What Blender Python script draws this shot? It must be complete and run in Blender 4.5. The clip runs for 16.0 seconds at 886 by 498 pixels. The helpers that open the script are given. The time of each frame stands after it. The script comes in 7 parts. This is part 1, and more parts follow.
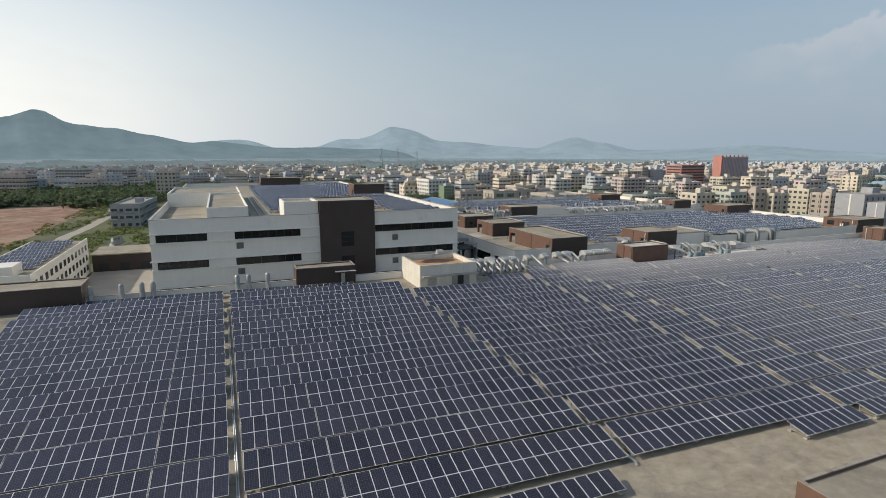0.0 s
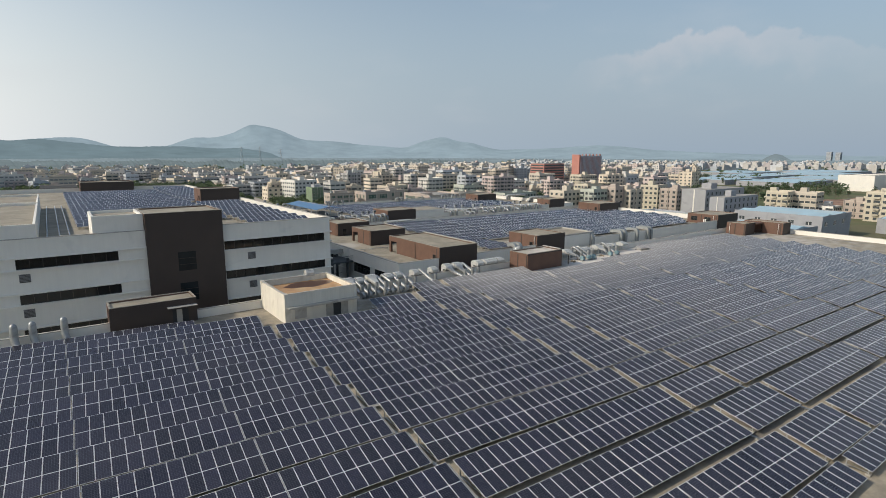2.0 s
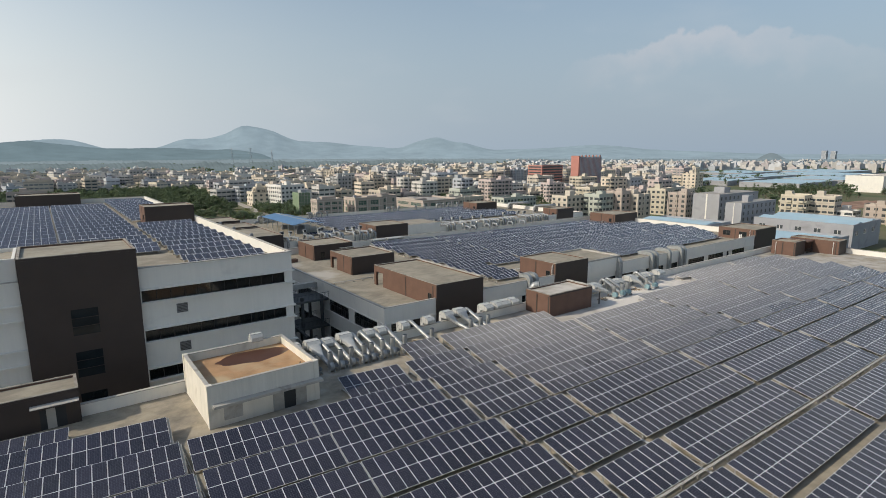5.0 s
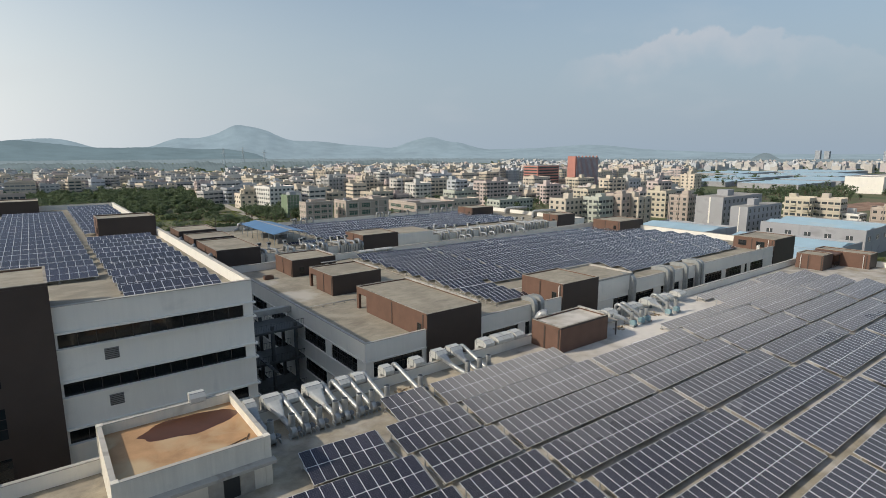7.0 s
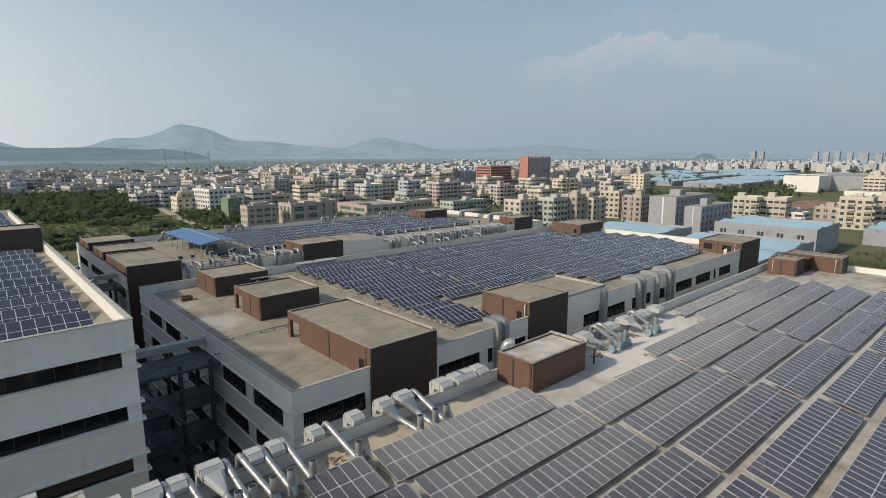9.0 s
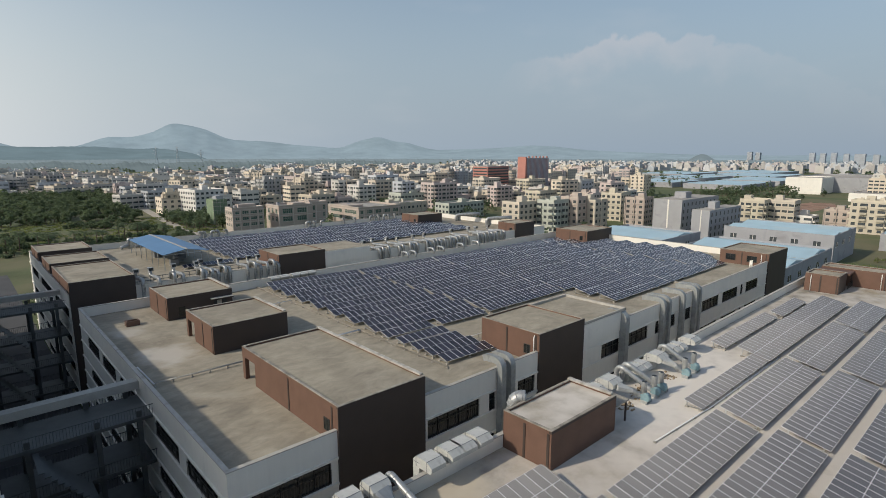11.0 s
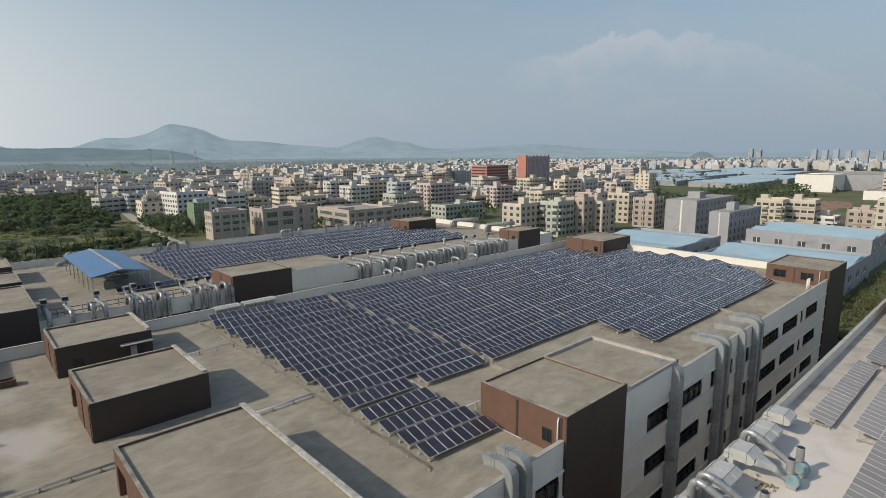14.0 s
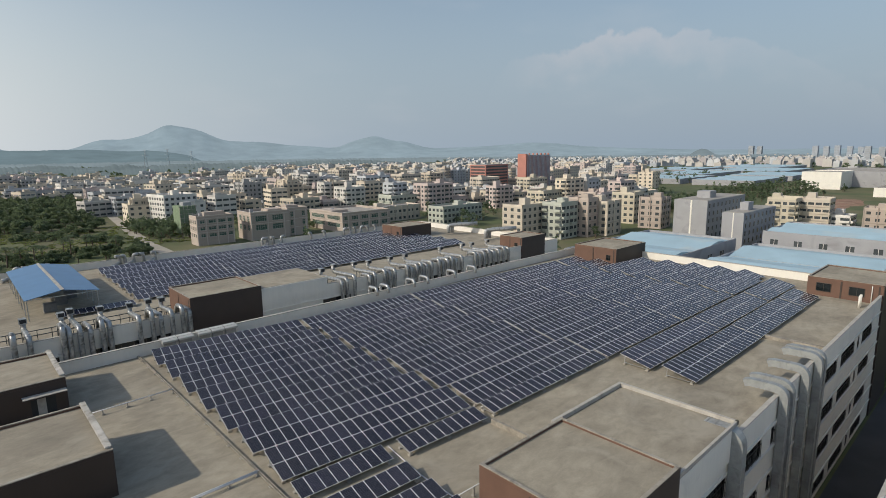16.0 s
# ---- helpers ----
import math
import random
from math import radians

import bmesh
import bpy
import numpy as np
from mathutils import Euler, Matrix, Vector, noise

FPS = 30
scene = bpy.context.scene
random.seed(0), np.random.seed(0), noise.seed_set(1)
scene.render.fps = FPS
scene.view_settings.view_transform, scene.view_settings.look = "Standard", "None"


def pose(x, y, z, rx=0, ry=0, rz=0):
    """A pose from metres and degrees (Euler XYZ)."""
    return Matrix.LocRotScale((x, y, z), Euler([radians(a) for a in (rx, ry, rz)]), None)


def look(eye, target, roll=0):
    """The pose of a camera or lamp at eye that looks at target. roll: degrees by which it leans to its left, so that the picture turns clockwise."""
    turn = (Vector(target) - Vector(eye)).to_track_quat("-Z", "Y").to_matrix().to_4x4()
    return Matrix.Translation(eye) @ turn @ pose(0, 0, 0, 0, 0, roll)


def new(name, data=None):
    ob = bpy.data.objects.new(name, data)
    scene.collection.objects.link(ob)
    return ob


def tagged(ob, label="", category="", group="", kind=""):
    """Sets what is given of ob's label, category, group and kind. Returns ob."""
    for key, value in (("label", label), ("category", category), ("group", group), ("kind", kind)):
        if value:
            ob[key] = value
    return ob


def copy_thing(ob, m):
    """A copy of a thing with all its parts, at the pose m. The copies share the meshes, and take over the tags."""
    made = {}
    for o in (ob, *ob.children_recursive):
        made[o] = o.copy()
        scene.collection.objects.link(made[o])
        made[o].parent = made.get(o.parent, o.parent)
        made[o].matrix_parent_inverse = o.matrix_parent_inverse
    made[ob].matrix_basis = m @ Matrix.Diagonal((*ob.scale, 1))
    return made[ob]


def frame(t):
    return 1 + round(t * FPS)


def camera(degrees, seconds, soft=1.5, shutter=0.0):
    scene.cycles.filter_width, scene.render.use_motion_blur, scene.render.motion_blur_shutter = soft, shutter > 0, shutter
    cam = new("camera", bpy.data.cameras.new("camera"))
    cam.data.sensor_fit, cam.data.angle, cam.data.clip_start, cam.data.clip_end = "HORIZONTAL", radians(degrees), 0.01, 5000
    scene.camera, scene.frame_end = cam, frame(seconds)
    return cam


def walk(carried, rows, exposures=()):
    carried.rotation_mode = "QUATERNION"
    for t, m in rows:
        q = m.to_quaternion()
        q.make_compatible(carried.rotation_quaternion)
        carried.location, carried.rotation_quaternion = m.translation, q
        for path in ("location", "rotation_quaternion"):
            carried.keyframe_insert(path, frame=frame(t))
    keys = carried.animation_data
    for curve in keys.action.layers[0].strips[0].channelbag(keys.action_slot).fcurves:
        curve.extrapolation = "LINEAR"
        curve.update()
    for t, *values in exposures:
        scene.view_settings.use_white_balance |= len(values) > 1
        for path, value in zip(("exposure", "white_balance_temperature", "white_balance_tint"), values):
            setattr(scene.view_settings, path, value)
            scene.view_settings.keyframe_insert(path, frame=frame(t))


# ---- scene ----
cam = camera(78.54, 16.0, soft=0.25)
PATH = [
    (0, (-108.96, -115.30, 23.30), (-90.30, -69.74, 14.61), 0.11),
    (0.5, (-107.75, -111.35, 23.07), (-86.48, -66.94, 14.39), 0.10),
    (1, (-106.25, -107.54, 23.06), (-83.96, -63.63, 14.38), 0.20),
    (1.5, (-104.36, -103.29, 23.03), (-76.84, -62.46, 14.34), 0.13),
    (2, (-102.19, -99.22, 23.06), (-73.32, -59.35, 14.34), 0.08),
    (2.5, (-99.79, -95.24, 22.92), (-70.69, -55.51, 14.28), 0.02),
    (3, (-97.40, -91.33, 22.89), (-68.13, -51.72, 14.27), -0.04),
    (3.5, (-94.87, -87.77, 23.14), (-65.56, -48.19, 14.51), -0.07),
    (4, (-92.44, -84.60, 23.65), (-63.14, -45.02, 14.99), -0.16),
    (6.5, (-82.04, -71.17, 25.96), (-52.77, -31.60, 17.18), -0.17),
    (7, (-80.01, -68.68, 25.89), (-50.33, -29.41, 17.13), -0.14),
    (7.5, (-78.10, -66.25, 25.82), (-46.05, -28.88, 17.08), -0.11),
    (8, (-75.95, -63.70, 25.70), (-43.37, -26.79, 16.96), -0.09),
    (8.5, (-73.61, -61.13, 25.63), (-40.80, -24.42, 16.92), -0.12),
    (9, (-71.18, -58.52, 25.66), (-38.21, -21.97, 16.92), -0.17),
    (11.5, (-58.41, -45.50, 25.45), (-25.13, -9.22, 16.73), 0.00),
    (12, (-55.80, -42.93, 25.39), (-22.49, -6.68, 16.66), -0.05),
    (12.5, (-53.15, -40.39, 25.35), (-19.83, -4.15, 16.61), -0.12),
    (13, (-50.55, -37.89, 25.27), (-17.20, -1.67, 16.54), -0.17),
    (13.5, (-47.81, -35.45, 25.23), (-14.48, 0.77, 16.48), -0.27),
    (14, (-45.04, -33.11, 25.22), (-11.76, 3.15, 16.42), -0.36),
    (14.5, (-42.40, -30.67, 25.11), (-9.10, 5.59, 16.37), -0.41),
    (15, (-39.84, -28.31, 25.18), (-6.54, 7.94, 16.37), -0.60),
    (15.5, (-37.22, -25.88, 25.19), (-3.92, 10.35, 16.34), -0.64),
    (16, (-34.64, -23.53, 25.17), (-1.35, 12.71, 16.30), -0.79),
]
walk(cam, [(t, look(eye, target, roll)) for t, eye, target, roll in PATH], [(0, 0.0), (7, 0.0), (9, -0.06), (12, -0.1), (16, -0.1)])

# ---- daylight ----
SUN_TO = Vector((-4.85, 1.6, 3.45)).normalized()
world = bpy.data.worlds.new("world")
scene.world = world
world.use_nodes = True
wn = world.node_tree
wn.nodes.clear()
sky = wn.nodes.new("ShaderNodeTexSky")
sky.sky_type = "NISHITA"
sky.sun_disc = False
sky.sun_elevation = math.asin(SUN_TO.z)
sky.sun_rotation = math.atan2(SUN_TO.x, SUN_TO.y)
sky.altitude = 50
sky.air_density = 1.3
sky.dust_density = 1.5
sky.ozone_density = 1.5
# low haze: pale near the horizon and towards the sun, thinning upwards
wc = wn.nodes.new("ShaderNodeTexCoord")
wd = wn.nodes.new("ShaderNodeVectorMath")
wd.operation = "DOT_PRODUCT"
wd.inputs[1].default_value = Vector((SUN_TO.x, SUN_TO.y, 0)).normalized()
wn.links.new(wc.outputs["Generated"], wd.inputs[0])
tone = wn.nodes.new("ShaderNodeValToRGB")
tone.color_ramp.interpolation = "B_SPLINE"
tone.color_ramp.elements[0].position, tone.color_ramp.elements[0].color = 0.0, (0.31, 0.39, 0.485, 1)
tone.color_ramp.elements[1].position, tone.color_ramp.elements[1].color = 1.0, (1.5, 1.42, 1.28, 1)
for at, rgb in ((0.33, (0.35, 0.435, 0.525)), (0.55, (0.505, 0.575, 0.635)), (0.72, (0.84, 0.87, 0.88))):
    e = tone.color_ramp.elements.new(at)
    e.color = (*rgb, 1)
half = wn.nodes.new("ShaderNodeMath")
half.operation = "MULTIPLY_ADD"
half.inputs[1].default_value = half.inputs[2].default_value = 0.5
wn.links.new(wd.outputs["Value"], half.inputs[0])
wn.links.new(half.outputs[0], tone.inputs["Fac"])
sep = wn.nodes.new("ShaderNodeSeparateXYZ")
wn.links.new(wc.outputs["Generated"], sep.inputs[0])
rise = wn.nodes.new("ShaderNodeMapRange")
rise.interpolation_type = "SMOOTHSTEP"
rise.inputs["From Min"].default_value = 0.0
rise.inputs["From Max"].default_value = 0.46
rise.inputs["To Min"].default_value = 0.95
rise.inputs["To Max"].default_value = 0.12
wn.links.new(sep.outputs["Z"], rise.inputs["Value"])
amp = wn.nodes.new("ShaderNodeVectorMath")
amp.operation = "SCALE"
amp.inputs["Scale"].default_value = 0.12
wn.links.new(sky.outputs[0], amp.inputs[0])
both = wn.nodes.new("ShaderNodeMix")
both.data_type = "RGBA"
wn.links.new(rise.outputs[0], both.inputs["Factor"])
wn.links.new(amp.outputs[0], both.inputs["A"])
wn.links.new(tone.outputs[0], both.inputs["B"])
# a thin bank of cloud low in the east
cm = wn.nodes.new("ShaderNodeMapping")
cm.inputs["Scale"].default_value = (3.0, 3.0, 9.0)
wn.links.new(wc.outputs["Generated"], cm.inputs["Vector"])
cn = wn.nodes.new("ShaderNodeTexNoise")
cn.inputs["Scale"].default_value = 1.3
cn.inputs["Detail"].default_value = 7.0
wn.links.new(cm.outputs[0], cn.inputs["Vector"])
cr = wn.nodes.new("ShaderNodeMapRange")
cr.interpolation_type = "SMOOTHSTEP"
cr.inputs["From Min"].default_value = 0.52
cr.inputs["From Max"].default_value = 0.75
cr.inputs["To Max"].default_value = 0.12
wn.links.new(cn.outputs[0], cr.inputs["Value"])
cloud = wn.nodes.new("ShaderNodeMix")
cloud.data_type = "RGBA"
cloud.inputs["B"].default_value = (0.62, 0.63, 0.66, 1)
wn.links.new(cr.outputs[0], cloud.inputs["Factor"])
wn.links.new(both.outputs["Result"], cloud.inputs["A"])
# a wedge of rosy cloud in the east: crisp above, melting into the haze below


def sky_math(op, a, b, c=None):
    q = wn.nodes.new("ShaderNodeMath")
    q.operation = op
    for k, v in enumerate((a, b, c)):
        if v is None:
            continue
        if isinstance(v, (int, float)):
            q.inputs[k].default_value = v
        else:
            wn.links.new(v, q.inputs[k])
    return q.outputs[0]


azim = sky_math("ARCTAN2", sep.outputs["Y"], sep.outputs["X"])
crest = wn.nodes.new("ShaderNodeFloatCurve")
knots = crest.mapping.curves[0].points
knots[0].location, knots[1].location = (0.0, 0.0), (1.0, 0.0)
for at, hgt in ((0.20, 0.24), (0.30, 0.39), (0.40, 0.44), (0.49, 0.475), (0.545, 0.475), (0.60, 0.425), (0.655, 0.41), (0.69, 0.385), (0.73, 0.325), (0.765, 0.235), (0.86, 0.05)):
    knots.new(at, hgt)
crest.mapping.update()
wn.links.new(azim, crest.inputs["Value"])
cw = wn.nodes.new("ShaderNodeTexNoise")
cw.inputs["Scale"].default_value = 22.0
cw.inputs["Detail"].default_value = 8.0
wn.links.new(wc.outputs["Generated"], cw.inputs["Vector"])
edge = sky_math("MULTIPLY_ADD", crest.outputs[0], 0.4, sky_math("MULTIPLY_ADD", cw.outputs[0], 0.085, -0.0425))
depth = sky_math("SUBTRACT", edge, sep.outputs["Z"])
crisp = wn.nodes.new("ShaderNodeMapRange")
crisp.interpolation_type = "SMOOTHSTEP"
crisp.inputs["From Max"].default_value = 0.01
wn.links.new(depth, crisp.inputs["Value"])
melt = wn.nodes.new("ShaderNodeMapRange")
melt.interpolation_type = "SMOOTHSTEP"
melt.inputs["From Max"].default_value = 0.07
melt.inputs["To Min"].default_value = 0.36
melt.inputs["To Max"].default_value = 0.0
wn.links.new(depth, melt.inputs["Value"])
bank = wn.nodes.new("ShaderNodeMix")
bank.data_type = "RGBA"
bank.inputs["B"].default_value = (0.68, 0.64, 0.65, 1)
side = wn.nodes.new("ShaderNodeMapRange")
side.interpolation_type = "SMOOTHSTEP"
side.inputs["From Min"].default_value = 0.2
side.inputs["From Max"].default_value = 0.52
side.inputs["To Min"].default_value = 0.12
side.inputs["To Max"].default_value = 1.0
wn.links.new(azim, side.inputs["Value"])
tail = wn.nodes.new("ShaderNodeMapRange")
tail.interpolation_type = "SMOOTHSTEP"
tail.inputs["From Min"].default_value = 0.56
tail.inputs["From Max"].default_value = 0.75
tail.inputs["To Min"].default_value = 1.0
tail.inputs["To Max"].default_value = 0.0
wn.links.new(azim, tail.inputs["Value"])
wn.links.new(sky_math("MULTIPLY", sky_math("MULTIPLY", crisp.outputs[0], melt.outputs[0]), sky_math("MULTIPLY", side.outputs[0], tail.outputs[0])), bank.inputs["Factor"])
wn.links.new(cloud.outputs["Result"], bank.inputs["A"])
bg = wn.nodes.new("ShaderNodeBackground")
bg.inputs["Strength"].default_value = 1.0
wo = wn.nodes.new("ShaderNodeOutputWorld")
wn.links.new(bank.outputs["Result"], bg.inputs["Color"])
wn.links.new(bg.outputs[0], wo.inputs["Surface"])

sun = new("sun", bpy.data.lights.new("sun", "SUN"))
sun.data.energy = 3.2
sun.data.angle = radians(0.8)
sun.data.color = (1.0, 0.9, 0.75)
sun.matrix_world = look(SUN_TO * 100, (0, 0, 0))
scene.view_settings.exposure = 0.0


# ---- materials ----
def material(name, rgb, rough=0.8, metal=0.0, vary=0.18, size=3.0, grain=0.05, bump=0.15, stain=None, stain_at=0.6, stain_size=6.0, random_tint=0.0):
    """A surface with broad blotches, fine grain, optional stains and relief; sizes in metres."""
    m = bpy.data.materials.new(name)
    m.use_nodes = True
    nt = m.node_tree
    n, l = nt.nodes, nt.links
    b = n["Principled BSDF"]
    b.inputs["Roughness"].default_value = rough
    b.inputs["Metallic"].default_value = metal
    tc = n.new("ShaderNodeTexCoord")
    broad = n.new("ShaderNodeTexNoise")
    broad.inputs["Scale"].default_value = 1.0 / size
    broad.inputs["Detail"].default_value = 4.0
    fine = n.new("ShaderNodeTexNoise")
    fine.inputs["Scale"].default_value = 1.0 / grain
    fine.inputs["Detail"].default_value = 3.0
    for t in (broad, fine):
        l.new(tc.outputs["Object"], t.inputs["Vector"])
    add = n.new("ShaderNodeMath")
    add.operation = "MULTIPLY_ADD"
    add.inputs[1].default_value = 0.35
    l.new(fine.outputs[0], add.inputs[0])
    l.new(broad.outputs[0], add.inputs[2])
    ramp = n.new("ShaderNodeMapRange")
    ramp.inputs["From Min"].default_value = 0.38
    ramp.inputs["From Max"].default_value = 0.98
    ramp.inputs["To Min"].default_value = 1.0 - vary
    ramp.inputs["To Max"].default_value = 1.0 + vary
    l.new(add.outputs[0], ramp.inputs["Value"])
    mul = n.new("ShaderNodeVectorMath")
    mul.operation = "SCALE"
    mul.inputs[0].default_value = rgb
    l.new(ramp.outputs[0], mul.inputs["Scale"])
    out = mul.outputs[0]
    if stain:
        s = n.new("ShaderNodeTexNoise")
        s.inputs["Scale"].default_value = 1.0 / stain_size
        s.inputs["Detail"].default_value = 6.0
        s.inputs["Distortion"].default_value = 0.6
        l.new(tc.outputs["Object"], s.inputs["Vector"])
        k = n.new("ShaderNodeMapRange")
        k.inputs["From Min"].default_value = stain_at - 0.08
        k.inputs["From Max"].default_value = stain_at + 0.1
        l.new(s.outputs[0], k.inputs["Value"])
        mix = n.new("ShaderNodeMix")
        mix.data_type = "RGBA"
        l.new(k.outputs[0], mix.inputs["Factor"])
        l.new(out, mix.inputs["A"])
        mix.inputs["B"].default_value = (*stain, 1)
        out = mix.outputs["Result"]
    if random_tint:
        oi = n.new("ShaderNodeObjectInfo")
        rr = n.new("ShaderNodeMapRange")
        rr.inputs["To Min"].default_value = 1 - random_tint
        rr.inputs["To Max"].default_value = 1 + random_tint
        l.new(oi.outputs["Random"], rr.inputs["Value"])
        sc = n.new("ShaderNodeVectorMath")
        sc.operation = "SCALE"
        l.new(out, sc.inputs[0])
        l.new(rr.outputs[0], sc.inputs["Scale"])
        out = sc.outputs[0]
    l.new(out, b.inputs["Base Color"])
    if bump:
        bp = n.new("ShaderNodeBump")
        bp.inputs["Strength"].default_value = bump
        bp.inputs["Distance"].default_value = 0.02
        l.new(fine.outputs[0], bp.inputs["Height"])
        l.new(bp.outputs[0], b.inputs["Normal"])
    return m


def island_tint(m, lo, hi):
    """Lets each loose piece of a joined mesh differ in tone."""
    nt = m.node_tree
    b = nt.nodes["Principled BSDF"]
    src = b.inputs["Base Color"].links[0].from_socket
    g = nt.nodes.new("ShaderNodeNewGeometry")
    r = nt.nodes.new("ShaderNodeMapRange")
    r.inputs["To Min"].default_value = lo
    r.inputs["To Max"].default_value = hi
    nt.links.new(g.outputs["Random Per Island"], r.inputs["Value"])
    s = nt.nodes.new("ShaderNodeVectorMath")
    s.operation = "SCALE"
    nt.links.new(src, s.inputs[0])
    nt.links.new(r.outputs[0], s.inputs["Scale"])
    nt.links.new(s.outputs[0], b.inputs["Base Color"])
    return m


def weathered(m, pale, amount=0.2, streaks=False, drift=False):
    """Adds sharper wear: mottling under a metre, ragged pale bloom, and run-off streaks on walls."""
    nt = m.node_tree
    n, l = nt.nodes, nt.links
    b = n["Principled BSDF"]
    tc = n.new("ShaderNodeTexCoord")
    nz = n.new("ShaderNodeTexNoise")
    nz.inputs["Scale"].default_value = 0.9
    nz.inputs["Detail"].default_value = 10
    nz.inputs["Roughness"].default_value = 0.68
    nz.inputs["Distortion"].default_value = 0.4
    mp = n.new("ShaderNodeMapping")
    mp.inputs["Scale"].default_value = (2.2, 2.2, 0.12) if streaks else (0.6, 1.15, 1.0) if drift else (0.8, 1.0, 1.0)
    mp.inputs["Rotation"].default_value = (0, 0, radians(-28) if drift else 0)
    l.new(tc.outputs["Object"], mp.inputs["Vector"])
    l.new(mp.outputs[0], nz.inputs["Vector"])
    mr = n.new("ShaderNodeMapRange")
    mr.inputs["From Min"].default_value = 0.3
    mr.inputs["From Max"].default_value = 0.7
    mr.inputs["To Min"].default_value = 1.0 - amount
    mr.inputs["To Max"].default_value = 1.0 + amount * 0.7
    l.new(nz.outputs[0], mr.inputs["Value"])
    sc = n.new("ShaderNodeVectorMath")
    sc.operation = "SCALE"
    l.new(b.inputs["Base Color"].links[0].from_socket, sc.inputs[0])
    l.new(mr.outputs[0], sc.inputs["Scale"])
    bl = n.new("ShaderNodeTexNoise")
    bl.inputs["Scale"].default_value = 0.16
    bl.inputs["Detail"].default_value = 9
    bl.inputs["Roughness"].default_value = 0.62
    bl.inputs["Distortion"].default_value = 1.2
    l.new(tc.outputs["Object"], bl.inputs["Vector"])
    br = n.new("ShaderNodeMapRange")
    br.inputs["From Min"].default_value = 0.53
    br.inputs["From Max"].default_value = 0.66
    br.inputs["To Max"].default_value = 0.55
    l.new(bl.outputs[0], br.inputs["Value"])
    mix = n.new("ShaderNodeMix")
    mix.data_type = "RGBA"
    l.new(br.outputs[0], mix.inputs["Factor"])
    l.new(sc.outputs[0], mix.inputs["A"])
    mix.inputs["B"].default_value = (*pale, 1)
    l.new(mix.outputs["Result"], b.inputs["Base Color"])
    return m


def deposit(m, spots):
    """Pale settled dust lying in ragged patches at x, y with half-widths rx, ry."""
    nt = m.node_tree
    n, l = nt.nodes, nt.links
    b = n["Principled BSDF"]
    tc = n.new("ShaderNodeTexCoord")
    nz = n.new("ShaderNodeTexNoise")
    nz.inputs["Scale"].default_value = 0.35
    nz.inputs["Detail"].default_value = 6
    l.new(tc.outputs["Object"], nz.inputs["Vector"])
    for x, y, rx, ry, tone in spots:
        mp = n.new("ShaderNodeMapping")
        mp.vector_type = "TEXTURE"
        mp.inputs["Location"].default_value = (x, y, 0)
        mp.inputs["Scale"].default_value = (rx, ry, 50)
        l.new(tc.outputs["Object"], mp.inputs["Vector"])
        ln = n.new("ShaderNodeVectorMath")
        ln.operation = "LENGTH"
        l.new(mp.outputs[0], ln.inputs[0])
        ad = n.new("ShaderNodeMath")
        ad.operation = "MULTIPLY_ADD"
        ad.inputs[1].default_value = 1.6
        l.new(nz.outputs[0], ad.inputs[0])
        l.new(ln.outputs["Value"], ad.inputs[2])
        mr = n.new("ShaderNodeMapRange")
        mr.inputs["From Min"].default_value = 1.25
        mr.inputs["From Max"].default_value = 1.85
        mr.inputs["To Min"].default_value = 0.9
        mr.inputs["To Max"].default_value = 0.0
        l.new(ad.outputs[0], mr.inputs["Value"])
        mix = n.new("ShaderNodeMix")
        mix.data_type = "RGBA"
        l.new(mr.outputs[0], mix.inputs["Factor"])
        l.new(b.inputs["Base Color"].links[0].from_socket, mix.inputs["A"])
        mix.inputs["B"].default_value = (*tone, 1)
        l.new(mix.outputs["Result"], b.inputs["Base Color"])


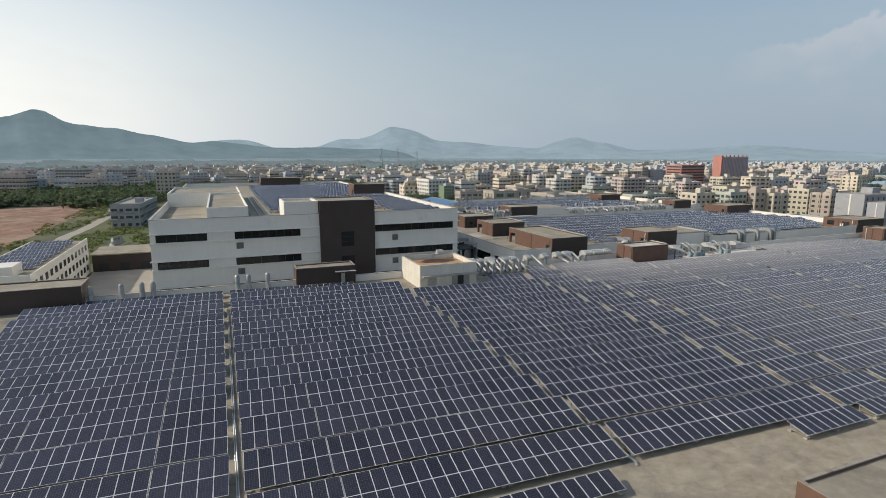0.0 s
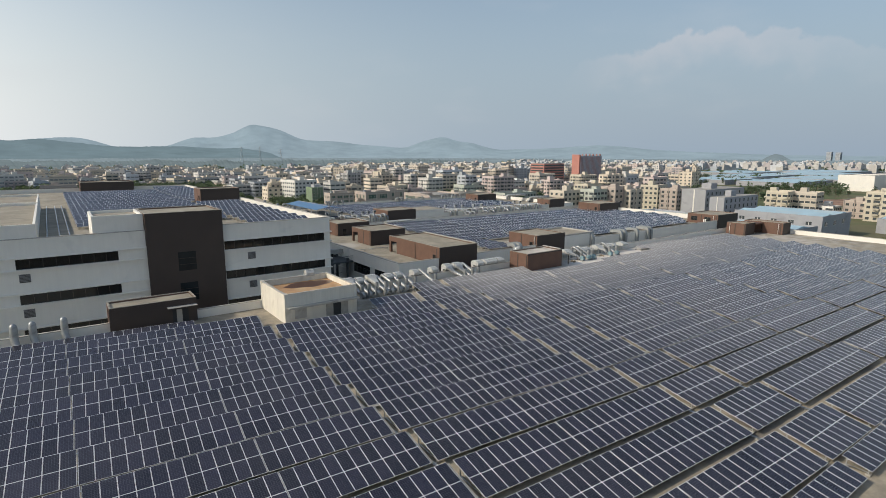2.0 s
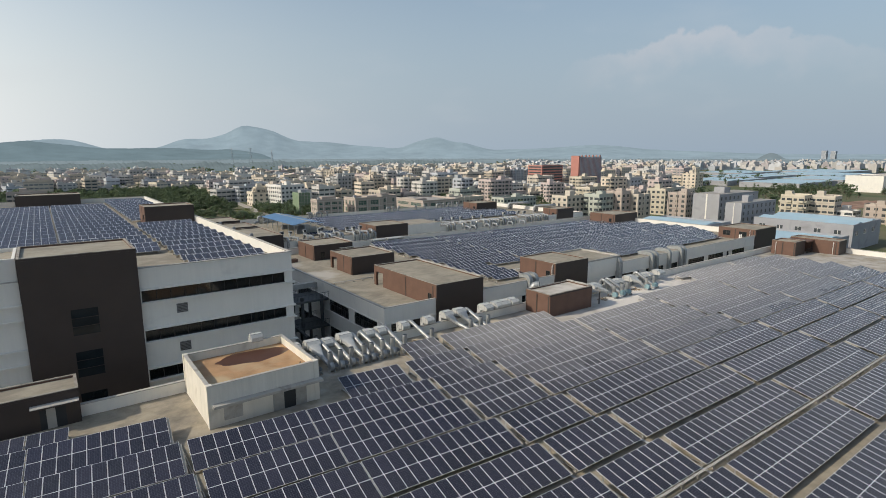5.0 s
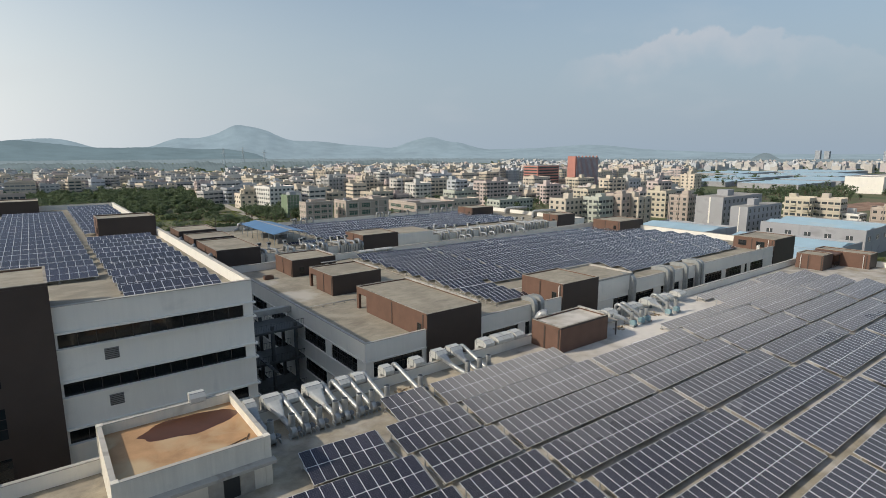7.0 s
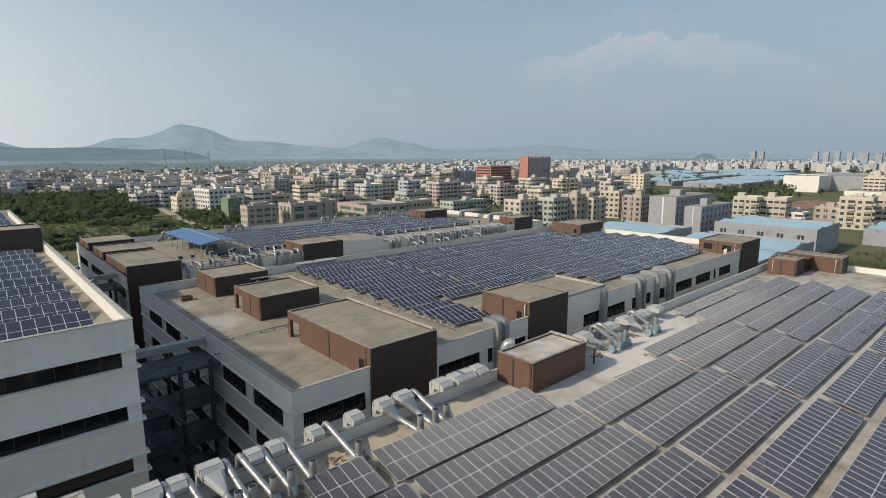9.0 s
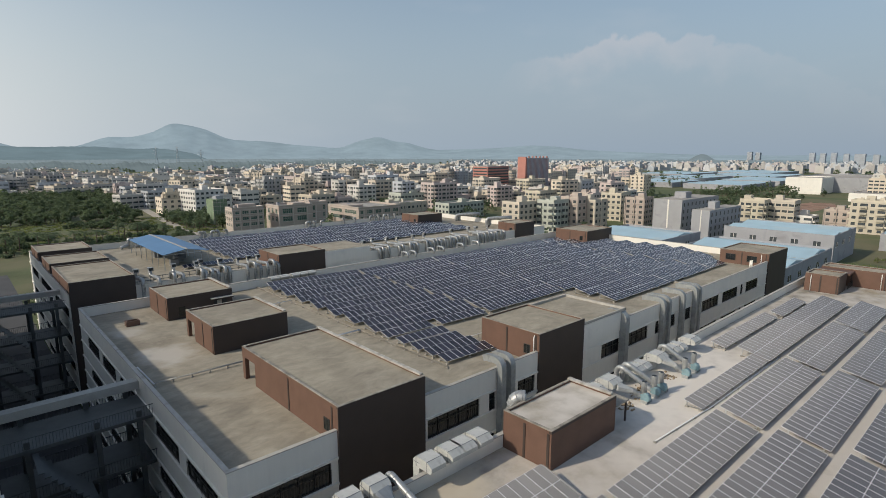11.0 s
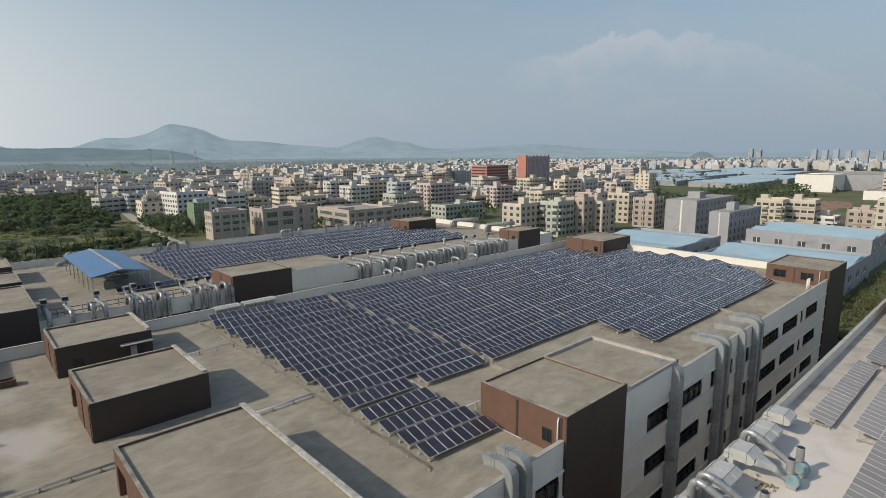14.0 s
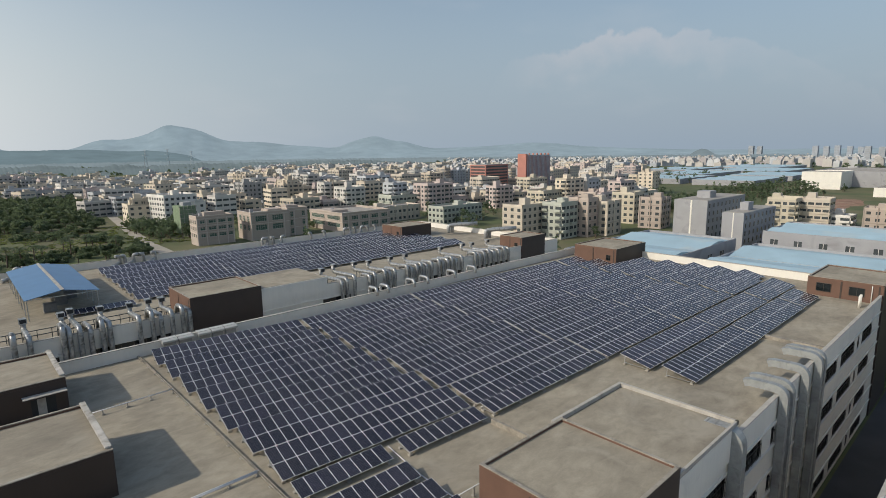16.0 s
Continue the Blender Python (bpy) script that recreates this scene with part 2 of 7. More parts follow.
def solar_glass(name, dusty):
    """Dark blue cells under glass with pale lines between them; dust settled thickest by the extractors."""
    m = material(name, (0.0165, 0.018, 0.033), 0.16, 0.0, 0.25, 0.7, 0.2, 0.0, random_tint=0.3)
    nt = m.node_tree
    n, l = nt.nodes, nt.links
    b = n["Principled BSDF"]

    def calc(op, a, b2=None, c=None):
        q = n.new("ShaderNodeMath")
        q.operation = op
        for k, v in enumerate((a, b2, c)):
            if isinstance(v, (int, float)):
                q.inputs[k].default_value = v
            elif v is not None:
                l.new(v, q.inputs[k])
        return q.outputs[0]

    def blend(fac, a, colour):
        q = n.new("ShaderNodeMix")
        q.data_type = "RGBA"
        l.new(fac, q.inputs["Factor"])
        l.new(a, q.inputs["A"])
        q.inputs["B"].default_value = (*colour, 1)
        return q.outputs["Result"]

    src = b.inputs["Base Color"].links[0].from_socket
    tc = n.new("ShaderNodeTexCoord")
    sp = n.new("ShaderNodeSeparateXYZ")
    l.new(tc.outputs["Object"], sp.inputs[0])
    lines = [calc("LESS_THAN", calc("FRACT", calc("DIVIDE", sp.outputs[axis], period)), width) for axis, period, width in ((0, 1.01 / 6, 0.09), (1, 1.975 / 12, 0.09), (0, 1.01 / 18, 0.05))]
    grid = calc("MULTIPLY", calc("MAXIMUM", calc("MAXIMUM", lines[0], lines[1]), calc("MULTIPLY", lines[2], 0.6)), 0.42)
    cells = blend(grid, src, (0.15, 0.155, 0.18))
    ob = n.new("ShaderNodeObjectInfo")
    tint = n.new("ShaderNodeMix")
    tint.data_type = "RGBA"
    tint.blend_type = "ADD"
    l.new(calc("MULTIPLY", ob.outputs["Random"], 0.5), tint.inputs["Factor"])
    l.new(cells, tint.inputs["A"])
    tint.inputs["B"].default_value = (0.006, 0.003, 0.004, 1)
    cells = tint.outputs["Result"]
    geo = n.new("ShaderNodeNewGeometry")
    at = n.new("ShaderNodeSeparateXYZ")
    l.new(geo.outputs["Position"], at.inputs[0])
    nz = n.new("ShaderNodeTexNoise")
    nz.inputs["Scale"].default_value = 0.12
    nz.inputs["Detail"].default_value = 5
    l.new(geo.outputs["Position"], nz.inputs["Vector"])
    film = n.new("ShaderNodeMapRange")
    film.inputs["From Min"].default_value = 0.3
    film.inputs["From Max"].default_value = 0.75
    film.inputs["To Min"].default_value = 0.006
    film.inputs["To Max"].default_value = 0.05
    l.new(nz.outputs[0], film.inputs["Value"])
    dust = film.outputs[0]
    if dusty:
        wob = calc("MULTIPLY_ADD", nz.outputs[0], 7.0, -3.5)
        south = n.new("ShaderNodeMapRange")
        south.interpolation_type = "SMOOTHSTEP"
        for key, v in (("From Min", -50.0), ("From Max", -22.0), ("To Min", 0.0), ("To Max", 1.0)):
            south.inputs[key].default_value = v
        l.new(calc("ADD", at.outputs["Y"], wob), south.inputs["Value"])
        west = n.new("ShaderNodeMapRange")
        west.interpolation_type = "SMOOTHSTEP"
        for key, v in (("From Min", -62.0), ("From Max", -36.0), ("To Min", 0.0), ("To Max", 1.0)):
            west.inputs[key].default_value = v
        l.new(calc("ADD", at.outputs["X"], wob), west.inputs["Value"])
        east = n.new("ShaderNodeMapRange")
        east.interpolation_type = "SMOOTHSTEP"
        for key, v in (("From Min", 18.0), ("From Max", 60.0), ("To Min", 1.0), ("To Max", 0.25)):
            east.inputs[key].default_value = v
        l.new(at.outputs["X"], east.inputs["Value"])
        heap = calc("MULTIPLY", calc("MULTIPLY", south.outputs[0], west.outputs[0]), east.outputs[0])
        veil = n.new("ShaderNodeMapRange")
        veil.interpolation_type = "SMOOTHSTEP"
        for key, v in (("From Min", -66.0), ("From Max", -22.0), ("To Min", 0.0), ("To Max", 0.14)):
            veil.inputs[key].default_value = v
        l.new(at.outputs["X"], veil.inputs["Value"])
        dust = calc("ADD", dust, veil.outputs[0])
        dust = calc("MINIMUM", calc("MULTIPLY_ADD", heap, calc("MULTIPLY_ADD", ob.outputs["Random"], 0.14, 0.54), dust), 0.9)
    b.inputs["Specular IOR Level"].default_value = 0.4
    l.new(calc("MULTIPLY_ADD", dust, 0.5, 0.16), b.inputs["Roughness"])
    l.new(blend(dust, cells, (0.41, 0.385, 0.352)), b.inputs["Base Color"])
    return m


GLASSES = [solar_glass("solar_glass", False), solar_glass("solar_glass_dusty", True)]
M_ALU = material("anodised_aluminium", (0.66, 0.66, 0.67), 0.5, 0.0, 0.08, 1.0, 0.1, 0.0)
M_STEEL = material("galvanised_steel", (0.52, 0.54, 0.55), 0.38, 0.75, 0.25, 0.8, 0.08, 0.1, stain=(0.3, 0.3, 0.29), stain_at=0.6, stain_size=0.9)
M_FOOT = material("concrete_block", (0.34, 0.32, 0.28), 0.9, 0, 0.15, 0.5, 0.04)
M_ROOF = material("roof_concrete", (0.315, 0.28, 0.215), 0.92, 0, 0.22, 5.0, 0.12, 0.3, stain=(0.24, 0.213, 0.166), stain_at=0.57, stain_size=7.0)
M_ROOF_A = material("pale_roof_screed", (0.34, 0.295, 0.22), 0.9, 0, 0.18, 6.0, 0.12, 0.25, stain=(0.2, 0.18, 0.15), stain_at=0.56, stain_size=6.0)
weathered(M_ROOF, (0.38, 0.345, 0.275), 0.22, drift=True)
deposit(M_ROOF, ((-42.4, 24.5, 3.6, 4.9, (0.46, 0.43, 0.38)), (-44.2, 37.8, 2.4, 3.2, (0.40, 0.37, 0.32)), (-30.5, 31.5, 3.0, 1.6, (0.38, 0.35, 0.29))))
weathered(M_ROOF_A, (0.40, 0.35, 0.27), 0.3)
deposit(M_ROOF_A, ((8.0, -33.0, 72.0, 28.0, (0.54, 0.50, 0.45)), (-2.0, -25.0, 20.0, 10.0, (0.68, 0.63, 0.56)), (-50.0, -22.0, 11.0, 3.2, (0.50, 0.42, 0.30)), (-37.0, -21.5, 6.0, 2.6, (0.5, 0.44, 0.34))))
M_WHITE = material("white_wall_paint", (0.755, 0.73, 0.665), 0.75, 0, 0.05, 4.0, 0.1, 0.08, stain=(0.63, 0.615, 0.57), stain_at=0.68, stain_size=3.0)
M_CREAM = material("cream_plaster", (0.68, 0.64, 0.55), 0.85, 0, 0.09, 3.0, 0.1, 0.1, stain=(0.45, 0.4, 0.32), stain_at=0.68, stain_size=2.5)
weathered(M_WHITE, (0.71, 0.695, 0.65), 0.035, True)
weathered(M_CREAM, (0.6, 0.55, 0.46), 0.1, True)
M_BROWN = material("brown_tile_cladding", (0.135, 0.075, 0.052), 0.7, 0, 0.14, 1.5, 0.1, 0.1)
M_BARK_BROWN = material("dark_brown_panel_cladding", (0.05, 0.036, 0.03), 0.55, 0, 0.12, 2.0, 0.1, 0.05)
M_TRIM = material("pale_coping", (0.42, 0.40, 0.36), 0.85, 0, 0.16, 1.5, 0.06, 0.2, stain=(0.3, 0.28, 0.25), stain_at=0.6, stain_size=1.5)
M_RIM = weathered(material("weathered_rim", (0.33, 0.30, 0.25), 0.9, 0, 0.2, 1.2, 0.06, 0.2, stain=(0.2, 0.18, 0.15), stain_at=0.55, stain_size=1.2), (0.4, 0.375, 0.33), 0.25)
M_KERB = weathered(material("rough_pale_kerb", (0.44, 0.42, 0.38), 0.95, 0, 0.25, 0.7, 0.05, 0.4, stain=(0.28, 0.26, 0.22), stain_at=0.56, stain_size=0.8), (0.55, 0.53, 0.49), 0.25)
M_PLASTIC = material("white_plastic", (0.72, 0.71, 0.68), 0.5, 0, 0.06, 0.6, 0.05, 0.0)
# Near-black colour stands in for shade inside blocks, doorways and duct mouths.
M_DARK = material("interior_shade_paint", (0.025, 0.028, 0.03), 0.6, 0, 0.1, 1.0, 0.1, 0.0)
M_PANE = material("window_glass", (0.012, 0.016, 0.018), 0.08, 0, 0.3, 1.5, 0.3, 0.0, random_tint=0.4)
M_FRAME = material("dark_bronze_frame", (0.05, 0.045, 0.04), 0.5, 0.3, 0.1, 1.0, 0.1, 0.0)
M_IRON = material("dark_painted_steel", (0.085, 0.092, 0.092), 0.6, 0.2, 0.15, 1.0, 0.1, 0.0)
M_BLUE = material("blue_sheet_roof", (0.36, 0.50, 0.57), 0.5, 0.0, 0.12, 9.0, 0.3, 0.0, stain=(0.42, 0.5, 0.52), stain_at=0.62, stain_size=14.0)
M_BLUE2 = material("deep_blue_sheet_roof", (0.09, 0.2, 0.36), 0.45, 0.1, 0.1, 3.0, 0.3, 0.0)


# ---- mesh tools ----
def box(bm, x0, x1, y0, y1, z0, z1, mi=0):
    v = [bm.verts.new((x, y, z)) for z in (z0, z1) for y in (y0, y1) for x in (x0, x1)]
    for q in ((0, 2, 3, 1), (4, 5, 7, 6), (0, 1, 5, 4), (1, 3, 7, 5), (3, 2, 6, 7), (2, 0, 4, 6)):
        bm.faces.new([v[i] for i in q]).material_index = mi
    return v


def tube(bm, pts, r, n=12, caps=True, mi=0):
    """A round pipe along a line of points; r is one radius or one for each point."""
    pts = [Vector(p) for p in pts]
    rs = r if isinstance(r, (list, tuple)) else [r] * len(pts)
    rings, side = [], None
    for i, p in enumerate(pts):
        d = (pts[min(i + 1, len(pts) - 1)] - pts[max(i - 1, 0)]).normalized()
        if side is None:
            side = d.orthogonal().normalized()
        side = (side - d * side.dot(d)).normalized()
        up = d.cross(side)
        rings.append([bm.verts.new(p + rs[i] * (math.cos(a) * side + math.sin(a) * up)) for a in (2 * math.pi * k / n for k in range(n))])
    for a, b in zip(rings, rings[1:]):
        for k in range(n):
            f = bm.faces.new((a[k], a[(k + 1) % n], b[(k + 1) % n], b[k]))
            f.smooth, f.material_index = True, mi
    if caps:
        for ring in (rings[0], rings[-1]):
            bm.faces.new(ring).material_index = mi


def bend(a, corner, b, r=0.5, n=5):
    """Points that round off a corner between two straight runs."""
    a, c, b = Vector(a), Vector(corner), Vector(b)
    p, q = c + (a - c).normalized() * r, c + (b - c).normalized() * r
    return [(1 - t) ** 2 * p + 2 * t * (1 - t) * c + t * t * q for t in (k / n for k in range(n + 1))]


def finish(bm, name):
    bmesh.ops.recalc_face_normals(bm, faces=bm.faces)
    me = bpy.data.meshes.new(name)
    bm.to_mesh(me)
    bm.free()
    return me


def part(name, bm, mats, parent=None, label="", at=None):
    """Links a bmesh as one mesh object, under a thing or a part."""
    me = finish(bm, name) if isinstance(bm, bmesh.types.BMesh) else bm
    if not me.materials:
        for m in mats if isinstance(mats, (list, tuple)) else [mats]:
            me.materials.append(m)
    ob = new(name, me)
    ob.parent = parent
    if at is not None:
        ob.matrix_basis = at if isinstance(at, Matrix) else Matrix.Translation(at)
    if label:
        ob["label"] = label
    return ob


def thing(name, label, category, group="", at=(0, 0, 0), kind=""):
    ob = new(name)
    ob.empty_display_size = 0.2
    ob.matrix_basis = at if isinstance(at, Matrix) else Matrix.Translation(at)
    return tagged(ob, label, category, group, kind)


def block(name, mats, parent, x0, x1, y0, y1, z0, z1, label="", bevel=0.0):
    bm = bmesh.new()
    box(bm, x0, x1, y0, y1, z0, z1)
    if bevel:
        bmesh.ops.bevel(bm, geom=bm.edges[:], offset=bevel, segments=2, affect="EDGES")
    return part(name, bm, mats, parent, label)


# ---- ground ----
GROUND = -19.0
bm = bmesh.new()
rings = [0, 150, 400, 900, 1800, 3000, 4700]
prev = None
for r in rings:
    ring = [bm.verts.new((r * math.cos(a), r * math.sin(a), GROUND)) for a in (2 * math.pi * k / 48 for k in range(48))] if r else [bm.verts.new((0, 0, GROUND))]
    if prev:
        for k in range(48):
            if len(prev) == 1:
                bm.faces.new((prev[0], ring[k], ring[(k + 1) % 48]))
            else:
                bm.faces.new((prev[k], ring[k], ring[(k + 1) % 48], prev[(k + 1) % 48]))
    prev = ring
M_GROUND = material("grass_and_earth", (0.085, 0.105, 0.04), 0.95, 0, 0.35, 18.0, 1.0, 0.2, stain=(0.135, 0.125, 0.065), stain_at=0.54, stain_size=45.0)
tagged(part("ground", bm, M_GROUND), "green and earthy open ground between the buildings", "ground", kind="structure")


# ---- large buildings ----
def window(parent, face, a0, a1, z0, z1, at, bars=0, out=-1):
    """A glazed strip set back in its wall. face 'x': the wall runs along x at y = at; 'y': along y at x = at. out: which way it looks."""
    def put(bm, a, b, d0, d1, zz0, zz1):
        lo, hi = sorted((at - out * d0, at - out * d1))
        box(bm, a, b, lo, hi, zz0, zz1) if face == "x" else box(bm, lo, hi, a, b, zz0, zz1)
    bm = bmesh.new()
    put(bm, a0, a1, 0.22, 0.26, z0, z1)
    w = part("window", bm, M_PANE, parent, "dark glazed strip window")
    bm = bmesh.new()
    for zz in (z0, z1 - 0.07):
        put(bm, a0, a1, 0.12, 0.22, zz, zz + 0.07)
    k = max(1, round((a1 - a0) / 1.6))
    for i in range(k + 1):
        x = a0 + (a1 - a0 - 0.06) * i / k
        put(bm, x, x + 0.06, 0.12, 0.22, z0, z1)
    part("window_frame", bm, M_FRAME, w)
    if bars:
        bm = bmesh.new()
        n = int((a1 - a0) / 0.32)
        for i in range(n + 1):
            x = a0 + (a1 - a0 - 0.03) * i / n
            put(bm, x, x + 0.03, 0.02, 0.05, z0, z0 + (z1 - z0) * 0.62)
        put(bm, a0, a1, 0.01, 0.06, z0 + (z1 - z0) * 0.62, z0 + (z1 - z0) * 0.62 + 0.05)
        part("safety_bar", bm, M_FRAME, w)


def facade(parent, face, at, a0, a1, z_top, z_bot, wins, rows, out=-1, ledge=True, bars=0, mat=None, skip=()):
    """A wall with strip windows: bands and piers stand in front of a core painted dark. rows: (top, bottom) of each
    storey's windows.
    """
    mat = mat or M_WHITE
    def put(bm, a, b, d0, d1, zz0, zz1):
        lo, hi = sorted((at - out * d0, at - out * d1))
        box(bm, a, b, lo, hi, zz0, zz1) if face == "x" else box(bm, lo, hi, a, b, zz0, zz1)
    z = z_top
    for t, b in list(rows) + [(z_bot, z_bot)]:
        bm = bmesh.new()
        put(bm, a0, a1, 0.0, 0.45, t, z)
        part("wall_band", bm, mat, parent)
        if ledge and t > z_bot:
            bm = bmesh.new()
            put(bm, a0, a1, -0.14, 0.02, t + 0.02, t + 0.24)
            if z < z_top:
                put(bm, a0, a1, -0.14, 0.02, z - 0.24, z - 0.02)
            part("ledge", bm, mat, parent)
        z = b
        if t <= z_bot:
            break
        edges = [a0] + [e for w in wins for e in w] + [a1]
        for p, q in zip(edges[::2], edges[1::2]):
            if q - p > 0.05:
                bm = bmesh.new()
                put(bm, p, q, 0.003, 0.447, b, t)
                part("pier", bm, mat, parent)
        for w in wins:
            window(parent, face, w[0], w[1], b, t, at, bars, out)


def parapet(parent, x0, x1, y0, y1, z0, z1, th=0.3, mat=None, sides="nsew"):
    mat = mat or M_WHITE
    runs = {"s": (x0, x1, y0, y0 + th), "n": (x0, x1, y1 - th, y1), "w": (x0, x0 + th, y0 + th, y1 - th), "e": (x1 - th, x1, y0 + th, y1 - th)}
    for s in sides:
        a, b, c, d = runs[s]
        block("parapet", mat, parent, a, b, c, d, z0, z1)
        block("coping", M_TRIM, parent, a - 0.06, b + 0.06, c - 0.06, d + 0.06, z1, z1 + 0.09)


def drain_pipe(parent, x, y, z0, z1, face="x"):
    """A white drain pipe standing on a wall, bent in at its top."""
    bm = bmesh.new()
    ox, oy = (-0.16, 0.0) if face == "x" else (0.0, -0.16)
    tube(bm, [(x + ox, y + oy, z0), (x + ox, y + oy, z1 - 0.4), (x + ox * 0.8, y + oy * 0.8, z1 - 0.2), (x + 0.05, y + 0.05, z1)], 0.075, 8)
    return part("drain_pipe", bm, M_PLASTIC, parent, "white plastic drain pipe")


def roof_box(name, x0, x1, y0, y1, z1, parent, z0=0.0, south_to=None, rim=0.28, porch=False, door=False, win=True, kerb=False, pipes=(), front=None, top=None):
    """A stair house on a roof: brown clad walls, a darker front, a sunk concrete top with a low rim."""
    t = 0.25
    zt = z1 - rim
    yb = y1 - 3.3 if porch else y1
    s = block(name, M_BROWN, parent, x0, x1, y0 + 0.1, yb, z0, zt - 0.01, "brown clad stair house")
    if porch:
        block("rear_wall", M_BROWN, s, x0 + 2.6, x1, yb, y1, z0, zt - 0.01)
        block("porch_post", M_BROWN, s, x0, x0 + 0.45, y1 - 0.7, y1, z0, zt - 0.9)
        block("lintel", M_BROWN, s, x0, x0 + 0.3, yb, y1, zt - 0.9, zt - 0.01)
        block("porch_roof", M_ROOF, s, x0 + 0.3, x1 - 0.01, yb, y1, zt - 0.3, zt - 0.01)
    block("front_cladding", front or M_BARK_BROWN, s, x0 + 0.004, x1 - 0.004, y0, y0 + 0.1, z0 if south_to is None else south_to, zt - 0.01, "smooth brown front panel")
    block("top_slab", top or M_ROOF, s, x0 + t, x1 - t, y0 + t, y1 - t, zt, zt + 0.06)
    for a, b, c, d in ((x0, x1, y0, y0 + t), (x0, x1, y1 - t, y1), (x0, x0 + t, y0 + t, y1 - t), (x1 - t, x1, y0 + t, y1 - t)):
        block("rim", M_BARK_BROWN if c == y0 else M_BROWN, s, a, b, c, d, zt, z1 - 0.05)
        block("coping", M_RIM, s, a - 0.01, b + 0.01, c - 0.01, d + 0.01, z1 - 0.05, z1 + 0.02)
    if kerb:
        block("kerb", M_KERB, s, x1 - 0.46, x1 + 0.03, y0 + 0.3, y1 + 0.02, z1 + 0.021, z1 + 0.2, "rough pale concrete kerb", 0.04)
    for yy in pipes:
        drain_pipe(s, x0, yy, z0 + 0.05, zt - 0.1)
    if south_to is not None:
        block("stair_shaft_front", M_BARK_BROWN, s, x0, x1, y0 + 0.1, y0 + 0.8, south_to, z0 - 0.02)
    for f in (0.46, 0.94):
        yy = yb - (yb - y0) * f
        # Raised strips; their dark colour stands in for shade in wall grooves.
        block("downpipe_recess", M_BARK_BROWN, s, x0 - 0.05, x0 + 0.02, yy - 0.12, yy + 0.12, z0 + 0.02, zt - 0.05)
    if win:
        yy = y0 + 1.5
        w = block("window", M_PANE, s, x0 - 0.03, x0 + 0.05, yy, yy + 0.9, z0 + 0.9, z0 + 2.0, "small dark window")
        for c, d, e, f in ((yy - 0.07, yy, 0.83, 2.07), (yy + 0.9, yy + 0.97, 0.83, 2.07), (yy, yy + 0.9, 0.83, 0.9), (yy, yy + 0.9, 2.0, 2.07), (yy + 0.42, yy + 0.47, 0.9, 2.0)):
            block("window_frame", M_FRAME, w, x0 - 0.06, x0 - 0.005, c, d, z0 + e, z0 + f)
    if door:
        xa = x0 + (x1 - x0) * 0.7
        block("doorway", M_DARK, s, xa, xa + 2.0, y0 - 0.03, y0 + 0.01, z0 + 0.05, z0 + 2.1, "flat near-black slab painted as an open doorway")
        block("door", M_TRIM, s, xa + 0.5, xa + 1.2, y0 - 0.07, y0 - 0.032, z0 + 0.05, z0 + 2.0, "pale metal door")
        block("awning", M_BARK_BROWN, s, xa - 0.6, x1 - 0.1, y0 - 0.9, y0 - 0.002, z0 + 2.3, z0 + 2.44)
        block("awning_cap", M_TRIM, s, xa - 0.63, x1 - 0.07, y0 - 0.93, y0 - 0.002, z0 + 2.441, z0 + 2.5, "pale cement cap of the awning")
        if x0 > -80:
            block("window", M_PANE, s, x0 + 1.6, x0 + 2.6, y0 - 0.03, y0 + 0.01, z0 + 0.4, z0 + 1.9)
    return s


ROWS5 = [(-1.2 - 5.0 * k, -3.4 - 5.0 * k) for k in range(4)]
GRP = "factory blocks with solar roofs"

# middle block
B = thing("factory_building", "white factory block with brown stair houses and flat concrete roof", "factory building", GRP)
BX0, BX1, BY0, BY1 = -47.8, 84.0, -9.3, 51.0
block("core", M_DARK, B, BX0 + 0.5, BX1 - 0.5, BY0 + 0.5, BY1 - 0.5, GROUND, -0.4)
block("roof", M_ROOF, B, BX0 + 0.3, BX1 - 0.3, BY0 + 0.3, BY1 - 0.3, -0.4, 0.0)
facade(B, "x", BY0, BX0, BX1, -0.4, GROUND, [(-46.6, -38.8), (-27.6, -20.0), (-18.4, -17.4), (-13.4, -10.2), (5.0, 9.8), (10.8, 18.4), (21.0, 22.2), (25.0, 28.0), (31.0, 34.0), (38.9, 46.5), (48.5, 56.2), (58.0, 59.2), (61.0, 68.0)], ROWS5, bars=1)
facade(B, "y", BX0, BY0 + 0.45, BY1, -0.4, GROUND, [(-6.95, 0.75), (2.85, 10.5), (18.0, 25.6), (27.8, 35.4), (37.6, 45.2)], ROWS5, bars=1)
facade(B, "x", BY1, BX0, BX1, -0.4, GROUND, [(-40, 80)], ROWS5, out=1)
facade(B, "y", BX1, BY0, BY1, -0.4, GROUND, [(0, 50)], ROWS5, out=1)
parapet(B, BX0, BX1, BY0, BY1, -0.4, 1.5)
b1 = roof_box("stair_house", -38.1, -28.1, -9.55, 11.0, 3.8, B, south_to=GROUND, porch=True, kerb=True)
b2 = roof_box("stair_house", -38.0, -27.8, 20.4, 30.8, 3.75, B, porch=True, win=False, kerb=True)
b0 = roof_box("stair_house", -38.0, -28.0, 39.6, 49.3, 3.6, B, door=True, win=False, kerb=True)
b3 = roof_box("stair_house", -9.7, -0.05, -9.55, 0.2, 3.8, B, south_to=GROUND, pipes=(-8.75,))
b4 = roof_box("stair_house", 73.5, 86.4, -9.55, 1.0, 3.2, B, south_to=GROUND, win=False, pipes=(-8.0,))
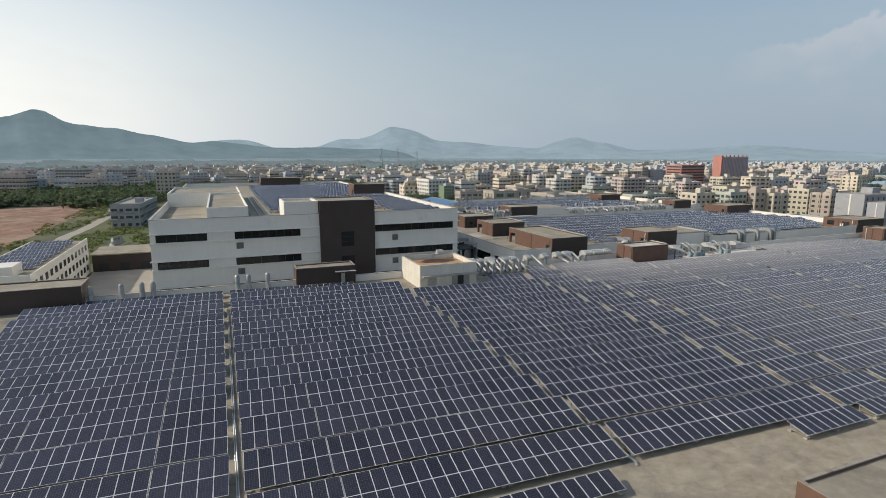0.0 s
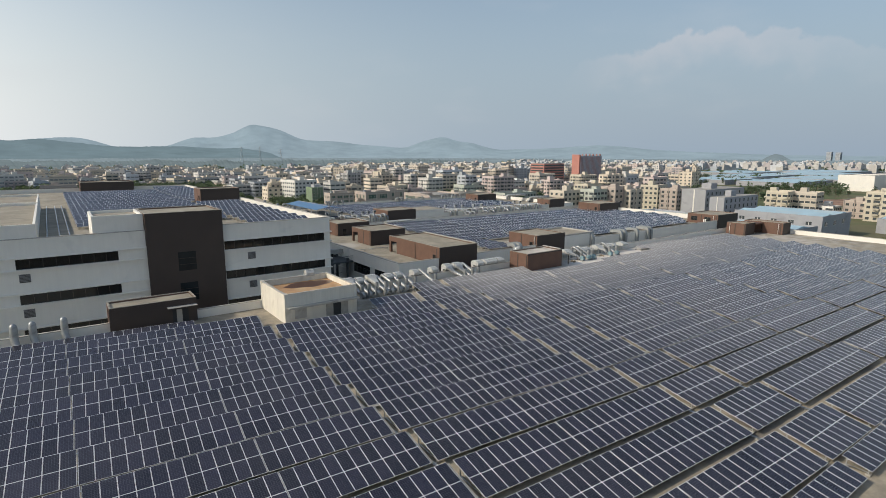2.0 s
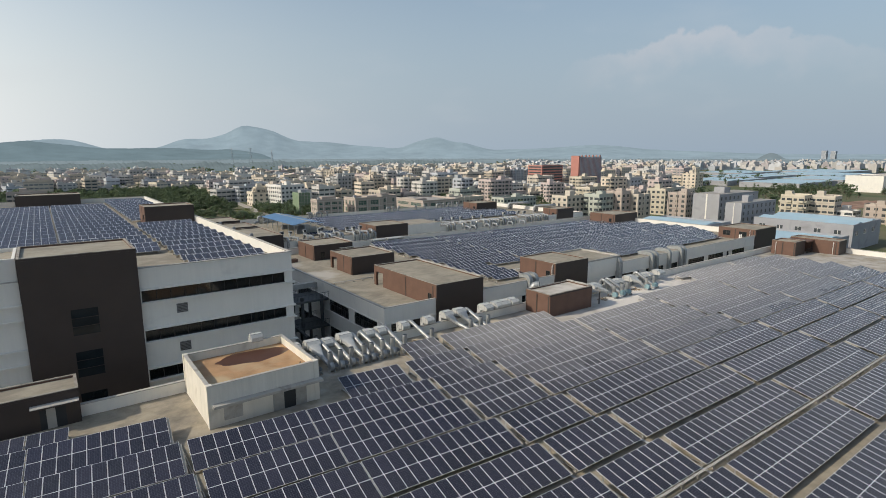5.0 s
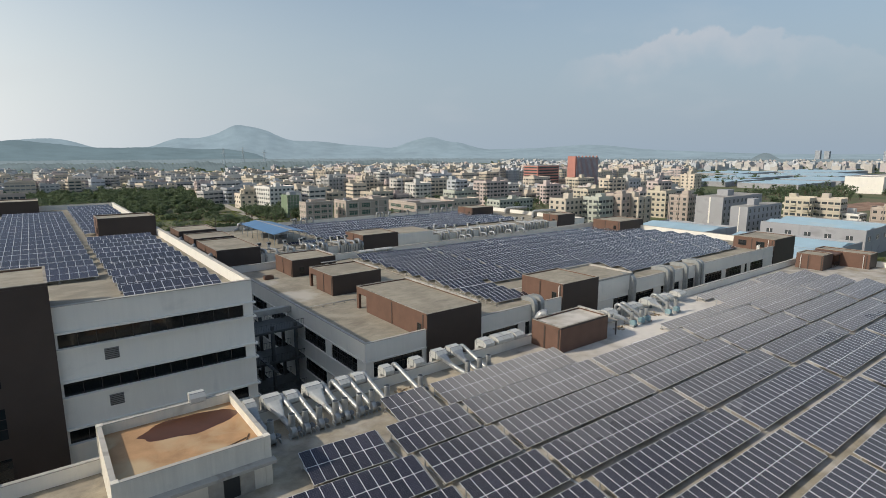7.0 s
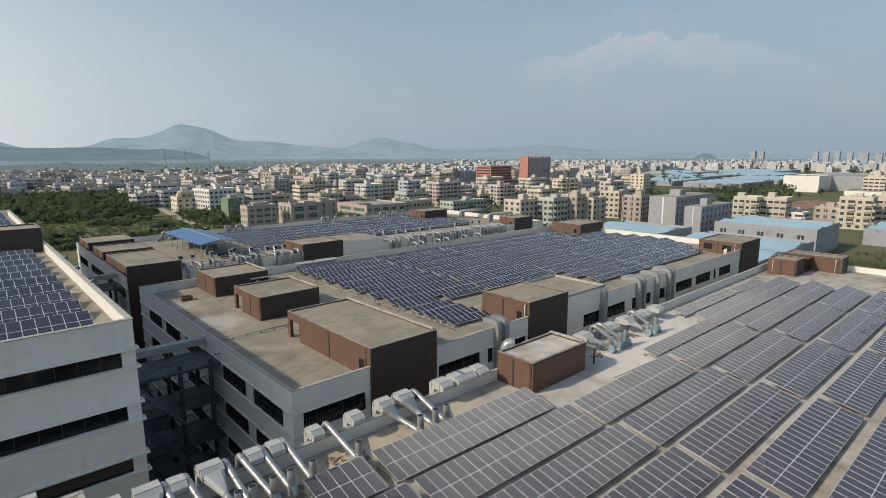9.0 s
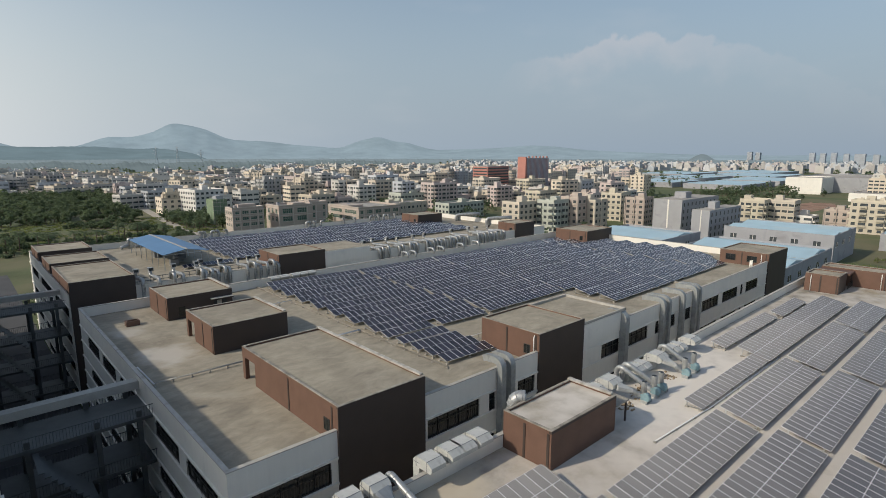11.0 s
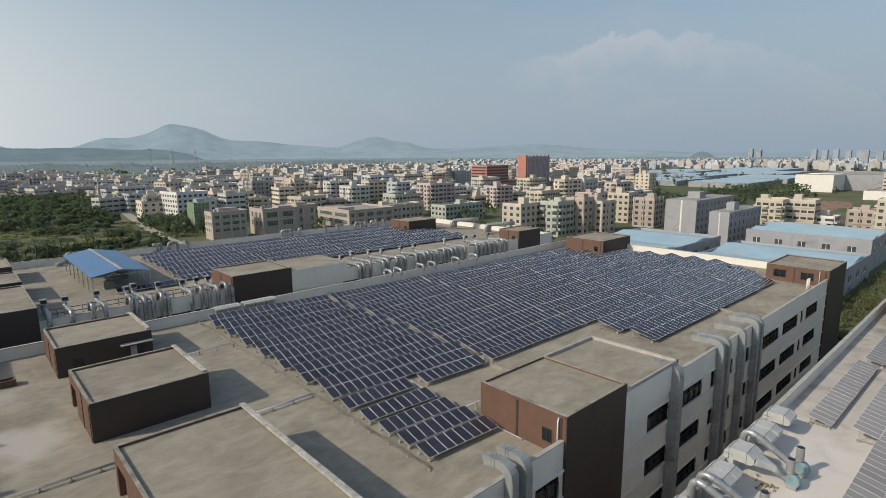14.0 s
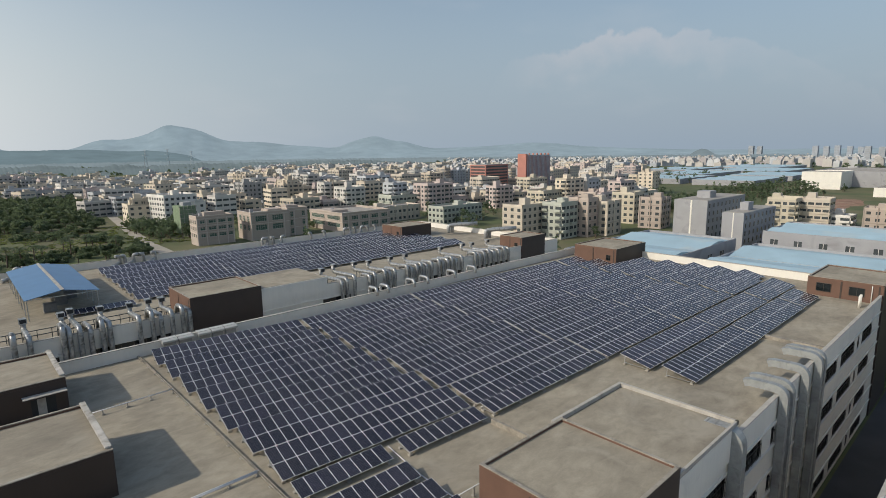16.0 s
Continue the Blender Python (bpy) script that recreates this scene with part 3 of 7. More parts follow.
for yy in (-2.4, -7.0):
    w = block("window", M_PANE, b4, 73.46, 73.55, yy, yy + 2.0, 0.9, 2.2, "dark window with a pale frame")
    for c, d, e, f in ((yy - 0.08, yy + 2.08, 0.82, 0.9), (yy - 0.08, yy + 2.08, 2.2, 2.28), (yy - 0.08, yy, 0.9, 2.2), (yy + 2.0, yy + 2.08, 0.9, 2.2), (yy + 0.97, yy + 1.03, 0.9, 2.2)):
        block("window_frame", M_FRAME, w, 73.42, 73.5, c, d, e, f)
b5 = roof_box("stair_house", 72.0, 85.0, 36.5, 47.2, 3.6, B)
pit = block("plant_room", M_WHITE, B, 0.0, 10.9, -9.5, 1.2, 0.0, 2.75)
block("top_slab", M_ROOF, pit, 0.25, 10.65, -9.25, 0.95, 2.75, 2.8)
for a, b, c, d in ((0.0, 10.9, 0.9, 1.2), (10.6, 10.9, -9.5, 0.9), (0.0, 10.9, -9.5, -9.3)):
    block("rim", M_TRIM, pit, a, b, c, d, 2.8, 3.15)

# near block
A = thing("factory_building", "long white factory block with a solar roof and plant huts", "factory building", GRP)
AX0, AX1, AY0, AY1 = -165.0, 72.0, -135.0, -18.9
block("core", M_WHITE, A, AX0, AX1, AY0, AY1 - 0.3, GROUND, -0.4)
block("roof", M_ROOF_A, A, AX0 + 0.3, AX1 - 0.3, AY0 + 0.3, AY1 - 0.3, -0.4, 0.0)
facade(A, "x", AY1, AX0, AX1, -0.4, GROUND, [(-160, 70)], ROWS5, out=1)
parapet(A, AX0, AX1, AY0, AY1, -0.4, 1.2)
sm = roof_box("stair_house", -27.4, -17.5, -24.3, -19.2, 3.5, A, win=False, kerb=True, front=M_BROWN, top=M_ROOF_A)
ba = roof_box("stair_house", -97.6, -87.2, -20.2, -16.2, 3.4, A, door=True, win=False)
bf = roof_box("stair_house", -150.0, -129.4, -21.0, -14.6, 3.5, A)
bn1 = roof_box("stair_house", 57.0, 62.5, -26.0, -20.6, 3.4, A, win=False, pipes=(-21.6,))
bn2 = roof_box("stair_house", 66.8, 71.6, -31.8, -21.0, 3.4, A, win=False, pipes=(-30.6,))
vr = thing("veranda", "brown roofed veranda with a dark railing between stair houses", "veranda", at=(62.5, -27.0, 0))
block("roof", M_BROWN, vr, 0.02, 4.28, 0.6, 6.0, 2.75, 3.1)
block("rear_wall", M_BROWN, vr, 0.02, 4.28, 5.0, 5.3, 0.0, 2.75)
block("doorway", M_DARK, vr, 1.2, 2.4, 4.97, 5.0, 0.0, 2.1, "flat near-black slab painted as a doorway")
for z in (0.15, 1.15):
    block("rail", M_FRAME, vr, 0.02, 4.28, 0.7, 0.76, z, z + 0.07)
for k in range(13):
    block("baluster", M_FRAME, vr, 0.15 + 0.33 * k, 0.2 + 0.33 * k, 0.71, 0.75, 0.22, 1.15)
bs = roof_box("stair_house", -77.3, -60.0, -108.0, -95.5, 3.6, A)

# tall block with strip windows
L = thing("factory_building", "tall white office block with dark strip windows and brown stair tower", "office building", GRP)
LX0, LX1, LY0, LY1 = -121.3, -60.8, -6.2, 121.0
ROWS_L = [(8.6 - 5.0 * k, 7.15 - 5.0 * k) for k in range(5)]
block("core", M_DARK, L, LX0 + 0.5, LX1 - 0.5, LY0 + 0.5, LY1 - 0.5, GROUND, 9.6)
block("roof", M_ROOF, L, LX0 + 0.3, LX1 - 0.3, LY0 + 0.3, LY1 - 0.3, 9.6, 10.0)
facade(L, "x", LY0, LX0, -85.0, 11.3, GROUND, [(-120.4, -111.8), (-107.0, -94.8)], ROWS_L)
facade(L, "x", LY0, -85.0, LX1, 11.3, GROUND, [(-79.6, -61.9)], ROWS_L)
for x0, x1 in ((LX0 - 0.28, -91.05), (-79.75, LX1 + 0.28)):
    for wt, wb in ROWS_L:
        for z in (wb - 0.22, wt + 0.03):
            block("ledge", M_WHITE, L, x0, x1, LY0 - 0.32, LY0 - 0.143, z, z + 0.19)
            if x1 > -70:
                block("ledge", M_WHITE, L, LX1 + 0.143, LX1 + 0.28, LY0 - 0.143, LY0 + 0.6, z, z + 0.19)
facade(L, "y", LX1, LY0 + 0.45, LY1, 11.3, GROUND, [(2, 20), (26, 46), (60, 80), (90, 112)], ROWS_L, out=1)
facade(L, "y", LX0, LY0 + 0.45, LY1, 11.3, GROUND, [(2, 40), (50, 100)], ROWS_L)
parapet(L, LX0 - 0.02, LX1 + 0.02, LY0 - 0.02, LY1, 11.1, 11.35, sides="sew", th=0.35)
parapet(L, LX0, LX1, LY0, LY1, 9.6, 11.3, sides="n")
tower = roof_box("stair_tower", -91.0, -79.8, -6.8, 3.0, 13.95, L, z0=9.0, south_to=GROUND)
for x0, x1, y0, y1, z1 in ((-97.7, -91.1, -5.9, 3.0, 13.9), (-111.6, -104.3, -5.9, 34.0, 13.3), (-121.2, -104.3, 34.2, 60.0, 13.4)):
    pr = block("plant_room", M_WHITE, L, x0, x1, y0, y1, 10.0, z1 - 0.5)
    block("top_slab", M_ROOF, pr, x0 + 0.3, x1 - 0.3, y0 + 0.3, y1 - 0.3, z1 - 0.5, z1 - 0.42)
    for a, b, c, d in ((x0, x1, y0, y0 + 0.3), (x0, x1, y1 - 0.3, y1), (x0, x0 + 0.3, y0 + 0.3, y1 - 0.3), (x1 - 0.3, x1, y0 + 0.3, y1 - 0.3)):
        block("rim", M_WHITE, pr, a, b, c, d, z1 - 0.5, z1)
roof_box("stair_house", -70.9, -61.2, 50.0, 57.6, 13.9, L, z0=10.0)
roof_box("stair_house", -94.0, -79.0, 110.0, 120.0, 13.6, L, z0=10.0)

# far block
D = thing("factory_building", "white factory block with pipe bundles and a solar roof", "factory building", GRP)
DX0, DX1, DY0, DY1 = -47.5, 86.0, 62.0, 119.0
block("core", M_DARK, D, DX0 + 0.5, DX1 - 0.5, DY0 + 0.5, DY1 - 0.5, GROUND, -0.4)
block("roof", M_ROOF, D, DX0 + 0.3, DX1 - 0.3, DY0 + 0.3, DY1 - 0.3, -0.4, 0.0)
facade(D, "x", DY0, DX0, DX1, -0.4, GROUND, [(-36, -26), (-22, -12), (14, 20), (24, 30), (40, 50), (54, 66)], ROWS5, bars=0)
facade(D, "y", DX0, DY0 + 0.45, DY1, -0.4, GROUND, [(64, 80), (84, 100), (104, 115)], ROWS5)
parapet(D, DX0, DX1, DY0, DY1, -0.4, 1.5)
roof_box("stair_house", -47.4, -37.2, 61.6, 80.5, 3.6, D, south_to=GROUND)
roof_box("stair_house", -47.4, -37.0, 83.5, 95.0, 3.6, D)
roof_box("stair_house", -47.4, -37.0, 101.0, 113.5, 3.6, D)
roof_box("stair_house", -9.0, 2.4, 61.7, 72.0, 3.6, D, south_to=GROUND)
roof_box("stair_house", 70.6, 80.0, 61.7, 69.0, 3.6, D, south_to=GROUND)
dp = block("plant_room", M_WHITE, D, 2.4, 15.0, 61.9, 73.0, 0.0, 2.9)
block("top_slab", M_ROOF, dp, 2.6, 14.8, 62.1, 72.8, 2.9, 2.96)
roof_box("stair_house", 62.6, 74.0, 100.0, 109.5, 3.6, D)


# ---- solar tables ----
PW, PL, GAP = 0.99, 1.955, 0.02
TILT = radians(12.0)


def panel_mesh(glass):
    bm = bmesh.new()
    e, d = 0.0225, 0.035
    o = [bm.verts.new(p) for p in ((0, 0, 0), (PW, 0, 0), (PW, PL, 0), (0, PL, 0))]
    i = [bm.verts.new(p) for p in ((e, e, 0), (PW - e, e, 0), (PW - e, PL - e, 0), (e, PL - e, 0))]
    g = [bm.verts.new((v.co.x, v.co.y, -0.006)) for v in i]
    u = [bm.verts.new((v.co.x, v.co.y, -d)) for v in o]
    for k in range(4):
        j = (k + 1) % 4
        for q in ((o[k], o[j], i[j], i[k]), (i[k], i[j], g[j], g[k]), (u[k], u[j], o[j], o[k])):
            bm.faces.new(q).material_index = 1
    bm.faces.new(g).material_index = 0
    bm.faces.new(u[::-1]).material_index = 1
    me = finish(bm, "solar_panel")
    me.materials.append(glass)
    me.materials.append(M_ALU)
    return me


PANELS = [panel_mesh(g) for g in GLASSES]
PANEL = PANELS[0]
PANEL_PY = ([v.co.copy() for v in PANEL.vertices], [(tuple(p.vertices), p.material_index) for p in PANEL.polygons])
made_meshes = {}


def slope(x, y, z):
    """From upright coordinates to those of the tilted frame."""
    c, s = math.cos(TILT), math.sin(TILT)
    return Vector((x, c * y + s * z, -s * y + c * z))


def support_mesh(rows_up, low):
    key = ("support", rows_up, round(low, 2))
    if key in made_meshes:
        return made_meshes[key]
    run = rows_up * (PL + GAP) * math.cos(TILT)
    rise = rows_up * (PL + GAP) * math.sin(TILT)
    bm = bmesh.new()
    for f in (0.14, 0.86):
        y, top = run * f, rise * f - 0.1
        box(bm, -0.035, 0.035, y - 0.035, y + 0.035, -low, top)
        box(bm, -0.16, 0.16, y - 0.16, y + 0.16, -low, -low + 0.16, 1)
    box(bm, -0.03, 0.03, run * 0.14, run * 0.86, -low + 0.2, -low + 0.25)
    v = box(bm, -0.03, 0.03, 0.1, run - 0.1, -0.14, -0.07)
    for q in v:
        q.co.z += q.co.y * math.tan(TILT)
    for q in bm.verts:
        q.co = slope(*q.co)
    me = finish(bm, "support_frame")
    me.materials.append(M_STEEL)
    me.materials.append(M_FOOT)
    made_meshes[key] = me
    return me


def rail_mesh(n):
    key = ("rail", n)
    if key not in made_meshes:
        bm = bmesh.new()
        box(bm, -0.05, n * (PW + GAP) + 0.03, -0.03, 0.03, -0.11, -0.04)
        me = finish(bm, "rail")
        me.materials.append(M_STEEL)
        made_meshes[key] = me
    return made_meshes[key]


def tray_mesh():
    if "tray" not in made_meshes:
        bm = bmesh.new()
        box(bm, 0.0, 0.16, 0.1, 2 * (PL + GAP) - 0.1, -0.16, -0.13)
        for x in (0.0, 0.145):
            box(bm, x, x + 0.015, 0.1, 2 * (PL + GAP) - 0.1, -0.13, -0.07)
        me = finish(bm, "cable_tray")
        me.materials.append(M_TRIM)
        made_meshes["tray"] = me
    return made_meshes["tray"]


def joined_panels(n, rows_up, dust=0):
    dust = min(dust, 1)
    key = ("joined", n, rows_up, dust)
    if key not in made_meshes:
        vs, fs, ms = [], [], []
        for r in range(rows_up):
            for k in range(n):
                base = len(vs)
                vs += [(v.x + k * (PW + GAP), v.y + r * (PL + GAP), v.z) for v in PANEL_PY[0]]
                for f, m in PANEL_PY[1]:
                    fs.append(tuple(base + q for q in f))
                    ms.append(m)
        me = bpy.data.meshes.new("solar_panels")
        me.from_pydata(vs, [], fs)
        me.polygons.foreach_set("material_index", ms)
        me.materials.append(GLASSES[dust])
        me.materials.append(M_ALU)
        made_meshes[key] = me
    return made_meshes[key]


def solar_table(x0, x1, y_top, rows_up=2, roof=0.0, low=0.5, single=True, group="solar tables on the roof", yaw=0.0, dust=0):
    """One tilted table of panels from x0 to about x1, its upper edge at y_top."""
    n = max(1, round((x1 - x0) / (PW + GAP)))
    run = rows_up * (PL + GAP) * math.cos(TILT)
    jig = random.Random(int(x0 * 7 + y_top * 131))
    tb = thing("solar_table", ("tilted table of dark blue solar panels on steel legs", "tilted table of dark navy solar panels on steel legs", "tilted table of slightly dusty solar panels on steel legs", "tilted table of grey dust-covered solar panels on steel legs")[dust] if rows_up == 2 else "single tilted row of solar panels on short legs", "solar table", group,
               at=pose(x0, y_top - run, roof + low + jig.uniform(-0.02, 0.02), 0, 0, yaw) @ pose(0, 0, 0, 12.0 + jig.uniform(-0.35, 0.35), jig.uniform(-0.12, 0.12), 0))
    if single:
        for r in range(rows_up):
            for k in range(n):
                ob = part("solar_panel", PANELS[min(dust, 1)], None, tb)
                ob.matrix_basis = pose(k * (PW + GAP), r * (PL + GAP), 0, jig.uniform(-0.25, 0.25), jig.uniform(-0.25, 0.25), 0)
    else:
        part("panel_field", joined_panels(n, rows_up, dust), None, tb)["kind"] = "stuff"
    m = max(2, round(n * (PW + GAP) / 4.0) + 1)
    spots = [0.25 + (n * (PW + GAP) - 0.5) * i / (m - 1) for i in range(m)]
    if single:
        for r in range(rows_up):
            for f in (0.22, 0.78):
                part("rail", rail_mesh(n), None, tb, at=(0, r * (PL + GAP) + f * PL, 0))
        for x in spots:
            part("support_frame", support_mesh(rows_up, low), None, tb, at=(x, 0, 0))
        if dust and rows_up == 2:
            part("cable_tray", tray_mesh(), None, tb, "pale cable tray", at=(n * (PW + GAP) + 0.03, 0, 0))
        return tb
    key = ("frames", n, rows_up, low)
    if key not in made_meshes:
        bm = bmesh.new()
        for r in range(rows_up):
            for f in (0.22, 0.78):
                y = r * (PL + GAP) + f * PL
                box(bm, -0.05, n * (PW + GAP) + 0.03, y - 0.03, y + 0.03, -0.11, -0.04)
        for x in spots:
            k = len(bm.verts)
            bm.from_mesh(support_mesh(rows_up, low))
            bm.verts.ensure_lookup_table()
            for q in bm.verts[k:]:
                q.co.x += x
        made_meshes[key] = finish(bm, "frame_field")
        made_meshes[key].materials.append(M_STEEL)
        made_meshes[key].materials.append(M_FOOT)
    part("frame_field", made_meshes[key], None, tb)["kind"] = "stuff"
    return tb


# near block: rows of tables from north to south, skewed and spaced to fit the camera's view
KEYS_X = (-151.0, -108.5, -80.8, -56.8, -28.0, -8.0, 60.0)
KEYS_Y = (-62.5, -64.05, -65.2, -66.35, -66.8, -67.05, -67.9)
KEYS_P = (5.6, 5.6, 5.45, 5.34, 5.3, 5.3, 5.3)


def row_top(j, x):
    """The upper edge of row j at x, and the row's distance from the next."""
    return float(np.interp(x, KEYS_X, KEYS_Y)) - j * float(np.interp(x, KEYS_X, KEYS_P))


def dust_at(j, x):
    """Settled dust is thickest close to the extractors."""
    d = j + 8 + (0 if x > -50 else 1)
    return 1 if x < -62 else 3 if d <= 2 else 2 if d <= 4 else 1


for j in range(-8, 4):
    spans = [(-136.1, -125.0, False), (-124.95, -114.85, False), (-114.78, -109.7, False), (-108.75, -102.69, True)]
    if j == -8:
        spans += [(-102.63, -91.52, True), (-91.46, -88.4, True), (-54.2, -49.1, True), (-48.1, -28.9, True), (11.0, 30.2, False), (30.4, 48.6, False)]
    else:
        spans += [(-102.63, -91.52, True), (-91.46, -81.36, True)]
        spans += [(-65.0, -58.0, True)] if j == -7 else [(-80.75, -70.65, True), (-70.58, -57.45, True)]
        spans += [(-56.7, -48.6, True), (-47.9, -28.7, True), (-28.0, -8.8, j < -5), (-8.0, 11.2, False), (12.0, 32.2, False), (33.0, 49.2, False)]
    for x0, x1, single in spans:
        half_row = j == -8 and x0 < -88
        drop = (PL + GAP) * math.cos(TILT) if half_row else 0.0
        ya, yb = row_top(j, x0) - drop, row_top(j, x1) - drop
        solar_table(x0, x1, ya, 1 if half_row else 2, 0.0, 0.5, single, yaw=math.degrees(math.atan2(yb - ya, x1 - x0)), dust=dust_at(j, x0))
solar_table(-8.0, 11.9, -26.5, 1, 0.0, 0.45, True, yaw=-0.5, dust=3)
solar_table(11.7, 32.0, -21.4, 1, 0.0, 0.5, True, yaw=-0.5, dust=2)
solar_table(33.0, 45.0, -22.0, 1, 0.0, 0.5, True, yaw=-0.5, dust=1)
for x0, x1, single in ((-102.5, -84.4, True), (-65.5, -57.6, True), (-56.3, -48.3, False), (-47.9, -27.7, False), (-27.4, -7.2, False)):
    solar_table(x0, x1, -86.6, 1, 0.0, 0.5, single, yaw=-0.5, dust=1)

# middle block
def mid_top(k, x):
    """The upper edge of the middle block's row k, counted from the front."""
    return float(np.interp(x, (-18.3, 1.5, 22.0, 70.0, 81.0), (16.55, 15.1, 15.2, 15.0, 13.3))) + k * float(np.interp(x, (-18.3, 1.5, 22.0, 70.0), (5.36, 5.3, 5.25, 5.0)))


for k in range(7):
    end = (80.0, 80.0, 80.0, 79.0, 78.0, 70.0, 69.0)[k]
    for x0, x1 in ((-18.35, 1.0), (1.6, 21.8), (22.1, 42.2), (42.5, 62.0), (62.3, end)):
        ya, yb = mid_top(k, x0), mid_top(k, x1)
        solar_table(x0, x1, ya, 2, 0.0, 0.5, x0 < 1 or (k < 5 and x0 < 21) or (k < 2 and x0 < 40), yaw=math.degrees(math.atan2(yb - ya, x1 - x0)))
for y in (11.65, 8.15, 5.15, 2.35, -0.3):
    solar_table(-18.35, -10.7, y, 1, 0.0, 0.5, True, yaw=-3.0)
solar_table(-8.8, 0.4, 11.0, 1, 0.0, 0.5, True, yaw=-3.0)
for x0, x1 in ((1.45, 21.6), (22.0, 42.2), (42.5, 62.0), (62.3, 76.0)):
    solar_table(x0, x1, 10.75, 1, 0.0, 0.5, x0 < 20)
for y, end in ((7.35, 76.0), (2.25, 70.0)):
    for x0, x1 in ((22.0, 42.2), (42.5, 62.0), (62.3, end)):
        solar_table(x0, x1, y, 2, 0.0, 0.5, False, yaw=-0.3)

# far block and tall block
for k in range(6):
    y = 112.0 - 5.65 * k
    for x0, x1 in ((-12.0, 8.0), (8.4, 28.4), (28.8, 48.8), (49.2, 68.0)):
        solar_table(x0, x1, y, 2, 0.0, 0.5, False)
solar_table(-24.0, -13.0, 79.0, 1, 0.0, 0.5, False)
for k in range(10):
    y = 0.1 + 5.0 * k
    solar_table(-73.3, -62.8, y, 2, 10.0, 0.5, False, yaw=-1.5)
for k in range(21):
    y = 16.0 + 5.0 * k
    if y < 104:
        solar_table(-99.0, -86.7, y, 2, 10.0, 0.5, False, yaw=-1.5)
        solar_table(-86.5, -74.3, y - 0.3, 2, 10.0, 0.5, False, yaw=-1.5)
    if y > 60:
        solar_table(-72.8, -62.8, y - 0.6, 2, 10.0, 0.5, False, yaw=-1.5)


# ---- hills ----
def hills(name, dist, peaks, base, rgb, rough, seed, fine=1, crowns=0.0):
    """A ridge round the horizon: the sum of its peaks (azimuth, width, height in degrees) and of finer noise."""
    bm = bmesh.new()
    rows = []
    for k in range(0, 280 * fine + 1):
        az = -20 + 0.5 * k / fine
        h = base + crowns * noise.fractal(Vector((az * 5.0, seed + 3, 0)), 0.6, 2.2, 5)
        for a, w, t in peaks:
            h += t * math.exp(-(((az - a) / w) ** 2))
        n = noise.fractal(Vector((az * 0.35, seed, 0)), 0.7, 2.1, 6)
        n += 0.35 * noise.fractal(Vector((az * 1.9, seed + 7, 0)), 0.8, 2.1, 4)
        h = max(h + rough * n, -1.43)
        ca, sa = math.cos(radians(az)), math.sin(radians(az))
        top = 25 + dist * math.tan(radians(h))
        col = []
        for f in range(6):
            d = dist - (5 - f) * dist * 0.035
            z = GROUND + (top - GROUND) * (f / 5) ** 1.4
            d += (6 * noise.noise(Vector((az * 0.8, f * 0.9, seed)))) * 9 * (f > 0)
            col.append(bm.verts.new((d * ca, d * sa, z)))
        rows.append(col)
    for a, b in zip(rows, rows[1:]):
        for f in range(5):
            bm.faces.new((a[f], a[f + 1], b[f + 1], b[f])).smooth = True
    m = material("hazed_slope_" + name, tuple(c * 0.25 for c in rgb), 1.0, 0, 0.4, 90.0, 12.0, 0.0)
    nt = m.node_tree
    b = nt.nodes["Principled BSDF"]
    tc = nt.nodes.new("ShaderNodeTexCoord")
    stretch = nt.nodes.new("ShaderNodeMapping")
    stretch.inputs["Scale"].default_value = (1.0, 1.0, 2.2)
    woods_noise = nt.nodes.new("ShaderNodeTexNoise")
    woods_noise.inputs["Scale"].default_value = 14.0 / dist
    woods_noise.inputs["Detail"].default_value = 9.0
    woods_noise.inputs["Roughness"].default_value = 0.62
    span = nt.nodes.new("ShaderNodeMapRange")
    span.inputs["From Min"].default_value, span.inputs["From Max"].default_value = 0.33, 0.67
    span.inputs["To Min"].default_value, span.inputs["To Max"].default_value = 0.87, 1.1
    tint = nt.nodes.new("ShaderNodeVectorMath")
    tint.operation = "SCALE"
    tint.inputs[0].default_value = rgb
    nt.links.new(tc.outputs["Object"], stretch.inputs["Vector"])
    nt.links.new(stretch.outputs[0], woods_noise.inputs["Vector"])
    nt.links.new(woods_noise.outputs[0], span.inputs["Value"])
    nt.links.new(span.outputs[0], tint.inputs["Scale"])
    # Emission carries the haze tone, so the ridges glow pale blue.
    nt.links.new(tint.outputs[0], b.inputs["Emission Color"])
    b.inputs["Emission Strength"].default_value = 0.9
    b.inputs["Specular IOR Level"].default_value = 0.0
    return tagged(part("backdrop", bm, m), "distant wooded hills, haze blue painted in and glowing", "hills", kind="structure")


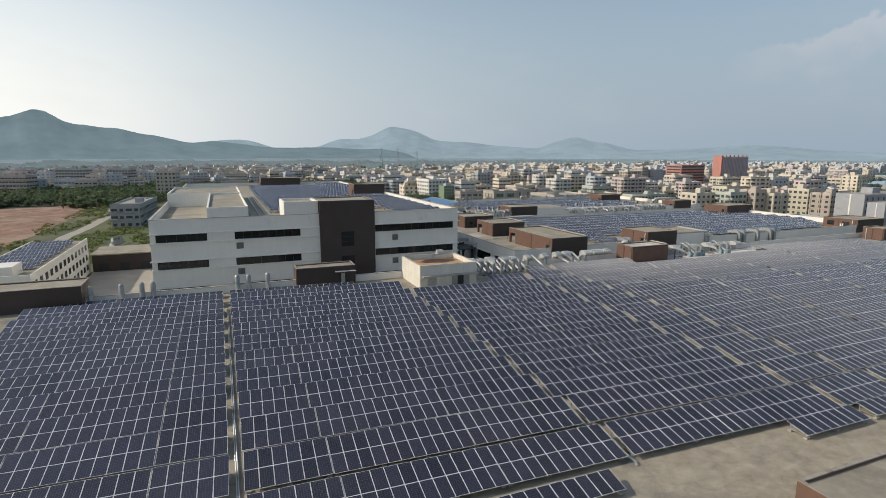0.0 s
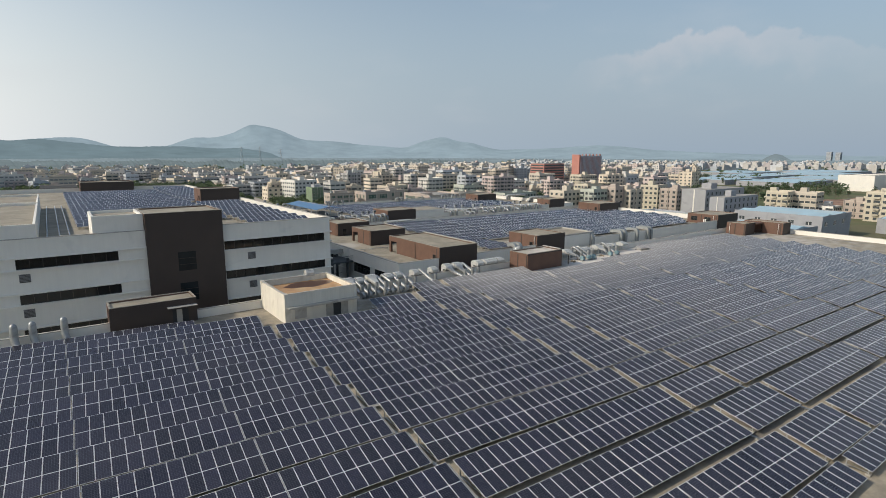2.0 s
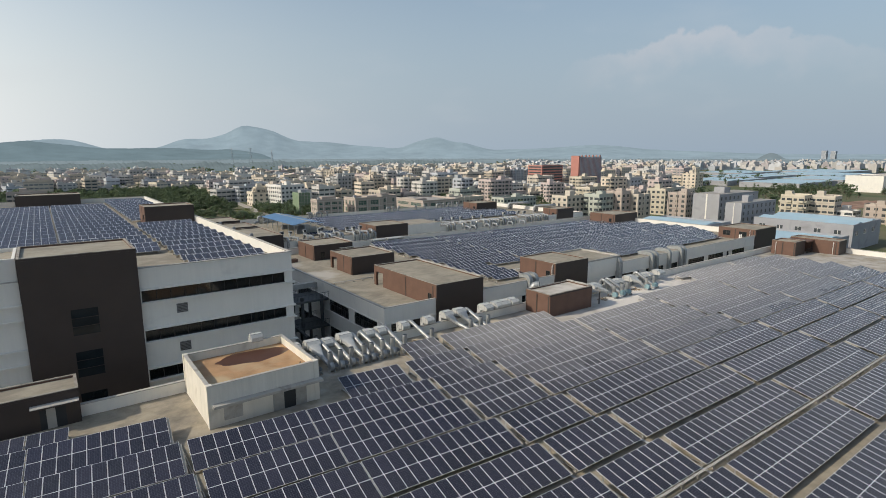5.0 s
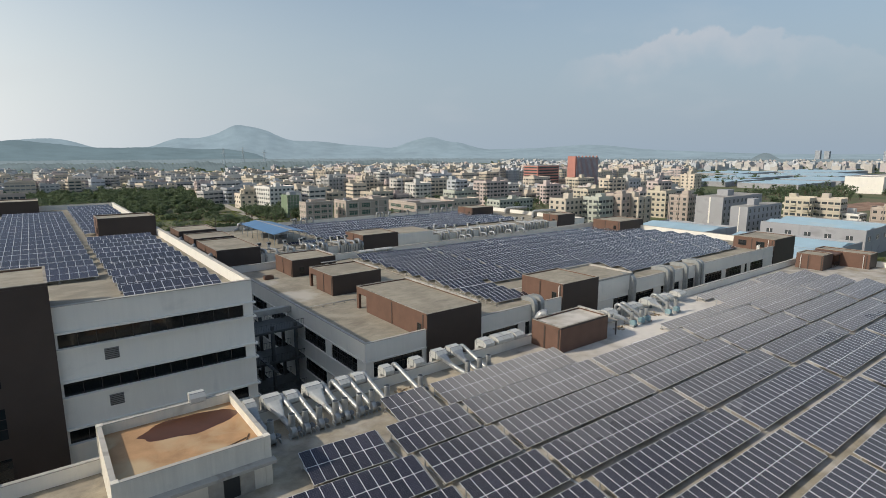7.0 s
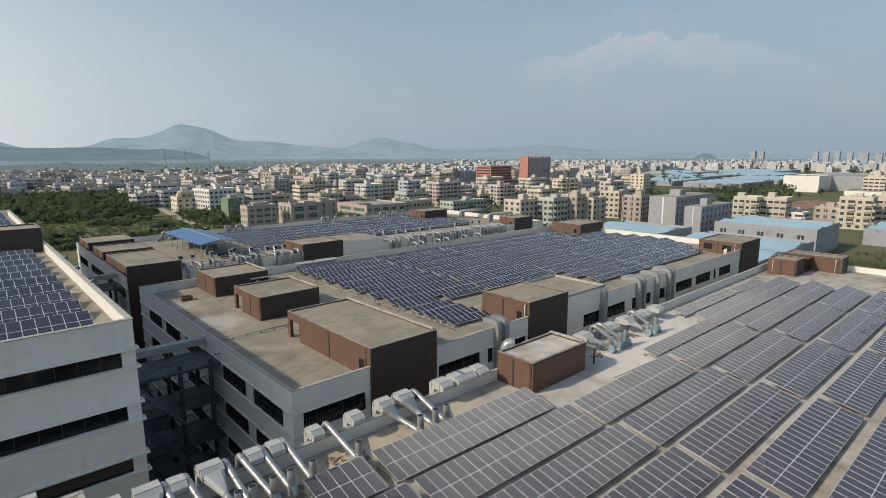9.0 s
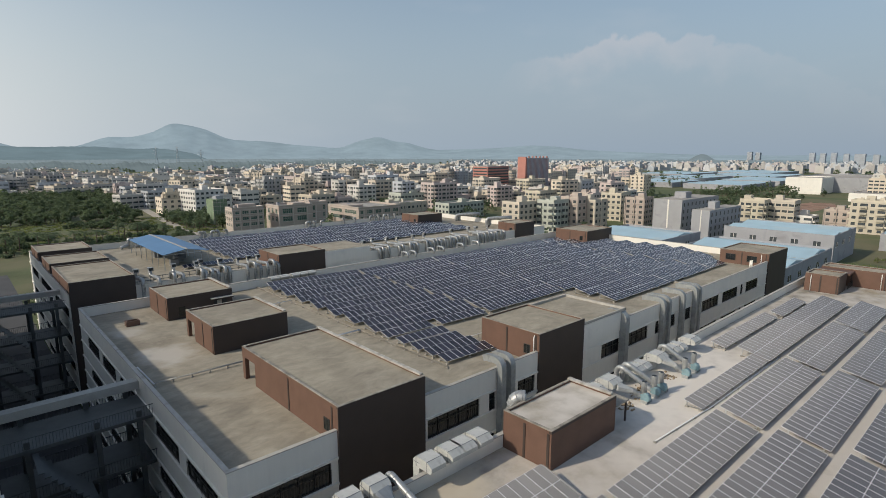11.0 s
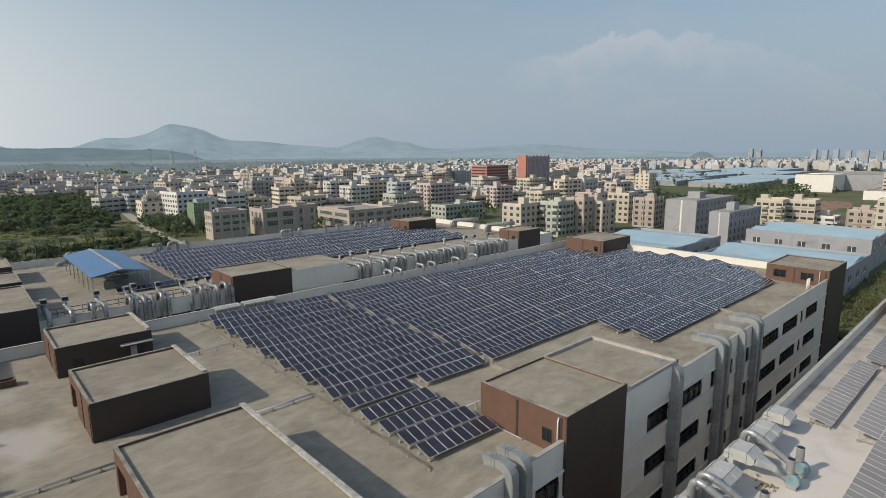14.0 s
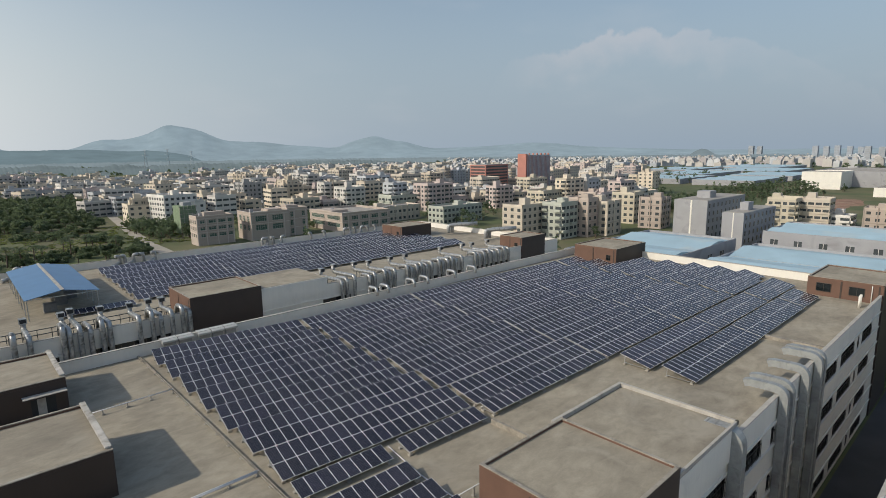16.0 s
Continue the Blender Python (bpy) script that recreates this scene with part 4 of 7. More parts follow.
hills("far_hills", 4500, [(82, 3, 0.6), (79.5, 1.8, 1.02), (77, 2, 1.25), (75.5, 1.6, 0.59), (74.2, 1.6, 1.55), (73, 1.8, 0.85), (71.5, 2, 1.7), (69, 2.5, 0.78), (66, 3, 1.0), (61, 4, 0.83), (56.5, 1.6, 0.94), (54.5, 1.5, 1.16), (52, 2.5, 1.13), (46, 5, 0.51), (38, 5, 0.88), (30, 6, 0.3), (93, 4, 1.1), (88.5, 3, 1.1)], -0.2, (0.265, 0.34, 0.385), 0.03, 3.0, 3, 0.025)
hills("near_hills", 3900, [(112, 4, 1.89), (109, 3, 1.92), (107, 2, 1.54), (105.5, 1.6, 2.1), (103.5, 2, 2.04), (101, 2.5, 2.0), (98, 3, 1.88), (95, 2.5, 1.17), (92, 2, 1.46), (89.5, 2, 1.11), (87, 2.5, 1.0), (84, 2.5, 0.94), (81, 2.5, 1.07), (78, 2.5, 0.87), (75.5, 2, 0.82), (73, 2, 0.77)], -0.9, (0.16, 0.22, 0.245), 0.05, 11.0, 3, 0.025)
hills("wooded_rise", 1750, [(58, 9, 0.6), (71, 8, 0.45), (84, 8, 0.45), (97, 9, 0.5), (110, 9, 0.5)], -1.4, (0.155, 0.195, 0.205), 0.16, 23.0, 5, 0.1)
# Added belt in haze colour; it hides the green ground beyond the town.
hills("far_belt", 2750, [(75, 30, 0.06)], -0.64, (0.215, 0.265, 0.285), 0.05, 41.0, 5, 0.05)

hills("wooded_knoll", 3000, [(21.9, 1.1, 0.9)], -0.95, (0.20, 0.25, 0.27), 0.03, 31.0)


# ---- town ----
def tone_mat(name, rgb, lo=0.8, hi=1.15):
    return island_tint(material(name, rgb, 0.85, 0, 0.08, 6.0, 0.6, 0.0), lo, hi)


WALLS = [tone_mat("buff_render", (0.53, 0.475, 0.395)), tone_mat("white_render", (0.66, 0.64, 0.60)), tone_mat("pinkish_render", (0.44, 0.375, 0.325)),
         tone_mat("grey_render", (0.36, 0.36, 0.35)), tone_mat("yellow_tile", (0.53, 0.48, 0.38)), tone_mat("pale_green_tile", (0.42, 0.44, 0.385))]
M_WIN = material("town_window_glass", (0.065, 0.075, 0.08), 0.25, 0, 0.3, 4.0, 0.6, 0.0)
M_TOWNROOF = material("town_roof", (0.33, 0.31, 0.28), 0.9, 0, 0.25, 5.0, 0.5, 0.0)
M_RED = material("terracotta_cladding", (0.44, 0.195, 0.155), 0.7, 0, 0.1, 4.0, 0.5, 0.0)
M_REDDARK = material("mauve_cladding", (0.36, 0.245, 0.24), 0.7, 0, 0.1, 4.0, 0.5, 0.0)
M_GREYWALL = material("grey_render_wall", (0.33, 0.335, 0.35), 0.85, 0, 0.1, 6.0, 0.4, 0.0, stain=(0.25, 0.25, 0.26), stain_at=0.64, stain_size=6.0)


def house_geometry(rng, w, d, h, storey=3.2, bay=3.4, detail=True, style=None):
    """Walls, roof rooms, windows, balconies and ribs of a block of flats, round its own foot."""
    style = rng.choice(("punched", "ribbon", "balcony", "balcony", "ribs")) if style is None else style
    walls, wins, roofs = [], [], []
    walls.append((-w / 2, w / 2, -d / 2, d / 2, 0, h))
    roofs.append((-w / 2 + 0.3, w / 2 - 0.3, -d / 2 + 0.3, d / 2 - 0.3, h, h + 0.12))
    for a, b, c, e in ((-w / 2, w / 2, -d / 2, -d / 2 + 0.3), (-w / 2, w / 2, d / 2 - 0.3, d / 2), (-w / 2, -w / 2 + 0.3, -d / 2, d / 2), (w / 2 - 0.3, w / 2, -d / 2, d / 2)):
        walls.append((a, b, c, e, h, h + rng.uniform(0.8, 1.4)))
    sx, sy = rng.uniform(-0.3, 0.3) * w, rng.uniform(-0.25, 0.25) * d
    walls.append((sx - 2.2, sx + 2.2, sy - 2, sy + 2, h, h + rng.uniform(2.4, 4.2)))
    for _ in range(rng.randint(1, 5)):
        tx, ty, q = rng.uniform(-0.4, 0.4) * w, rng.uniform(-0.38, 0.38) * d, rng.uniform(0.5, 1.3)
        walls.append((tx - q, tx + q, ty - q, ty + q, h, h + rng.uniform(0.9, 2.2)))
    n = max(2, int(h / storey))
    sh = h / n
    if style == "ribs":
        for i in range(int(w / 5) + 1):
            u = -w / 2 + i * w / int(max(1, w // 5))
            walls.append((u - 0.25, u + 0.25, -d / 2 - 0.5, -d / 2, 0, h + 1.2))
        for i in range(int(d / 5) + 1):
            u = -d / 2 + i * d / int(max(1, d // 5))
            walls.append((-w / 2 - 0.5, -w / 2, u - 0.25, u + 0.25, 0, h + 1.2))
    for f in range(n):
        z = f * sh + 1.0
        for side, run, off in ((0, w, d / 2), (1, w, d / 2), (2, d, w / 2), (3, d, w / 2)):
            m = max(1, int(run / bay))
            for i in range(m):
                u = -run / 2 + run * (i + 0.5) / m
                ww = run / m * 0.8 if style == "ribbon" else min(1.9, run / m * 0.55)
                top = z + (1.4 if style == "ribbon" else 1.6)
                low = z
                s = 1 if side % 2 else -1
                if style == "balcony" and i % 2 == 0 and f > 0:
                    ww, low, top = run / m * 0.85, z - 0.6, z + 1.6
                    lo, hi = sorted((s * off, s * (off + 1.1)))
                    walls.append((u - ww / 2, u + ww / 2, lo, hi, z - 1.0, z + 0.15) if side < 2 else (lo, hi, u - ww / 2, u + ww / 2, z - 1.0, z + 0.15))
                lo, hi = sorted((s * off, s * (off + 0.06)))
                if side < 2:
                    wins.append((u - ww / 2, u + ww / 2, lo, hi, low, top))
                else:
                    wins.append((lo, hi, u - ww / 2, u + ww / 2, low, top))
        if detail and style != "balcony":
            for s in (-1, 1):
                lo, hi = sorted((s * d / 2, s * (d / 2 + 0.35)))
                walls.append((-w / 2, w / 2, lo, hi, f * sh - 0.12, f * sh + 0.12))
                lo, hi = sorted((s * w / 2, s * (w / 2 + 0.35)))
                walls.append((lo, hi, -d / 2, d / 2, f * sh - 0.12, f * sh + 0.12))
    return walls, wins, roofs


BOXF = ((0, 2, 3, 1), (4, 5, 7, 6), (0, 1, 5, 4), (1, 3, 7, 5), (3, 2, 6, 7), (2, 0, 4, 6))


class Pile:
    """Gathers many boxes into one mesh."""

    def __init__(self):
        self.v, self.f, self.m = [], [], []

    def add(self, b, mi, c=1.0, s=0.0, x=0.0, y=0.0, z=0.0):
        x0, x1, y0, y1, z0, z1 = b
        n = len(self.v)
        for zz in (z0, z1):
            for yy in (y0, y1):
                for xx in (x0, x1):
                    self.v.append((x + c * xx - s * yy, y + s * xx + c * yy, z + zz))
        for q in BOXF:
            self.f.append(tuple(n + i for i in q))
            self.m.append(mi)

    def mesh(self, name, mats):
        me = bpy.data.meshes.new(name)
        me.from_pydata(self.v, [], self.f)
        me.polygons.foreach_set("material_index", self.m)
        for m in mats:
            me.materials.append(m)
        return me


def flats(x, y, w, d, top, yaw=0.0, wall=0, label="", category="apartment block", style=None, storey=3.2, bay=3.4):
    """A block of flats of the nearer town, as a thing of its own."""
    rng = random.Random(int(x * 13 + y * 7))
    h = top - GROUND
    walls, wins, roofs = house_geometry(rng, w, d, h, storey, bay, True, style)
    names = ("buff", "white", "pinkish", "grey", "yellow", "pale green")
    t = thing("apartment_block", label or names[wall] + " rendered apartment block with small dark windows", category, "town buildings", at=pose(x, y, GROUND, 0, 0, yaw))
    p = Pile()
    for b in walls[:1]:
        p.add(b, 0)
    part("wall", p.mesh("wall", [WALLS[wall]]), None, t)
    for nm, some, mat in (("parapet", walls[1:5], WALLS[wall]), ("roof_room", walls[5:6], WALLS[wall]), ("facade_relief", walls[6:], WALLS[wall]), ("roof", roofs, M_TOWNROOF)):
        if some:
            p = Pile()
            for b in some:
                p.add(b, 0)
            part(nm, p.mesh(nm, [mat]), None, t)["kind"] = "stuff" if nm == "facade_relief" else ""
    zs = sorted({b[4] for b in wins})
    for z in zs:
        p = Pile()
        for b in wins:
            if b[4] == z:
                p.add(b, 0)
        part("storey_glazing", p.mesh("storey_glazing", [M_WIN]), None, t)["kind"] = "stuff"
    return t


flats(80, 374, 22, 26, -1.8, 8, 1)
flats(147, 405, 15, 14, 2.0, 5, 3)
flats(163, 676, 80, 20, -3.8, 5, 1, style="punched", storey=4.0)
flats(236, 664, 62, 20, -4.1, 0, 1, style="punched", storey=4.0)
flats(229, 479, 34, 16, -5.1, 0, 5)
flats(291, 497, 20, 18, 6.0, 10, 0)
flats(337, 484, 24, 18, 4.5, 0, 4)
flats(304, 399, 26, 18, 3.0, 5, 0)
flats(74, 470, 22, 16, -4.7, 0, 1)
flats(17, 759, 16, 20, 3.0, 0, 3)
flats(38, 752, 14, 16, -1.0, 6, 3)
flats(46, 640, 76, 24, -9.0, 0, 3)
flats(182, 152, 16, 13, -2.6, 0, 0)
flats(196, 139, 14, 12, -1.8, 0, 5)
flats(209, 134, 9, 12, 0.0, 0, 2)
flats(221, 129, 13, 12, -2.1, 0, 0)
flats(272, 143, 15, 14, -1.2, 6, 4)
flats(262, 121, 14, 12, -2.7, 6, 2)
flats(312, 70, 13, 14, -3.6, 2, 4)
flats(324, 57, 13, 14, -3.9, 2, 0)
flats(322, 14, 14, 16, -1.2, 2, 4)
flats(330, 30, 12, 12, -8.1, 2, 2)
flats(330, 46, 14, 10, -13.0, 0, 1)
flats(355, 6, 30, 16, -2.5, 4, 0)
flats(245, 170, 22, 14, -6.0, 3, 0)
flats(285, 215, 24, 14, -4.0, 3, 4)
flats(310, 190, 22, 14, -5.5, 3, 2)
flats(205, 225, 34, 14, -9.0, 0, 5)
flats(180, 262, 40, 14, -10.0, 0, 0)
flats(225, 300, 40, 16, -7.0, 0, 5)
flats(350, 230, 22, 16, -2.0, 0, 1)
flats(400, 240, 24, 16, 0.5, 0, 0)
flats(385, 305, 26, 16, -1.5, 0, 4)
flats(345, 330, 24, 16, 0.0, 0, 0)


M_PINKISH = tone_mat("pinkish_cream_tile", (0.47, 0.40, 0.345))
M_GREENPANE = material("green_tinted_glass", (0.07, 0.12, 0.1), 0.25, 0, 0.4, 2.0, 0.4, 0.0)
M_BAND = material("pale_pink_string_course", (0.56, 0.50, 0.45), 0.85, 0, 0.1, 3.0, 0.3, 0.0)


def works_block(x0, x1, y0, y1, top, storey, south, west, room, label):
    """A small works: string courses, wide mullioned windows to the south and west, a stepped roof room and parapet."""
    t = thing("works_building", label, "works building", "town buildings", at=(x0, y0, GROUND))
    w, d, h = x1 - x0, y1 - y0, top - GROUND
    block("wall", M_PINKISH, t, 0, w, 0, d, 0, h)
    block("roof", M_TOWNROOF, t, 0.3, w - 0.3, 0.3, d - 0.3, h, h + 0.1)
    for a, b, c, e in ((0, w, 0, 0.3), (0, w, d - 0.3, d), (0, 0.3, 0.3, d - 0.3), (w - 0.3, w, 0.3, d - 0.3)):
        block("parapet", M_PINKISH, t, a, b, c, e, h, h + 1.1)
        block("coping", M_BAND, t, a - 0.1, b + 0.1, c - 0.1, e + 0.1, h + 1.1, h + 1.3)
    block("roof_room", M_PINKISH, t, room[0], room[1], d * 0.35, d * 0.8, h + 0.1, h + room[2])
    block("tank", M_GREYWALL, t, w * 0.2, w * 0.2 + 1.6, d * 0.6, d * 0.6 + 1.6, h + 0.1, h + 2.0)
    for u in [0.0] + [a + b + 0.5 for a, b in south]:
        block("pilaster", M_BAND, t, max(0, min(u, w - 0.4)), max(0, min(u, w - 0.4)) + 0.4, -0.18, 0, 0, h)
    for k in range(int(h / storey)):
        z = h - storey * (k + 1)
        block("string_course", M_BAND, t, -0.22, w + 0.05, -0.22, -0.002, z + storey - 0.3, z + storey - 0.05)
        block("string_course", M_BAND, t, -0.22, -0.002, 0, d, z + storey - 0.3, z + storey - 0.05)
        for face, some in ((0, south), (1, west)):
            for a, b in some:
                wd = block("window", M_GREENPANE, t, *((a, a + b, -0.06, 0.05) if face == 0 else (-0.06, 0.05, a, a + b)), z + 1.0, z + storey - 0.95)
                p = Pile()
                n = max(2, round(b / 1.1))
                for i in range(n + 1):
                    u = a + (b - 0.12) * i / n
                    p.add((u, u + 0.12, -0.14, -0.06, z + 1.0, z + storey - 0.95) if face == 0 else (-0.14, -0.06, u, u + 0.12, z + 1.0, z + storey - 0.95), 0)
                m = z + 1.0 + (storey - 1.95) * 0.62
                p.add((a, a + b, -0.14, -0.06, m, m + 0.1) if face == 0 else (-0.14, -0.06, a, a + b, m, m + 0.1), 0)
                part("mullion", p.mesh("mullion", [M_TRIM]), None, wd)
                block("sill", M_BAND, wd, *((a - 0.2, a + b + 0.2, -0.3, -0.06) if face == 0 else (-0.3, -0.06, a - 0.2, a + b + 0.2)), z + 0.8, z + 1.0)
    return t


works_block(54.3, 72.5, 250, 260, -5.6, 3.4, [(1.6, 2.2), (5.6, 3.6), (10.4, 3.6), (15.2, 2.0)], [(1.2, 1.2), (4.2, 1.2), (7.2, 1.2)], (5, 15, 2.6), "pinkish tiled works with small mullioned windows")
works_block(79.7, 101.0, 246, 263, -5.6, 4.6, [(2.4, 6.0), (11.6, 6.0)], [(2.0, 2.0), (7.0, 2.0), (12.0, 2.0)], (12, 20, 1.6), "cream tiled works with wide green-tinted windows")
works_block(101.02, 113.0, 248, 262, -5.0, 4.6, [(1.6, 1.6), (8.6, 1.6)], [], (2, 9, 2.2), "cream tiled stair wing with narrow windows")
works_block(127.6, 161.0, 236, 272, -9.2, 4.0, [(1.5, 2.0), (6.5, 4.0), (13.0, 4.5), (20.0, 4.5), (27.0, 4.0)], [(2.5, 13.0), (19.0, 14.0)], (0.6, 12, 1.6), "cream tiled works with long green-tinted window bands")
# a small building wrapped in green netting, with its scaffold
M_NET = material("green_scaffold_netting", (0.19, 0.25, 0.16), 0.9, 0, 0.3, 1.5, 0.2, 0.3)
nb = thing("netted_building", "narrow building wrapped in green scaffold netting", "building site", "town buildings", at=(62.0, 300, GROUND))
block("wall", M_NET, nb, 0, 9, 0, 12, 0, 15.6)
block("roof_room", M_GREYWALL, nb, 3, 7.5, 3, 9, 15.6, 17.6)
for k in range(6):
    block("scaffold_ledger", M_BAND, nb, -0.12, 9.1, -0.12, -0.03, 2.4 * k + 1.6, 2.4 * k + 1.75)
for k in range(5):
    block("scaffold_pole", M_BAND, nb, 2.2 * k, 2.2 * k + 0.12, -0.26, -0.13, 0, 16.4)


def plain_block(name, label, x, y, w, d, top, yaw, wall, stripe=None, roof=None):
    t = thing(name, label, "office tower" if top > 5 else "factory shed", "town buildings", at=pose(x, y, GROUND, 0, 0, yaw))
    h = top - GROUND
    block("wall", wall, t, -w / 2, w / 2, -d / 2, d / 2, 0, h)
    block("roof", roof or M_TOWNROOF, t, -w / 2 + 0.4, w / 2 - 0.4, -d / 2 + 0.4, d / 2 - 0.4, h, h + 0.3)
    if stripe:
        p = Pile()
        for k in range(int(w / 2.4)):
            u = -w / 2 + 1.0 + 2.4 * k
            p.add((u, u + 0.8, -d / 2 - 0.3, -d / 2, 3, h - 1), 0)
        for k in range(int(d / 2.4)):
            u = -d / 2 + 1.0 + 2.4 * k
            p.add((w / 2, w / 2 + 0.3, u, u + 0.8, 3, h - 1), 0)
        part("facade_rib", p.mesh("facade_rib", [stripe]), None, t)["kind"] = "stuff"
    return t


M_STRIPE = material("blue_grey_glazing", (0.33, 0.355, 0.40), 0.4, 0, 0.2, 4.0, 0.5, 0.0)
rt = plain_block("office_tower", "terracotta office tower with grey glazing between mauve ribs", 425, 333, 42, 11, 20.0, 4, M_STRIPE, M_REDDARK)
block("end_wall", M_RED, rt, -23.5, -21, -5.2, 5.2, 0, 40.5)
for k in range(6):
    block("roof_fin", M_RED, rt, -18 + 7 * k, -16.6 + 7 * k, -5.6, -4.2, 39, 41.0)
rb2 = plain_block("office_block", "terracotta office block with pale window bands", 418, 391, 40, 22, 10.0, 4, M_RED)
for k in range(8):
    p = Pile()
    p.add((-19, 19, -11.08, -11, 3 + 3.3 * k, 4.6 + 3.3 * k), 0)
    p.add((-20.08, -20, -10, 10, 3 + 3.3 * k, 4.6 + 3.3 * k), 0)
    part("window_band", p.mesh("window_band", [M_WIN]), None, rb2)


def grey_tower(x0, x1, y0, y1, top):
    t = thing("dormitory_block", "grey rendered block with a blank gable and small windows", "dormitory", "town buildings", at=(x0, y0, GROUND))
    w, d, h = x1 - x0, y1 - y0, top - GROUND
    block("wall", M_GREYWALL, t, 0, w, 0, d, 0, h)
    block("roof", M_TOWNROOF, t, 0.3, w - 0.3, 0.3, d - 0.3, h, h + 0.1)
    block("stair_room", M_GREYWALL, t, w * 0.3, w * 0.45, d * 0.3, d * 0.7, h, h + 3.5)
    for f in range(5):
        for i in range(int(w / 5.0)):
            z, u = 1.2 + f * h / 5.3, 2.0 + 5.0 * i
            wd = block("window", M_WIN, t, u, u + 1.3, -0.05, 0.05, z, z + 2.0)
            block("window_hood", M_GREYWALL, wd, u - 0.2, u + 1.5, -0.3, -0.05, z + 2.0, z + 2.2)
    block("pilaster", M_WHITE, t, -0.15, 0.0, d * 0.45, d * 0.5, 0, h)
    return t


grey_tower(231, 280, 80, 96, 0.4)
grey_tower(206, 246, 55.5, 64, -1.6)


def shed(x0, x1, y0, y1, eave, ridge, label, wall=None, roof=None, wins=True, west=False):
    """A factory shed with a shallow pitched sheet roof behind a parapet."""
    t = thing("factory_shed", label, "factory shed", "blue-roofed sheds", at=(x0, y0, GROUND))
    w, d, h = x1 - x0, y1 - y0, eave - GROUND
    block("wall", wall or M_GREYWALL, t, 0, w, 0, d, 0, h)
    bm = bmesh.new()
    n = max(2, round(w / 34))
    for i in range(n):
        a, b = 0.5 + (w - 1) * i / n, 0.5 + (w - 1) * (i + 1) / n
        c = (a + b) / 2
        q = [bm.verts.new(p) for p in ((a, 0.5, h + 0.1), (c, 0.5, h + ridge), (b, 0.5, h + 0.1), (a, d - 0.5, h + 0.1), (c, d - 0.5, h + ridge), (b, d - 0.5, h + 0.1))]
        for f in ((0, 1, 4, 3), (1, 2, 5, 4), (0, 2, 1), (3, 4, 5)):
            bm.faces.new([q[k] for k in f])
    part("roof", bm, roof or M_BLUE, t)
    for i in range(int(w / 6)):
        u = 0.5 + 6 * i
        block("roof_seam", M_TRIM, t, u, u + 0.25, 0.6, d - 0.6, h + 0.2, h + 0.26) if i % 3 == 1 else None
    for a, b, c, e in ((0, w, 0, 0.4), (0, w, d - 0.4, d), (0, 0.4, 0.4, d - 0.4), (w - 0.4, w, 0.4, d - 0.4)):
        block("parapet", wall or M_GREYWALL, t, a, b, c, e, h, h + 1.0)
    if west:
        for i in range(5):
            u = d - 5.5 - 8.0 * i
            wd = block("window", M_WIN, t, -0.06, 0.05, u, u + 2.6, h - 4.0, h - 2.0)
            block("window_frame", M_WHITE, wd, -0.12, -0.06, u - 0.15, u + 2.75, h - 4.2, h - 4.0)
            block("mullion", M_WHITE, wd, -0.12, -0.06, u + 1.2, u + 1.35, h - 4.0, h - 2.0)
    if wins:
        for i in range(int(w / 11)):
            u = 3 + 11 * i
            wd = block("window", M_WIN, t, u, u + 3.4, -0.06, 0.05, h - 4.0, h - 2.0)
            block("window_frame", M_WHITE, wd, u - 0.15, u + 3.55, -0.12, -0.06, h - 4.2, h - 4.0)
            block("mullion", M_WHITE, wd, u + 1.6, u + 1.75, -0.12, -0.06, h - 4.0, h - 2.0)
    return t


shed(124, 186, 51, 86, -10.0, 1.8, "grey walled shed with a pale blue sheet roof")
shed(100, 190, 2.5, 45, -11.6, 2.0, "grey walled shed with a pale blue sheet roof")
shed(199, 236, 4, 46, -8.0, 1.6, "grey walled shed with a faded blue sheet roof", west=True)
shed(255, 300, -30, -2, -12.0, 1.5, "low shed with a blue sheet roof")
shed(640, 690, 110, 145, -2.0, 0.6, "large plain white shed", M_WHITE, M_TOWNROOF, False)
shed(690, 820, 60, 150, -3.0, 0.6, "large plain grey shed", M_GREYWALL, M_TOWNROOF, False)
shed(560, 640, 30, 70, -12.0, 0.8, "long low white shed", M_WHITE, M_TOWNROOF, False)
for i, (sx, sy, sw, sd) in enumerate(((640, 190, 120, 70), (780, 190, 130, 80), (640, 275, 110, 70), (770, 300, 150, 80), (930, 240, 160, 120), (560, 300, 90, 60), (930, 390, 160, 90), (1110, 300, 180, 120))):
    shed(sx, sx + sw, sy, sy + sd, -13.5, 1.6, "long shed with a bright blue sheet roof", M_GREYWALL, M_BLUE, False)

# the wider town: blocks of many tones in loose rows, thinning outwards
FARW = [tone_mat("far_buff", (0.58, 0.51, 0.41), 0.75, 1.2), tone_mat("far_white", (0.60, 0.58, 0.54), 0.72, 1.12), tone_mat("far_grey", (0.48, 0.50, 0.52), 0.75, 1.15), tone_mat("far_rose", (0.52, 0.44, 0.41), 0.75, 1.2)]
rng = random.Random(5)


def open_land(x, y):
    r, az = math.hypot(x, y), math.degrees(math.atan2(y, x))
    if r < 330 or (x < 45 and r < 560) or (az > 84 and r < 620):
        return True
    if -5 < az < 26 and r < 560 and y < 250:
        return True
    if 6 < az < 27 and 540 < r < 1350:
        return True
    if (az > 47 and r > 1500) or r > 2700:
        return True
    return 72 < az < 84 and 1000 < r < 1500


